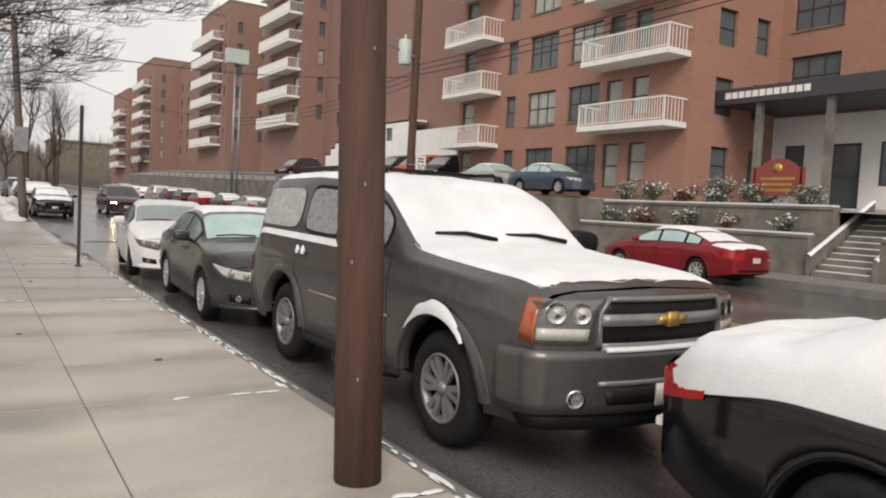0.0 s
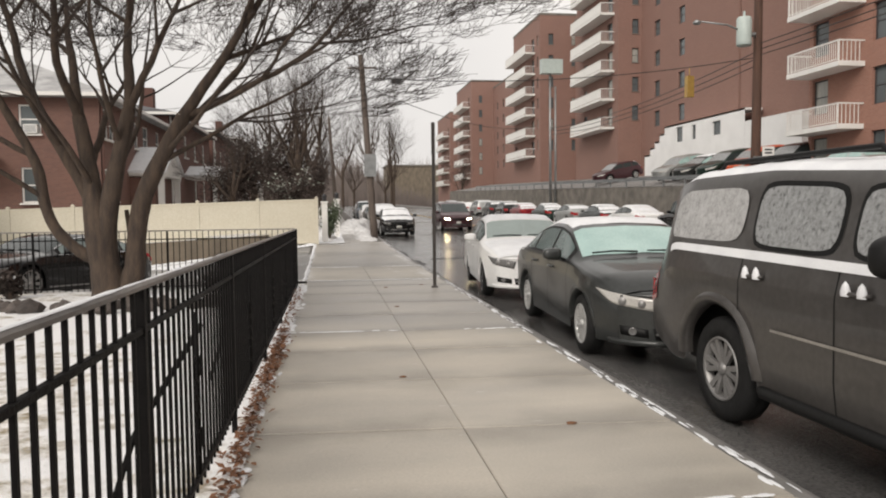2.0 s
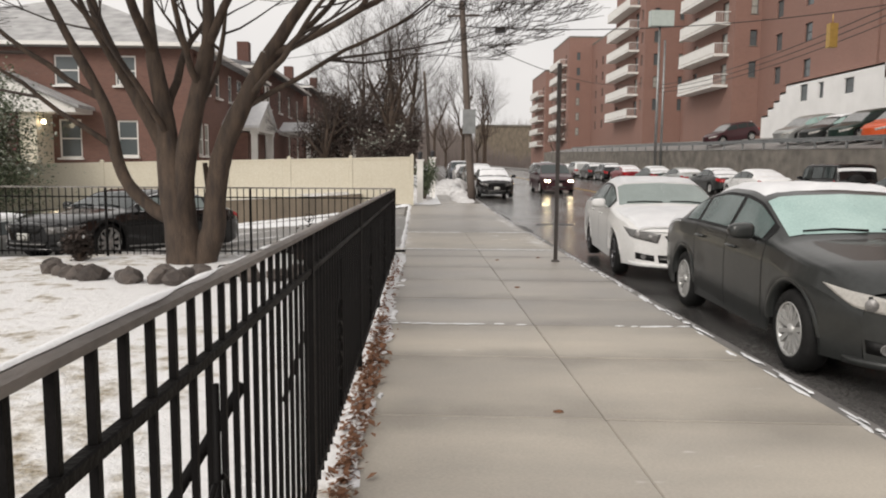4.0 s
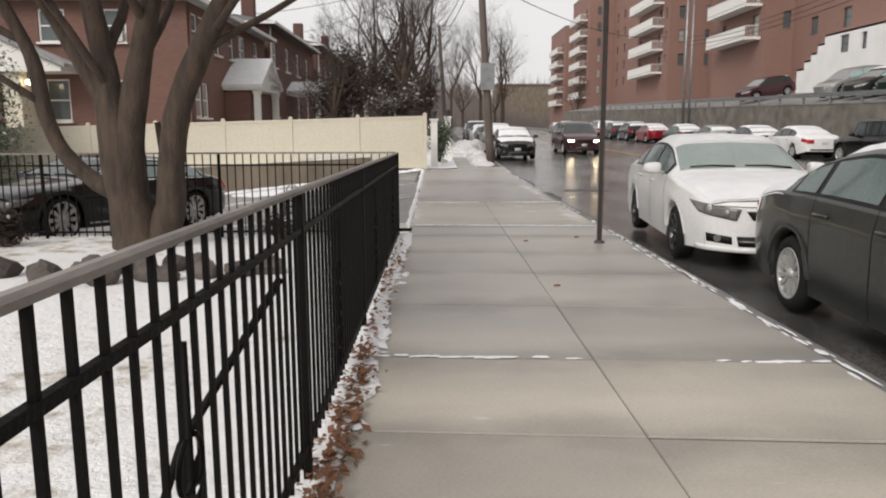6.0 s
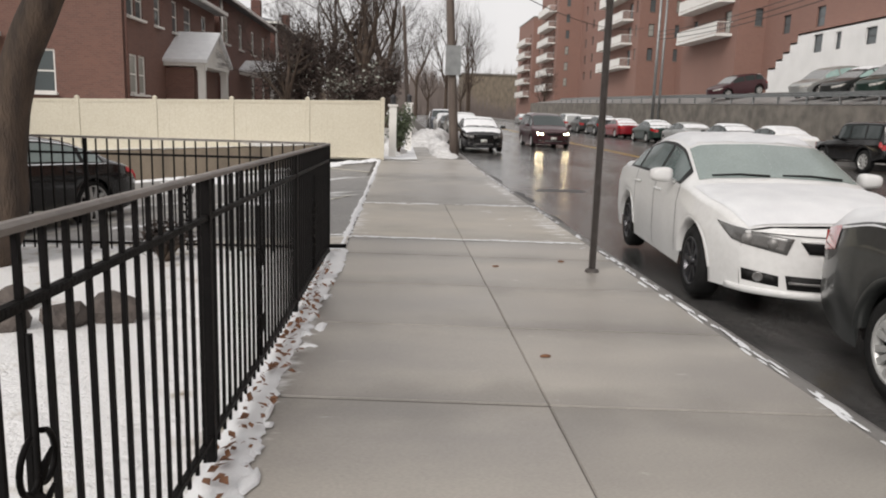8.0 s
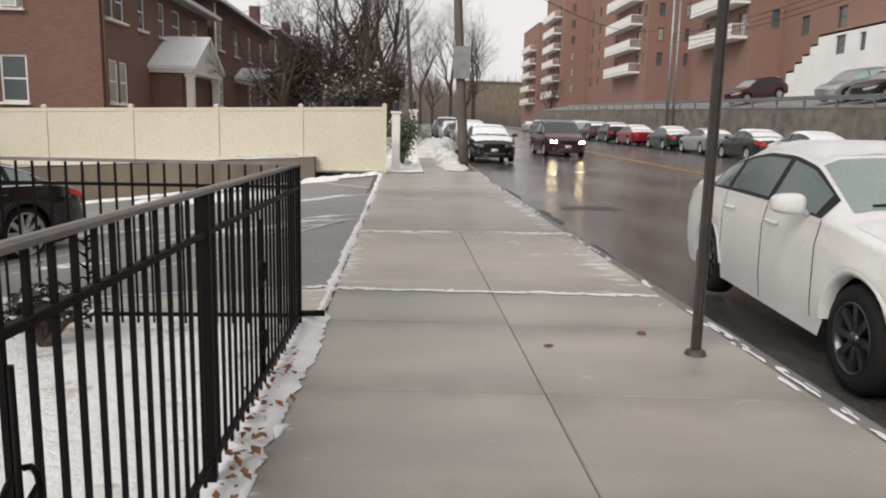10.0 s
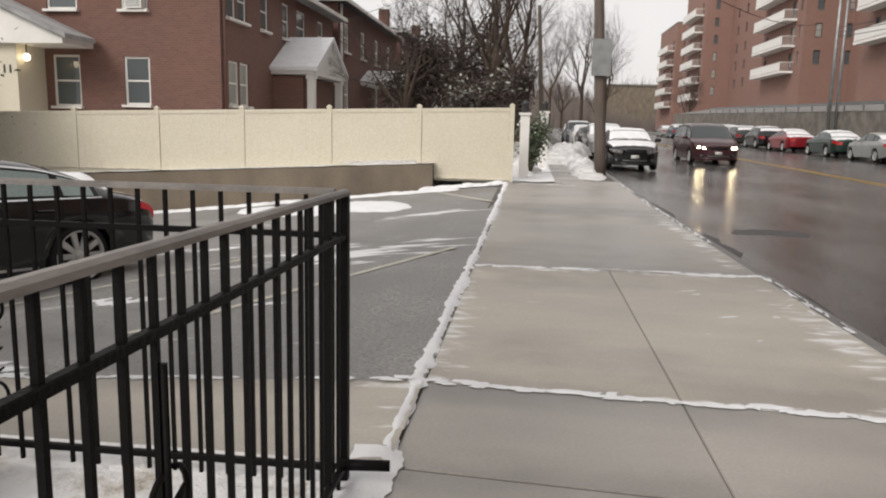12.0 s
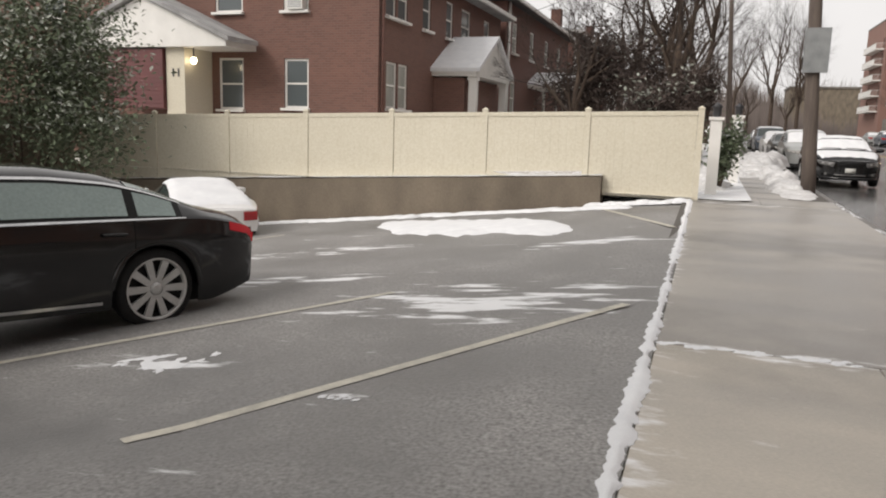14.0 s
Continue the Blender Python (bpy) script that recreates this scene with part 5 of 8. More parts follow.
fl = thing("floodlight_mast", "tall grey steel mast with a box floodlight", "lamp post", at=pose(20.3, 69.0, 0.2))
b = bmesh.new()
tube(b, [(0, 0, 0), (0, 0, 13.8)], [0.14, 0.09], 10)
tube(b, [(0.6, 0.3, 0), (0.6, 0.3, 12.5)], [0.12, 0.08], 10)
part("mast", b, M["steel"], fl)
b = bmesh.new()
box(b, -0.9, 1.1, -0.4, 0.4, 13.6, 14.9)
part("lamp_housing", b, M["transformer"], fl)

# guard rail on the retaining wall
gr = thing("guard_rail", "galvanised guard rail on posts above the retaining wall", "guard rail")
rail_b = bmesh.new()
ys = lin(33, 110, 26)
prof = [(-0.03, 0.42), (0.03, 0.48), (-0.02, 0.53), (0.03, 0.58), (-0.03, 0.66)]
rows = [[rail_b.verts.new((WALL_X + 0.55 + p, y, wall_top(y) + 0.02 + q)) for p, q in prof] for y in ys]
for r0, r1 in zip(rows, rows[1:]):
    for k in range(4):
        rail_b.faces.new((r0[k], r0[k + 1], r1[k + 1], r1[k]))
part("rail", rail_b, M["steel"], gr)
for y in ys:
    b = bmesh.new()
    box(b, WALL_X + 0.6, WALL_X + 0.7, y - 0.06, y + 0.06, wall_top(y) - 0.1, wall_top(y) + 0.66)
    part("post", b, M["steel"], gr)


# ---- cables ----
def cable(p0, p1, sag, r=0.018, label="black overhead cable sagging across the street"):
    b = bmesh.new()
    p0, p1 = Vector(p0), Vector(p1)
    tube(b, [p0.lerp(p1, t) - Vector((0, 0, 4 * sag * t * (1 - t))) for t in lin(0, 1, 24)], r, 5)
    return tagged(part("overhead_cable", b, M["cable"]), label, "cable", "overhead cables")


for i in range(3):
    cable((18.35, 32.4, 8.0 + 0.25 * i), (18.2, -8, 9.0 + 0.3 * i), 0.5, 0.022)
    cable((18.35, 32.4, 7.6 + 0.3 * i), (20.3, 69.0, 8.2 + 0.3 * i), 0.6, 0.022)
cable((1.2, 35.6, 7.3), (18.2, 32.4, 7.9), 0.5)
cable((1.2, 35.6, 7.0), (19, 69, 9.0), 0.9)
cable((1.2, 35.6, 7.7), (-10.5, 40.0, 6.3), 0.5, 0.012)
cable((1.2, 35.6, 7.8), (-10.5, 53.0, 6.9), 0.5, 0.012)
cable((1.2, 35.6, 7.9), (-0.2, 55.0, 7.6), 0.3)
cable((1.2, 35.6, 7.5), (0.0, 55.0, 7.2), 0.3)
cable((1.2, 35.6, 8.0), (1.2, 3.9, 10.5), 0.9)
tl = thing("cable_box", "small dark splice box hanging on a cable", "cable box", at=pose(2.75, 35.5, 7.15))
b = bmesh.new()
box(b, -0.22, 0.22, -0.09, 0.09, -0.12, 0.12)
part("body", b, M["dark_trim"], tl)
ts = thing("traffic_signal", "amber-lit traffic signal hanging over the street", "traffic light", at=pose(17.0, 36.0, 7.2))
b = bmesh.new()
box(b, -0.17, 0.17, -0.15, 0.15, -0.5, 0.5)
tube(b, [(0, 0, 0.5), (0, 0, 0.9)], 0.02)
part("housing", b, M["gold"], ts)
b = bmesh.new()
lathe(b, [(0.001, -0.17), (0.11, -0.16), (0.12, -0.14)], "z", 12, pose(0, 0, 0, -90, 0, 0) @ Matrix.Translation((0, 0, 0.32)) @ Matrix.Identity(4))
part("lens", b, M["signal"], ts)


# ---- vehicles ----
class Shape:
    """A car body as one surface: s runs from the nose to the tail, v from the sill over the side to the middle of the roof."""

    def __init__(self, L, W, H, axle, base, r, top, belt, sill=0.22, roofk=0.74, nose=0.2, tail=0.14, gap=0.06, cut=0.2):
        L, axle, self.cut = L - cut, axle - cut, cut
        top, belt = [[(max(0.0, s - cut), z) for s, z in q] for q in (top, belt)]
        self.L, self.W, self.H, self.axle, self.base, self.r = L, W, H, axle, base, r
        self.tp, self.bp, self.sill, self.roofk, self.nose, self.tail, self.gap = top, belt, sill, roofk, nose, tail, gap

    def smooth(self, s, pts, d=0.07):
        return sum(interp(clamp(s + k * d / 2, 0, self.L), pts) for k in (-2, -1, 0, 1, 2)) / 5

    def section(self, s):
        w = self.W / 2 * (1 - self.nose * clamp((0.75 - s) / 0.75) ** 2 - self.tail * clamp((s - self.L + 0.6) / 0.6) ** 2)
        t, be = self.smooth(s, self.tp), self.smooth(s, self.bp, 0.1)
        be = min(be, t - 0.03)
        zb = self.sill + 0.02 * clamp((0.5 - s) / 0.5) + 0.12 * clamp((s - self.L + 0.5) / 0.5)
        flare = 0.0
        for ax in (self.axle, self.axle + self.base):
            R = self.r + self.gap
            if abs(s - ax) < R:
                zb = max(zb, self.r + math.sqrt(R * R - (s - ax) ** 2))
            flare = max(flare, 0.018 * clamp(1 - abs(s - ax) / (R * 1.25)))
        k = clamp((t - be - 0.03) / (self.H - 1.0))
        rw = (1 - k) * 0.86 * w + k * self.roofk * self.W / 2
        m1 = max(zb + 0.03, self.sill + 0.22)
        m2 = max(m1 + 0.03, be - 0.16)
        be = max(be, m2 + 0.01)
        return [(w * 0.965 + flare, zb), (w * 0.995 + flare, m1), (w + flare * 0.5, m2), (w * 0.965, be), (rw, max(be + 0.012, t - 0.03 - 0.05 * k)), (rw * 0.8, max(be + 0.016, t - 0.012)), (0, max(be + 0.02, t + 0.008))]

    def at(self, s, v, side=1):
        q = self.section(s)
        i = min(5, int(v))
        f = v - i
        if i == 2:
            f = f * f * (3 - 2 * f)
        a, b = q[i], q[i + 1]
        return Vector((side * (a[0] + (b[0] - a[0]) * f), s, a[1] + (b[1] - a[1]) * f))

    def off(self, s, v, side, d):
        p = self.at(s, v, side)
        if d == 0:
            return p
        e = 0.03
        ds = self.at(min(self.L, s + e), v, side) - self.at(max(0, s - e), v, side)
        dv = self.at(s, min(6, v + 0.08), side) - self.at(s, max(0, v - 0.08), side)
        n = ds.cross(dv) * -side
        if n.length < 1e-9:
            return p
        n.normalize()
        if n.z < -0.2 or n.x * side < -0.2:
            n = -n
        return p + n * d

    def bulge(self, x, end):
        w = self.section(0 if end < 0 else self.L)[1][0]
        return end * ((0.2 if self.sill > 0.3 else 0.3) if end < 0 else 0.12) * (1 - clamp(abs(x) / w) ** 2.5)

    def body(self):
        bm = bmesh.new()
        ss = set(lin(0, self.L, 70))
        for ax in (self.axle, self.axle + self.base):
            for k in range(-10, 11):
                ss.add(ax + (self.r + self.gap) * math.sin(k * math.pi / 20))
        ss = sorted(ss)
        vs = [0, 0.5, 1, 1.5, 2, 2.25, 2.5, 2.75, 3, 3.33, 3.67, 4, 4.5, 5, 5.5, 6]
        for side in (1, -1):
            grid(bm, vs, ss, lambda v, s: self.at(s, v, side))
        bmesh.ops.remove_doubles(bm, verts=bm.verts, dist=0.0008)
        for end in (-1, 1):
            s = 0 if end < 0 else self.L
            q = self.section(s)
            for side in (1, -1):
                rows = [[Vector((side * a * u, s + self.bulge(a * u, end), z)) for u in lin(0, 1, 15)] for a, z in ((q[0][0], q[0][1]), (q[1][0], q[1][1]), (q[2][0], q[2][1]), (q[3][0], q[3][1]), (q[4][0], q[4][1]))]
                rows.append([Vector((side * q[5][0] * u, s + self.bulge(q[5][0] * u, end) * 0.5, q[5][1] + (q[6][1] - q[5][1]) * (1 - u))) for u in lin(0, 1, 15)])
                vv = [[bm.verts.new(p) for p in r] for r in rows]
                for r0, r1 in zip(vv, vv[1:]):
                    for k in range(14):
                        bm.faces.new((r0[k], r0[k + 1], r1[k + 1], r1[k])).smooth = True
        bmesh.ops.remove_doubles(bm, verts=bm.verts, dist=0.002)
        return bm

    def patch(self, bm, s0, s1, v0, v1, d, side=1, ns=10, nv=5, rag=0.0, seed=0, thick=0.0):
        """A piece of the surface, lifted by d; rag wavers its edges, thick makes it lumpy."""
        def P(v, s):
            if rag:
                e = min(1, 4 * min((s - s0) / (s1 - s0), (s1 - s) / (s1 - s0)) if s1 > s0 else 1)
                s = s + rag * nz(v * 3, s * 3, seed) * (1 - e)
            e = clamp(6 * min((s - s0), (s1 - s))) * clamp(3 * (v - v0) + 0.05) if thick else 1
            p = self.off(clamp(s, 0.01, self.L - 0.01), v, side, 0.002 + (d - 0.002) * e)
            if thick:
                p += Vector((0, 0, thick * e * (0.7 + 0.6 * nz(p.x, p.y, seed, 4))))
            return p
        return grid(bm, lin(v0, v1, nv), lin(s0, s1, ns), P)

    def pane(self, s0, s1, v0, v1, d, side):
        """A window with rounded corners lying on the side."""
        sm, sh_, vm, vh = (s0 + s1) / 2, (s1 - s0) / 2, (v0 + v1) / 2, (v1 - v0) / 2
        return grid(bmesh.new(), lin(-1, 1, 9), lin(-1, 1, 15), lambda b, a: self.off(sm + sh_ * a * (1 - 0.11 * b ** 4), vm + vh * b * (1 - 0.13 * a ** 6), side, d))

    def face(self, bm, x0, x1, z0, z1, d, end=-1, n=10):
        """A piece on the nose (end=-1) or tail (end=1)."""
        s = 0 if end < 0 else self.L
        g = [[bm.verts.new((x, s + self.bulge(x, end) + end * d, z)) for x in lin(x0, x1, n)] for z in (z0, z1)]
        h = [[bm.verts.new((x, s + self.bulge(x, end) - end * 0.015, z)) for x in lin(x0, x1, n)] for z in (z0, z1)]
        for k in range(n - 1):
            bm.faces.new((g[0][k], g[0][k + 1], g[1][k + 1], g[1][k]))
            bm.faces.new((g[0][k], g[0][k + 1], h[0][k + 1], h[0][k]))
            bm.faces.new((g[1][k], g[1][k + 1], h[1][k + 1], h[1][k]))
        for k in (0, n - 1):
            bm.faces.new((g[0][k], g[1][k], h[1][k], h[0][k]))
        return bm


    def width_at(self, s, z):
        q = self.section(s)
        for a, b in zip(q[:4], q[1:5]):
            if z <= b[1]:
                return a[0] + (b[0] - a[0]) * clamp((z - a[1]) / max(1e-4, b[1] - a[1]))
        return q[4][0]

    def wrap(self, u, z, d=0.0):
        """The nose as one wrapped surface: u runs -1 to 1 across the face and on round the corner, 1.0 to 2.0, for the first 0.7 m of the side."""
        def P(u, z):
            sd, k = (1 if u >= 0 else -1), abs(u)
            if k <= 1:
                x = sd * k * self.width_at(0, z)
                return Vector((x, self.bulge(x, -1) if k < 1 else 0.0, z))
            s = (k - 1) * 0.7
            return Vector((sd * self.width_at(s, z), s, z))
        p = P(u, z)
        if d == 0:
            return p
        du, dz = P(u + 0.03, z) - P(u - 0.03, z), P(u, z + 0.02) - P(u, z - 0.02)
        n = dz.cross(du).normalized()
        if n.y > 0.3 or n.x * (1 if u >= 0 else -1) < -0.3:
            n = -n
        return p + n * d

    def nose_patch(self, bm, corners, d, nu=8, nv=4, back=0.03, arch=0.0):
        """A plate on the nose between four (u, z) corners: inner low, outer low, outer high, inner high; its rim runs back into the body."""
        (a, b, c, e) = corners
        def Q(f, g, dd):
            u = (a[0] + (b[0] - a[0]) * f) * (1 - g) + (e[0] + (c[0] - e[0]) * f) * g
            z = (a[1] + (b[1] - a[1]) * f) * (1 - g) + (e[1] + (c[1] - e[1]) * f) * g
            return self.wrap(u, z + arch * math.sin(f * math.pi) * (2 * g - 1), dd)
        rows = [[bm.verts.new(Q(f, g, d)) for f in lin(0, 1, nu)] for g in lin(0, 1, nv)]
        for r0, r1 in zip(rows, rows[1:]):
            for k in range(nu - 1):
                bm.faces.new((r0[k], r0[k + 1], r1[k + 1], r1[k])).smooth = True
        edge = [(f, 0.0) for f in lin(0, 1, nu)] + [(1.0, g) for g in lin(0, 1, nv)[1:]] + [(f, 1.0) for f in lin(1, 0, nu)[1:]] + [(0.0, g) for g in lin(1, 0, nv)[1:-1]]
        o = [bm.verts.new(Q(f, g, d)) for f, g in edge]
        i = [bm.verts.new(Q(f, g, d - back)) for f, g in edge]
        for k in range(len(edge)):
            j = (k + 1) % len(edge)
            bm.faces.new((o[k], o[j], i[j], i[k]))
        bmesh.ops.remove_doubles(bm, verts=bm.verts, dist=0.0004)
        return bm

    def arch_lip(self, ax, side, out=0.022, wide=0.055):
        """The rolled lip round a wheel opening."""
        bm = bmesh.new()
        R = self.r + self.gap
        rows = []
        for k in range(25):
            a = math.pi * (0.02 + 0.96 * k / 24)
            row = []
            for rr, d in ((R - 0.012, -0.07), (R - 0.012, out), (R + wide * 0.5, out + 0.004), (R + wide, -0.004)):
                s, z = ax + rr * math.cos(a), self.r + rr * math.sin(a)
                row.append(bm.verts.new((side * (self.width_at(clamp(ax + (R + 0.03) * math.cos(a), 0.02, self.L - 0.02), max(z, self.sill + 0.05)) + d), s, max(z, self.sill - 0.01))))
            rows.append(row)
        for r0, r1 in zip(rows, rows[1:]):
            for k in range(3):
                bm.faces.new((r0[k], r0[k + 1], r1[k + 1], r1[k])).smooth = True
        return bm


def wheel_meshes(r, wd, spokes, rim_mat, style):
    b = bmesh.new()
    lathe(b, [(r * (0.62 if style != "big" else 0.76), -wd / 2 + 0.01), (r * 0.79, -wd / 2), (r * 0.93, -wd / 2 + 0.01), (r, -wd / 2 + 0.045), (r * 1.0, -0.02), (r * 0.99, 0), (r * 1.0, 0.02), (r, wd / 2 - 0.045), (r * 0.93, wd / 2 - 0.01), (r * 0.79, wd / 2), (r * (0.62 if style != "big" else 0.76), wd / 2 - 0.01), (r * 0.6, 0)], "x", 36)
    tyre = mesh_of("tyre", b, M["rubber"])
    b = bmesh.new()
    R = r * (0.78 if style == "big" else 0.60 if style == "suv" else 0.66)
    lathe(b, [(R * 1.03, wd / 2 - 0.012), (R * 1.0, wd / 2 + 0.002), (R * 0.93, wd / 2 - 0.012), (R * 0.9, wd / 2 - 0.07)], "x", 36)
    for k in range(spokes):
        a = k * math.tau / spokes
        for da, wdk in (((0, 0.11),) if spokes >= 8 else ((-0.14, 0.09), (0.14, 0.09))):
            c, s = math.cos(a + da), math.sin(a + da)
            t = Vector((0, -s, c)) * R * wdk
            e0, e1 = Vector((wd / 2 - 0.03, c * R * 0.12, s * R * 0.12)), Vector((wd / 2 - 0.012, math.cos(a + da * 1.4) * R * 0.95, math.sin(a + da * 1.4) * R * 0.95))
            v = [b.verts.new(e0 - t * 0.8), b.verts.new(e0 + t * 0.8), b.verts.new(e1 + t * 1.1), b.verts.new(e1 - t * 1.1)]
            w = [b.verts.new(p.co - Vector((0.03, 0, 0))) for p in v]
            b.faces.new(v)
            for q in range(4):
                b.faces.new((v[q], w[q], w[(q + 1) % 4], v[(q + 1) % 4]))
    lathe(b, [(R * 0.22, wd / 2 - 0.04), (R * 0.2, wd / 2 - 0.012), (R * 0.1, wd / 2 - 0.002), (0.001, wd / 2 - 0.001)], "x", 18)
    rim = mesh_of("rim", b, rim_mat)
    b = bmesh.new()
    lathe(b, [(0.001, wd / 2 - 0.085), (R * 0.92, wd / 2 - 0.085)], "x", 24)
    disc = mesh_of("brake_disc", b, M["black_plastic"])
    return tyre, rim, disc


def wheels(car, sh, spokes, rim_mat, style=""):
    wd = 0.235 if sh.r > 0.36 else 0.215
    tyre, rim, disc = wheel_meshes(sh.r, wd, spokes, rim_mat, style)
    for ax in (sh.axle, sh.axle + sh.base):
        for side in (1, -1):
            at = Matrix.Translation((side * (sh.W / 2 - wd / 2 - (0.04 if sh is SUV else 0.015)), ax, sh.r)) @ (Matrix.Identity(4) if side > 0 else pose(0, 0, 0, 0, 0, 180))
            w = share("wheel", tyre, car, at)
            share("rim", rim, w, Matrix.Identity(4))
            share("brake_disc", disc, w, Matrix.Identity(4))


SUV = Shape(5.13, 2.0, 1.93, 0.97, 2.946, 0.395, [(0, 1.165), (0.05, 1.21), (0.3, 1.26), (1.2, 1.325), (1.5, 1.36), (2.05, 1.78), (2.35, 1.87), (3.5, 1.93), (4.6, 1.91), (4.88, 1.84), (5.06, 1.24), (5.13, 1.0)], [(0, 1.10), (0.4, 1.17), (1.5, 1.23), (4.7, 1.27), (5.13, 0.98)], sill=0.36, roofk=0.80, nose=0.09, tail=0.07, gap=0.12, cut=0.06)
SEDAN = Shape(4.81, 1.82, 1.47, 0.96, 2.776, 0.33, [(0, 0.74), (0.06, 0.82), (0.5, 0.94), (1.2, 1.03), (1.3, 1.045), (2.0, 1.39), (2.4, 1.46), (2.9, 1.47), (3.3, 1.41), (3.6, 1.33), (4.15, 1.09), (4.6, 1.06), (4.75, 1.02), (4.81, 0.9)], [(0, 0.72), (0.5, 0.86), (1.3, 0.97), (4.1, 1.02), (4.81, 0.88)])
LUX = Shape(5.14, 1.95, 1.44, 0.95, 3.12, 0.37, [(0, 0.70), (0.06, 0.78), (0.6, 0.9), (1.35, 1.0), (1.5, 1.02), (2.2, 1.35), (2.6, 1.43), (3.2, 1.435), (3.7, 1.39), (4.05, 1.30), (4.6, 1.10), (4.95, 1.05), (5.08, 0.98), (5.14, 0.85)], [(0, 0.68), (0.6, 0.82), (1.4, 0.95), (4.6, 1.02), (5.14, 0.9)], gap=0.045)
VAN = Shape(5.0, 1.95, 1.75, 0.95, 3.0, 0.34, [(0, 0.78), (0.06, 0.86), (0.5, 0.98), (1.0, 1.08), (1.9, 1.62), (2.3, 1.73), (3.5, 1.75), (4.6, 1.70), (4.85, 1.55), (4.95, 1.1), (5.0, 0.9)], [(0, 0.76), (0.6, 0.92), (1.1, 1.02), (4.8, 1.08), (5.0, 0.88)], roofk=0.78, tail=0.07)
HATCH = Shape(4.35, 1.85, 1.62, 0.9, 2.65, 0.35, [(0, 0.78), (0.06, 0.86), (0.5, 0.97), (1.1, 1.06), (1.8, 1.5), (2.2, 1.6), (3.2, 1.61), (3.9, 1.52), (4.2, 1.15), (4.3, 1.05), (4.35, 0.9)], [(0, 0.76), (0.6, 0.9), (1.2, 1.02), (4.1, 1.08), (4.35, 0.88)], roofk=0.77, tail=0.08)
COUPE = Shape(4.3, 1.86, 1.28, 0.95, 2.5, 0.33, [(0, 0.62), (0.06, 0.70), (0.6, 0.82), (1.4, 0.92), (1.55, 0.95), (2.2, 1.22), (2.5, 1.27), (2.8, 1.26), (3.3, 1.13), (3.9, 0.94), (4.2, 0.9), (4.3, 0.78)], [(0, 0.6), (0.6, 0.74), (1.5, 0.87), (3.6, 0.9), (4.3, 0.76)])
JEEP = Shape(4.3, 1.87, 1.82, 0.75, 2.6, 0.4, [(0, 1.0), (0.05, 1.06), (0.5, 1.1), (1.3, 1.14), (1.4, 1.2), (1.75, 1.72), (2.0, 1.80), (3.0, 1.82), (4.0, 1.80), (4.2, 1.74), (4.28, 1.2), (4.3, 1.0)], [(0, 0.98), (1.4, 1.1), (4.2, 1.14), (4.3, 0.98)], sill=0.42, roofk=0.85, nose=0.06, tail=0.03, gap=0.1)


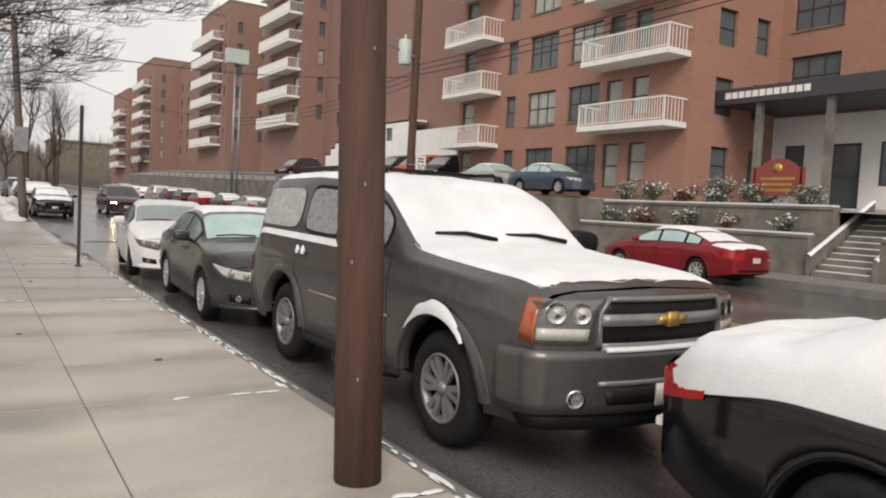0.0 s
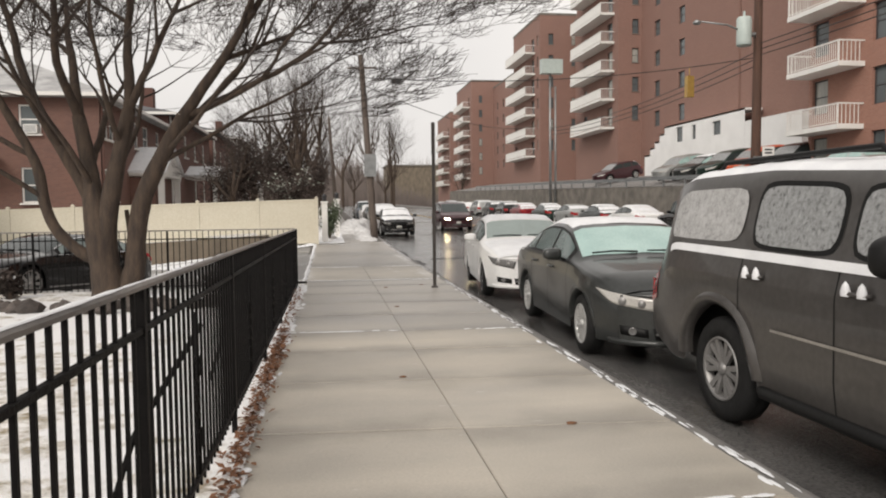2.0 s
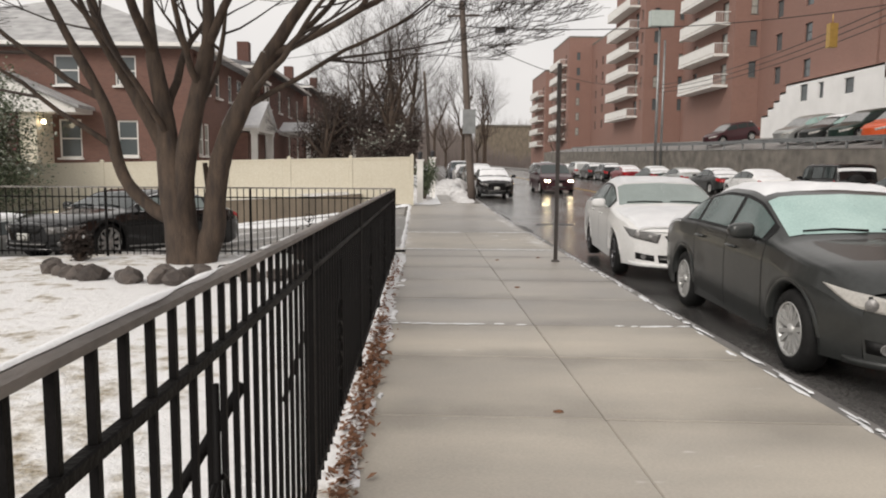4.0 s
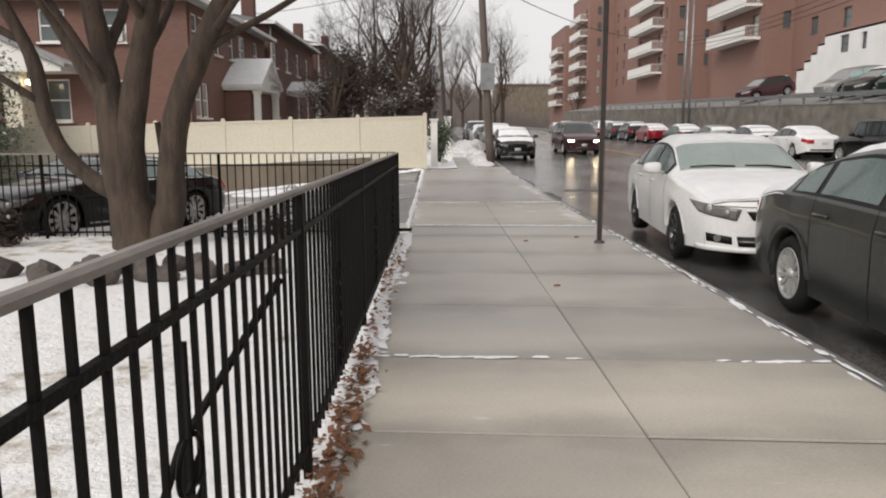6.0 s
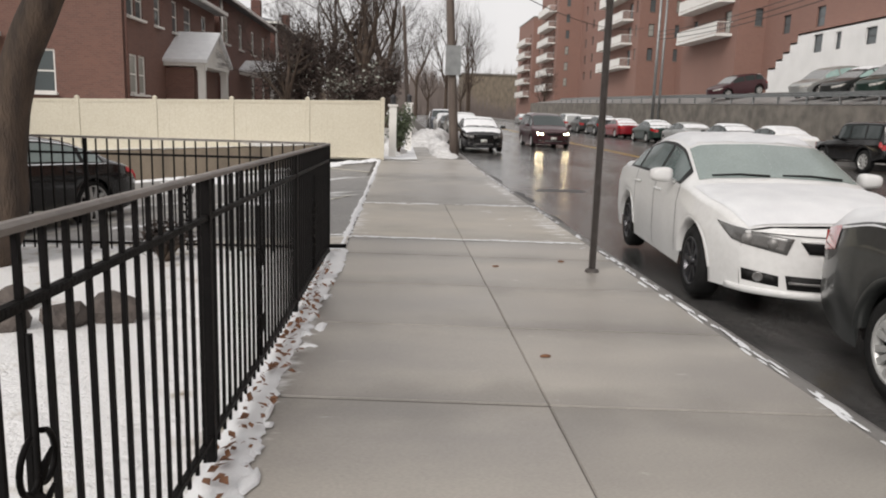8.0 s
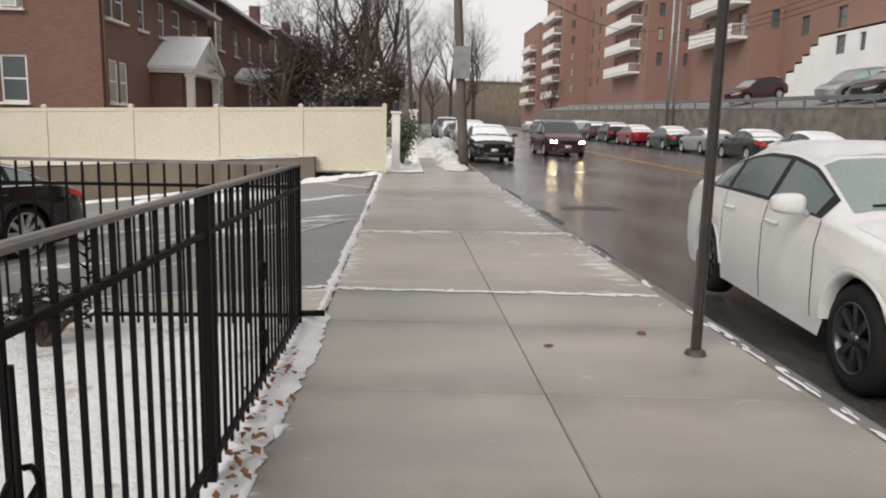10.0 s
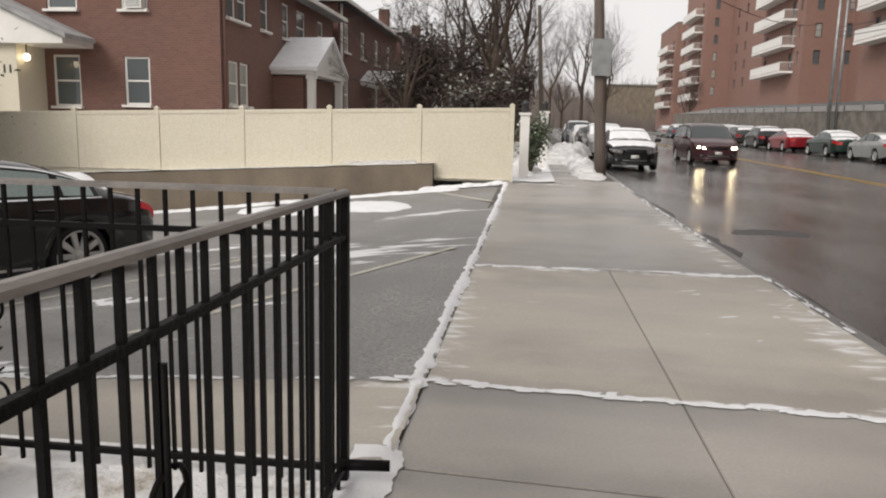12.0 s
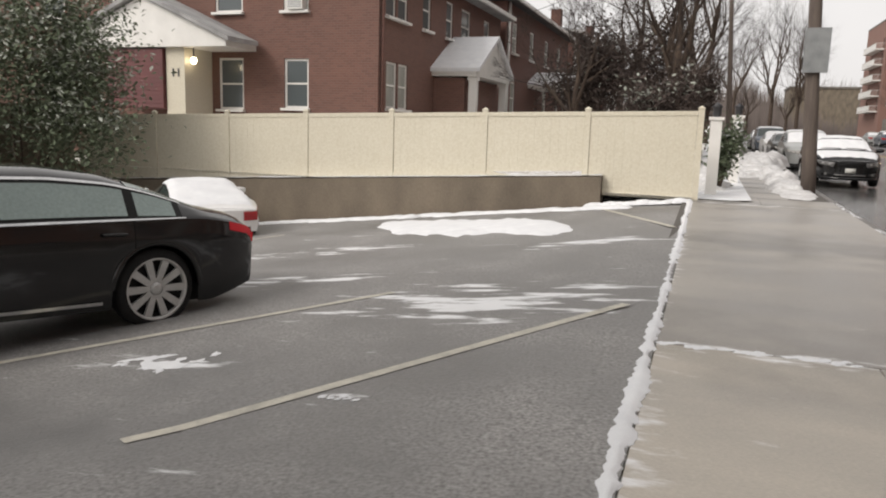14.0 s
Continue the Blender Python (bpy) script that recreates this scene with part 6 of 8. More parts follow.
def car(sh, name, label, at, body, glass=("car_glass", "car_glass", "car_glass"), cab=(1.3, 2.0, 3.4, 4.1), pillars=(2.45,), spokes=5, rim="alloy", style="", snow=(), detail=True, plate="plate", lights="headlight", grille="sedan", group="parked cars", tail="tail", seed=0, category="car", tail_snow=False):
    """One parked car with its panes, lamps, wheels, mirrors, handles and the snow that lies on it."""
    at = at @ Matrix.Translation((0, sh.cut, 0))
    cab, pillars = [q - sh.cut for q in cab], [q - sh.cut for q in pillars]
    snow = [(q[0] - sh.cut, q[1] - sh.cut, *q[2:]) for q in snow]
    c = thing(name, label, category, group, at=at)
    part("body", sh.body(), body, c)
    b = bmesh.new()
    box(b, -sh.W / 2 + 0.26, sh.W / 2 - 0.26, 0.3, sh.L - 0.35, sh.sill - 0.04, sh.sill + 0.45)
    part("underbody", b, M["black_plastic"], c)
    c0, r0, r1, d1 = cab
    for side in (1, -1):
        edges = [c0 + 0.28, *pillars, d1 - 0.3 if sh in (SEDAN, LUX) else d1 - 0.12]
        wide = 0.045
        if detail and sh is not SUV:
            b = sh.patch(bmesh.new(), edges[0] - 0.05, edges[-1] + 0.02, 3.06, 3.96, 0.004, side, 30, 4)
            part("window_surround", b, M["black_plastic"], c)
        for k, (a, z) in enumerate(zip(edges, edges[1:])):
            if sh is SUV:
                if k < 2:
                    part("window_seal", sh.pane(a + 0.045, z - 0.045, 3.12, 3.90, 0.004, side), M["black_plastic"], c)
                part("side_window", sh.pane(a + 0.075, z - 0.075, 3.17, 3.84, 0.008, side), M["snow_glass" if k < 2 else "snow_dust"], c)
            else:
                part("side_window", sh.patch(bmesh.new(), a + wide, z - wide, 3.13, 3.88, 0.008, side, 12, 4), M[glass[1]], c)
        if sh is LUX:
            for v0, v1 in ((2.97, 3.05), (3.95, 4.03)):
                b = sh.patch(bmesh.new(), edges[0] - 0.05, edges[-1] + 0.05, v0, v1, 0.008, side, 24, 2)
                part("chrome_strip", b, M["chrome"], c)
            b = sh.patch(bmesh.new(), sh.axle + 0.5, sh.axle + sh.base - 0.5, 0.25, 0.38, 0.01, side, 10, 2)
            part("chrome_strip", b, M["chrome"], c)
        if detail:
            for a in pillars:
                b = sh.patch(bmesh.new(), a - 0.006, a + 0.006, 0.15, 3.05, 0.002, side, 2, 14)
                part("door_seam", b, M["black_plastic"], c)
            b = sh.patch(bmesh.new(), c0 + 0.2, c0 + 0.212, 0.5, 3.0, 0.002, side, 2, 14)
            part("door_seam", b, M["black_plastic"], c)
            for a in list(pillars)[:2]:
                for dd in (0.18,):
                    p = sh.off(a - dd, 2.35, side, 0.03)
                    b = bmesh.new()
                    tube(b, [p + Vector((-side * 0.025, 0.11, 0)), p + Vector((0, 0.09, 0)), p + Vector((0, -0.09, 0)), p + Vector((-side * 0.025, -0.11, 0))], 0.014, 6)
                    hd = part("door_handle", b, body if style != "snowy" else M["chrome"], c)
                    if sh is SUV:
                        for e in (-0.065, 0.065):
                            b = bmesh.new()
                            lathe(b, [(0.034, -0.035), (0.036, -0.01), (0.022, 0.03), (0.001, 0.05)], "z", 9, Matrix.Translation(p + Vector((side * 0.0, e, 0.02))) @ Matrix.Diagonal((0.6, 1, 1, 1)))
                            part("snow_cap", b, M["snow"], hd, "small heap of snow")
            if sh is SUV:
                b = sh.patch(bmesh.new(), c0 + 0.45, d1 - 0.25, 2.94, 3.10, 0.010, side, 40, 4, rag=0.03, seed=5)
                part("snow_ledge", b, M["snow"], c, "snow lying along the window ledge")
                b = bmesh.new()
                RR = sh.r + sh.gap
                sn = [[b.verts.new((side * (sh.width_at(sh.axle, 0.95) + dx), sh.axle + (RR + rr) * math.cos(q), sh.r + (RR + rr) * math.sin(q))) for rr, dx in ((0.0, 0.036), ((0.05 + 0.012 * nz(q * 5, 1, 2)) * math.sin((q - 0.75) / 1.6 * math.pi), 0.042), ((0.10 + 0.03 * nz(q * 4, 3)) * math.sin((q - 0.75) / 1.6 * math.pi), 0.016))] for q in lin(0.78, 2.32, 20)]
                for n0, n1 in zip(sn, sn[1:]):
                    for k in range(2):
                        b.faces.new((n0[k], n0[k + 1], n1[k + 1], n1[k])).smooth = True
                part("snow_ledge", b, M["snow"], c, "snow lying on the front wheel arch")
            p = sh.off(c0 + 0.42, 3.05, side, 0.0)
            b = bmesh.new()
            hw, hh_, dp = (0.17, 0.115, 0.085) if sh is SUV else (0.115, 0.072, 0.07)
            bmesh.ops.create_icosphere(b, subdivisions=3, radius=1.0)
            for v in b.verts:
                q = [math.copysign(abs(w) ** 0.62, w) for w in v.co]
                v.co = p + Vector((side * (hw * 0.95 + 0.05) + q[0] * hw, -0.02 + q[1] * dp * (1.15 if q[1] < 0 else 0.8), hh_ * 1.05 + q[2] * hh_ * (1 + 0.12 * q[0] * -side)))
            for f in b.faces:
                f.smooth = True
            tube(b, [p, p + Vector((side * 0.09, -0.01, 0.05))], 0.022, 6)
            part("mirror", b, body if style != "suv" else M["black_plastic"], c)
    b = bmesh.new()
    for side in (1, -1):
        sh.patch(b, c0 + 0.06, r0 - 0.02, 4.12, 6, 0.006, side, 12, 6)
    part("windscreen", b, M[glass[0]], c)
    if detail and sh in (SEDAN, LUX):
        for x0, x1 in ((0.60, 0.05), (-0.08, -0.62)):
            p0, p1, p2 = (Vector((x, c0 + ds, sh.smooth(c0 + ds, sh.tp) + 0.022 - 0.03 * abs(x))) for x, ds in ((x0, 0.07), ((x0 + x1) / 2, 0.105), (x1, 0.09)))
            b = bmesh.new()
            tube(b, [p0, p1, p2], [0.013, 0.011, 0.008], 6)
            part("wiper", b, M["black_plastic"], c)
    b = bmesh.new()
    for side in (1, -1):
        sh.patch(b, r1 + 0.12, d1 - 0.06, 4.14, 6, 0.006, side, 10, 6)
    part("rear_window", b, M[glass[2]], c)
    # front lamps, grille, bumper
    zt = sh.section(0)[4][1]
    for side in (1, -1):
        if grille == "suv":
            lens = part("headlight", sh.nose_patch(bmesh.new(), [(side * 0.66, 0.87), (side * 1.0, 0.87), (side * 1.0, 1.13), (side * 0.63, 1.14)], 0.012, 10, 5), M["dark_lens"], c)
            for u, z, rr in ((0.74, 1.055, 0.062), (0.90, 1.055, 0.062)):
                bb = bmesh.new()
                p = sh.wrap(side * u, z, 0.014)
                lathe(bb, [(rr, 0.012), (rr * 0.85, 0.0), (rr * 0.4, 0.008), (0.001, 0.012)], "z", 16, Matrix.Translation(p) @ pose(0, 0, 0, 90, 0, side * 30))
                part("reflector", bb, M["chrome"], lens)
            part("lens_bar", sh.nose_patch(bmesh.new(), [(side * 0.67, 0.895), (side * 0.99, 0.895), (side * 0.99, 0.965), (side * 0.665, 0.965)], 0.018, 8, 2), M["headlight"], lens)
            part("indicator", sh.nose_patch(bmesh.new(), [(side * 1.0, 0.87), (side * 1.15, 0.89), (side * 1.13, 1.125), (side * 1.0, 1.13)], 0.012, 6, 4), M["amber"], c)
            b = bmesh.new()
            lathe(b, [(0.055, -0.02), (0.058, 0.01), (0.045, 0.004), (0.001, 0.01)], "z", 14, Matrix.Translation(sh.wrap(side * 0.76, 0.56, 0.075)) @ pose(0, 0, 0, 90, 0, side * 25))
            part("fog_lamp", b, M["chrome"], c)
        else:
            dark = grille == "sedan" and detail
            cs = [(0.60, zt - 0.175), (1.14, zt - 0.10), (1.42, zt + 0.028), (0.56, zt - 0.045)] if dark else [(0.58, zt - 0.165), (1.12, zt - 0.10), (1.50, zt + 0.035), (0.54, zt - 0.05)]
            if sh is JEEP:
                cs = [(0.62, zt - 0.24), (0.9, zt - 0.24), (0.9, zt - 0.04), (0.62, zt - 0.04)]
            lens = part("headlight", sh.nose_patch(bmesh.new(), [(side * u, z) for u, z in cs], 0.008, 12, 5), M["dark_lens" if dark else "headlight"], c)
            for u, rr in ((0.74, 0.042), (0.96, 0.048)):
                bb = bmesh.new()
                p = sh.wrap(side * u, zt - 0.095 + 0.02 * (u > 0.9), 0.009)
                lathe(bb, [(rr, 0.0), (rr * 0.75, 0.010), (0.001, 0.013)], "z", 14, Matrix.Translation(p) @ pose(0, 0, 0, 90, 0, side * 34 * u))
                part("headlamp_bulb", bb, M["head_on" if lights == "head_on" else "worn_alloy"], lens)
            if detail:
                part("fog_recess", sh.nose_patch(bmesh.new(), [(side * 0.66, 0.315), (side * 0.98, 0.335), (side * 0.98, 0.43), (side * 0.66, 0.40)], 0.004, 6, 3), M["black_plastic"], c)
                b = bmesh.new()
                lathe(b, [(0.042, 0.0), (0.040, 0.012), (0.03, 0.006), (0.001, 0.010)], "z", 14, Matrix.Translation(sh.wrap(side * 0.84, 0.375, 0.008)) @ pose(0, 0, 0, 90, 0, side * 28))
                part("fog_lamp", b, M["dark_lens"], c)
        if detail:
            for ax in (sh.axle, sh.axle + sh.base):
                part("wheel_arch", sh.arch_lip(ax, side, 0.03 if sh is SUV else 0.012, 0.075 if sh is SUV else 0.035), body, c)
        wl_ = sh.section(sh.L)
        b = sh.patch(bmesh.new(), sh.L - 0.32 if sh not in (SUV, VAN, HATCH, JEEP) else sh.L - 0.16, sh.L - 0.005, 2.5 if sh is LUX else 2.0 if sh not in (SUV, VAN) else 1.7, 2.95, 0.006, side, 5, 5)
        sh.face(b, *sorted((side * wl_[2][0] * 0.62, side * wl_[2][0] * 0.99)), wl_[3][1] - (0.11 if sh is LUX else 0.2), wl_[3][1] - 0.02, 0.012, 1)
        part("tail_light", b, M[tail], c)
    if grille == "suv":
        gg = part("grille", sh.nose_patch(bmesh.new(), [(-0.58, 0.87), (0.58, 0.87), (0.61, 1.155), (-0.61, 1.155)], 0.010, 16, 4), M["black_plastic"], c)
        for q, z0, z1, d in ((0.61, 1.13, 1.16, 0.03), (0.6, 0.985, 1.055, 0.035), (0.585, 0.855, 0.882, 0.03)):
            part("grille_bar", sh.nose_patch(bmesh.new(), [(-q, z0), (q, z0), (q, z1), (-q, z1)], d, 16, 2), M["worn_alloy"], gg)
        for s2 in (-1, 1):
            part("grille_bar", sh.nose_patch(bmesh.new(), [(s2 * 0.575, 0.86), (s2 * 0.605, 0.86), (s2 * 0.63, 1.16), (s2 * 0.60, 1.16)], 0.03, 3, 4), M["worn_alloy"], gg)
        bb = sh.nose_patch(bmesh.new(), [(-0.15, 0.995), (0.13, 0.995), (0.15, 1.045), (-0.13, 1.045)], 0.048, 6, 2, 0.02)
        sh.nose_patch(bb, [(-0.055, 0.975), (0.055, 0.975), (0.055, 1.065), (-0.055, 1.065)], 0.05, 4, 2, 0.02)
        part("badge", bb, M["gold"], gg, "gold bar badge")
        bump = part("bumper", sh.nose_patch(bmesh.new(), [(-1.34, 0.47), (1.34, 0.47), (1.34, 0.845), (-1.34, 0.845)], 0.07, 40, 7, 0.09), body, c)
        part("snow_cover", sh.nose_patch(bmesh.new(), [(-0.57, 0.835), (0.57, 0.835), (0.57, 0.86), (-0.57, 0.86)], 0.078, 20, 2, 0.075), M["snow"], bump, "snow lying on the bumper ledge")
        part("bumper_trim", sh.nose_patch(bmesh.new(), [(-0.62, 0.635), (0.62, 0.635), (0.62, 0.665), (-0.62, 0.665)], 0.082, 18, 2), M["worn_alloy"], bump)
        part("lower_grille", sh.nose_patch(bmesh.new(), [(-0.55, 0.52), (0.55, 0.52), (0.58, 0.605), (-0.58, 0.605)], 0.074, 16, 2), M["black_plastic"], bump)
        part("valance", sh.nose_patch(bmesh.new(), [(-1.1, 0.37), (1.1, 0.37), (1.2, 0.475), (-1.2, 0.475)], 0.035, 30, 3, 0.06), M["black_plastic"], c)
        part("number_plate", sh.nose_patch(bmesh.new(), [(-0.17, 0.50), (0.17, 0.50), (0.17, 0.635), (-0.17, 0.635)], 0.088, 3, 2, 0.01), M["plate"], c)
        for side in (1, -1):
            b = bmesh.new()
            tube(b, [(side * (sh.W / 2 - 0.08), 1.55, 0.36), (side * (sh.W / 2 - 0.02), 1.67, 0.36), (side * (sh.W / 2 - 0.02), 3.25, 0.36), (side * (sh.W / 2 - 0.08), 3.35, 0.36)], 0.045, 8)
            part("running_board", b, M["black_plastic"], c)
            b = bmesh.new()
            tube(b, [(side * 0.66, 2.5, 1.9), (side * 0.66, 2.6, 1.975), (side * 0.66, 4.3, 1.975), (side * 0.66, 4.4, 1.9)], 0.02, 6)
            part("roof_rack_rail", b, M["black_plastic"], c)
            b = sh.patch(bmesh.new(), 1.6, 3.15, 1.42, 1.46, 0.010, side, 12, 2)
            part("side_trim", b, M["chrome"], c)
        for s3 in (2.9, 4.2):
            b = bmesh.new()
            tube(b, [(-0.66, s3, 1.975), (0.66, s3, 1.975)], 0.018, 6)
            part("roof_rack_bar", b, M["black_plastic"], c)
        for x0, x1 in ((0.62, 0.02), (-0.12, -0.66)):
            b = bmesh.new()
            tube(b, [(x0, 1.45, 1.40), ((x0 + x1) / 2, 1.50, 1.445), (x1, 1.52, 1.44)], [0.02, 0.016, 0.012], 6)
            part("wiper", b, M["black_plastic"], c)
    elif detail:
        bars = grille == "bars"
        gz0, gz1 = (zt - 0.185, zt - 0.045) if bars else (zt - 0.155, zt - 0.06)
        gg = part("grille", sh.nose_patch(bmesh.new(), [(-0.40, gz0), (0.40, gz0), (0.50, gz1), (-0.50, gz1)], 0.010, 16, 4), M["black_plastic"], c)
        if bars:
            for k in range(5):
                z, q = gz0 + (gz1 - gz0) * k / 4, 0.40 + 0.10 * k / 4
                part("grille_bar", sh.nose_patch(bmesh.new(), [(-q, z - 0.006), (q, z - 0.006), (q, z + 0.007), (-q, z + 0.007)], 0.020, 14, 2, 0.02), M["chrome"], gg)
            for s2 in (-1, 1):
                part("grille_bar", sh.nose_patch(bmesh.new(), [(s2 * 0.39, gz0), (s2 * 0.41, gz0), (s2 * 0.51, gz1), (s2 * 0.49, gz1)], 0.02, 2, 3, 0.02), M["chrome"], gg)
        else:
            part("grille_bar", sh.nose_patch(bmesh.new(), [(-0.50, gz1 - 0.006), (0.50, gz1 - 0.006), (0.50, gz1 + 0.016), (-0.50, gz1 + 0.016)], 0.018, 14, 2, 0.02), body, gg)
        bb = bmesh.new()
        lathe(bb, [(0.045, 0), (0.06, 0.012), (0.075, 0)], "z", 20, Matrix.Translation((0, sh.bulge(0, -1) - 0.028, zt - 0.075)) @ pose(0, 0, 0, 90, 0, 0) @ Matrix.Diagonal((1.2, 0.8, 1, 1)))
        part("badge", bb, M["chrome" if bars else "black_plastic"], gg)
        part("lower_grille", sh.nose_patch(bmesh.new(), [(-0.58, 0.30), (0.58, 0.30), (0.60, 0.41), (-0.60, 0.41)], 0.006, 18, 3), M["black_plastic"], c)
        part("bumper_bar", sh.nose_patch(bmesh.new(), [(-0.57, 0.345), (0.57, 0.345), (0.57, 0.365), (-0.57, 0.365)], 0.016, 16, 2, 0.015), M["worn_alloy"], c)
        part("bumper_lip", sh.nose_patch(bmesh.new(), [(-1.2, 0.235), (1.2, 0.235), (1.2, 0.285), (-1.2, 0.285)], 0.022, 30, 3, 0.04), body, c)
        part("hood_seam", sh.nose_patch(bmesh.new(), [(-0.95, zt - 0.022), (0.95, zt - 0.022), (0.95, zt - 0.014), (-0.95, zt - 0.014)], 0.004, 20, 2, 0.01), M["black_plastic"], c)
        part("number_plate", sh.nose_patch(bmesh.new(), [(-0.18, 0.42), (0.18, 0.42), (0.18, 0.55), (-0.18, 0.55)], 0.028, 3, 2, 0.015), M[plate], c)
        wl_ = sh.section(sh.L)
        part("number_plate", sh.face(bmesh.new(), -0.15, 0.15, 0.62, 0.75, 0.014, 1, n=3), M[plate], c)
        part("rear_bumper_trim", sh.face(bmesh.new(), -wl_[1][0] * 0.8, wl_[1][0] * 0.8, 0.38, 0.44, 0.012, 1), M["chrome" if sh is LUX else "black_plastic"], c)
    wheels(c, sh, spokes, M[rim], style)
    if tail_snow:
        wl_ = sh.section(sh.L)
        part("snow_cover", sh.face(bmesh.new(), -wl_[2][0] * 0.98, wl_[2][0] * 0.98, 0.55, 0.59, 0.05, 1, n=14), M["snow"], c, "snow lying on the bumper")
    if snow:
        for k, (s0, s1, v0, d, th) in enumerate(snow):
            b = bmesh.new()
            for side in (1, -1):
                sh.patch(b, s0, s1, v0, 6, d, side, 26, 9, rag=0.05, seed=seed + k, thick=th)
            part("snow_cover", b, M["snow"], c, "powdery snow lying on the bodywork")
    return c


DARK_GREY = paint("charcoal metallic paint", (0.095, 0.089, 0.085), 0.55, 0.36)
GREY2 = paint("graphite green-grey paint", (0.040, 0.043, 0.042), 0.35)
WHITE_P = paint("white car paint", (0.80, 0.80, 0.79), 0.0, 0.3)
BLACK_P = paint("black car paint", (0.006, 0.006, 0.0065), 0.0, 0.14)
RED_P = paint("dark red car paint", (0.25, 0.012, 0.02), 0.3)
SILVER = paint("silver car paint", (0.42, 0.43, 0.42), 0.6)
BLUE_P = paint("slate blue car paint", (0.07, 0.09, 0.12), 0.4)
ORANGE = paint("orange truck paint", (0.62, 0.10, 0.03), 0.0)
GREEN_P = paint("dark green car paint", (0.02, 0.04, 0.032), 0.3)
BROWN_P = paint("dark maroon paint", (0.06, 0.02, 0.025), 0.3)

R = lambda y: ROAD + rise(y) - 0.02
car(SUV, "suv", "large charcoal SUV with snow on windscreen, bonnet and roof", pose(3.42, 3.58, R(4)), DARK_GREY, ("snow", "snow_glass", "snow"), (1.5, 2.1, 4.6, 4.96), (2.6, 3.6), 6, "worn_alloy", "suv", [(0.13, 1.56, 3.92, 0.006, 0.018), (1.5, 2.12, 4.05, 0.014, 0.012), (2.06, 4.8, 4.1, 0.01, 0.03)], grille="suv", seed=1, category="SUV")
car(SEDAN, "sedan", "graphite sedan with pale teal windscreen and snow on its roof", pose(3.155, 9.19, R(10), 0, 0, -3.3), GREY2, ("teal_glass", "tint_glass", "teal_glass"), (1.3, 2.0, 3.4, 4.1), (2.42, 3.35), 7, "alloy", "", [(2.12, 3.4, 4.3, 0.01, 0.02), (3.95, 4.79, 2.75, 0.008, 0.02)], plate="plate_y", grille="bars", seed=4)
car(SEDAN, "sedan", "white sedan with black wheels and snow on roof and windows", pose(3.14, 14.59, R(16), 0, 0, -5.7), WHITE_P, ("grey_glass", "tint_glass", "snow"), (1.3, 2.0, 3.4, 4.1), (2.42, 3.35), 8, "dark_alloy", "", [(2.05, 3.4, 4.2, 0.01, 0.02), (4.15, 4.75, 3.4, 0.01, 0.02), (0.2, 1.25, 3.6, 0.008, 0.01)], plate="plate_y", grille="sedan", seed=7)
car(SEDAN, "sedan", "black sedan buried under a thick cover of snow", pose(3.58, -1.9, R(0), 0, 0, 0), BLACK_P, ("snow", "snow_glass", "snow"), (1.3, 2.0, 3.4, 4.1), (2.42, 3.35), 8, "alloy", "", [(0.2, 1.3, 3.3, 0.02, 0.04), (1.3, 3.45, 4.05, 0.02, 0.05), (3.4, 4.79, 2.25, 0.02, 0.05)], seed=11, tail_snow=True)
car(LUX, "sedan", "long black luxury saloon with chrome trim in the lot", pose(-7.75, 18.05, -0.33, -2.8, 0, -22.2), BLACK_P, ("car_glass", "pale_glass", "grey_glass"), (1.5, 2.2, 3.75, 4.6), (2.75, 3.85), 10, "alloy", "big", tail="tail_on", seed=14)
car(SEDAN, "sedan", "silver sedan with snow on its boot in the lot", pose(-11.2, 18.9, lot_z(-10.3, 20.0) + 0.02, -2.8, 0, -22.2), SILVER, ("snow_glass", "car_glass", "snow"), (1.3, 2.0, 3.4, 4.1), (2.42, 3.35), 8, "alloy", "", [(0.2, 1.3, 3.6, 0.008, 0.015), (2.05, 3.4, 4.2, 0.01, 0.02)], detail=False, seed=15)
car(SEDAN, "sedan", "black sedan with snowy windscreen parked by the utility pole", pose(3.2, 40.0, R(42)), BLACK_P, ("snow", "car_glass", "snow"), (1.3, 2.0, 3.4, 4.1), (2.42, 3.35), 8, "alloy", "", [(0.3, 1.25, 3.6, 0.01, 0.02), (2.05, 3.4, 4.2, 0.01, 0.02)], seed=17)
car(VAN, "minivan", "dark minivan with lit headlamps on the wet road", pose(7.3, 45.5, R(47)), BROWN_P, ("car_glass", "car_glass", "car_glass"), (1.0, 1.95, 4.6, 4.9), (2.3, 3.4), 8, "alloy", "", (), lights="head_on", group="", seed=18, category="minivan")
car(COUPE, "sports_car", "snow-dusted white sports car nosed to the lot wall", pose(-12.9, 31.0, lot_z(-11.2, 29.7) - 0.02, 0, 0, -131), WHITE_P, ("snow", "car_glass", "snow"), (1.55, 2.2, 2.8, 3.8), (2.6,), 8, "dark_alloy", "", [(2.0, 4.2, 3.9, 0.01, 0.03)], seed=19)
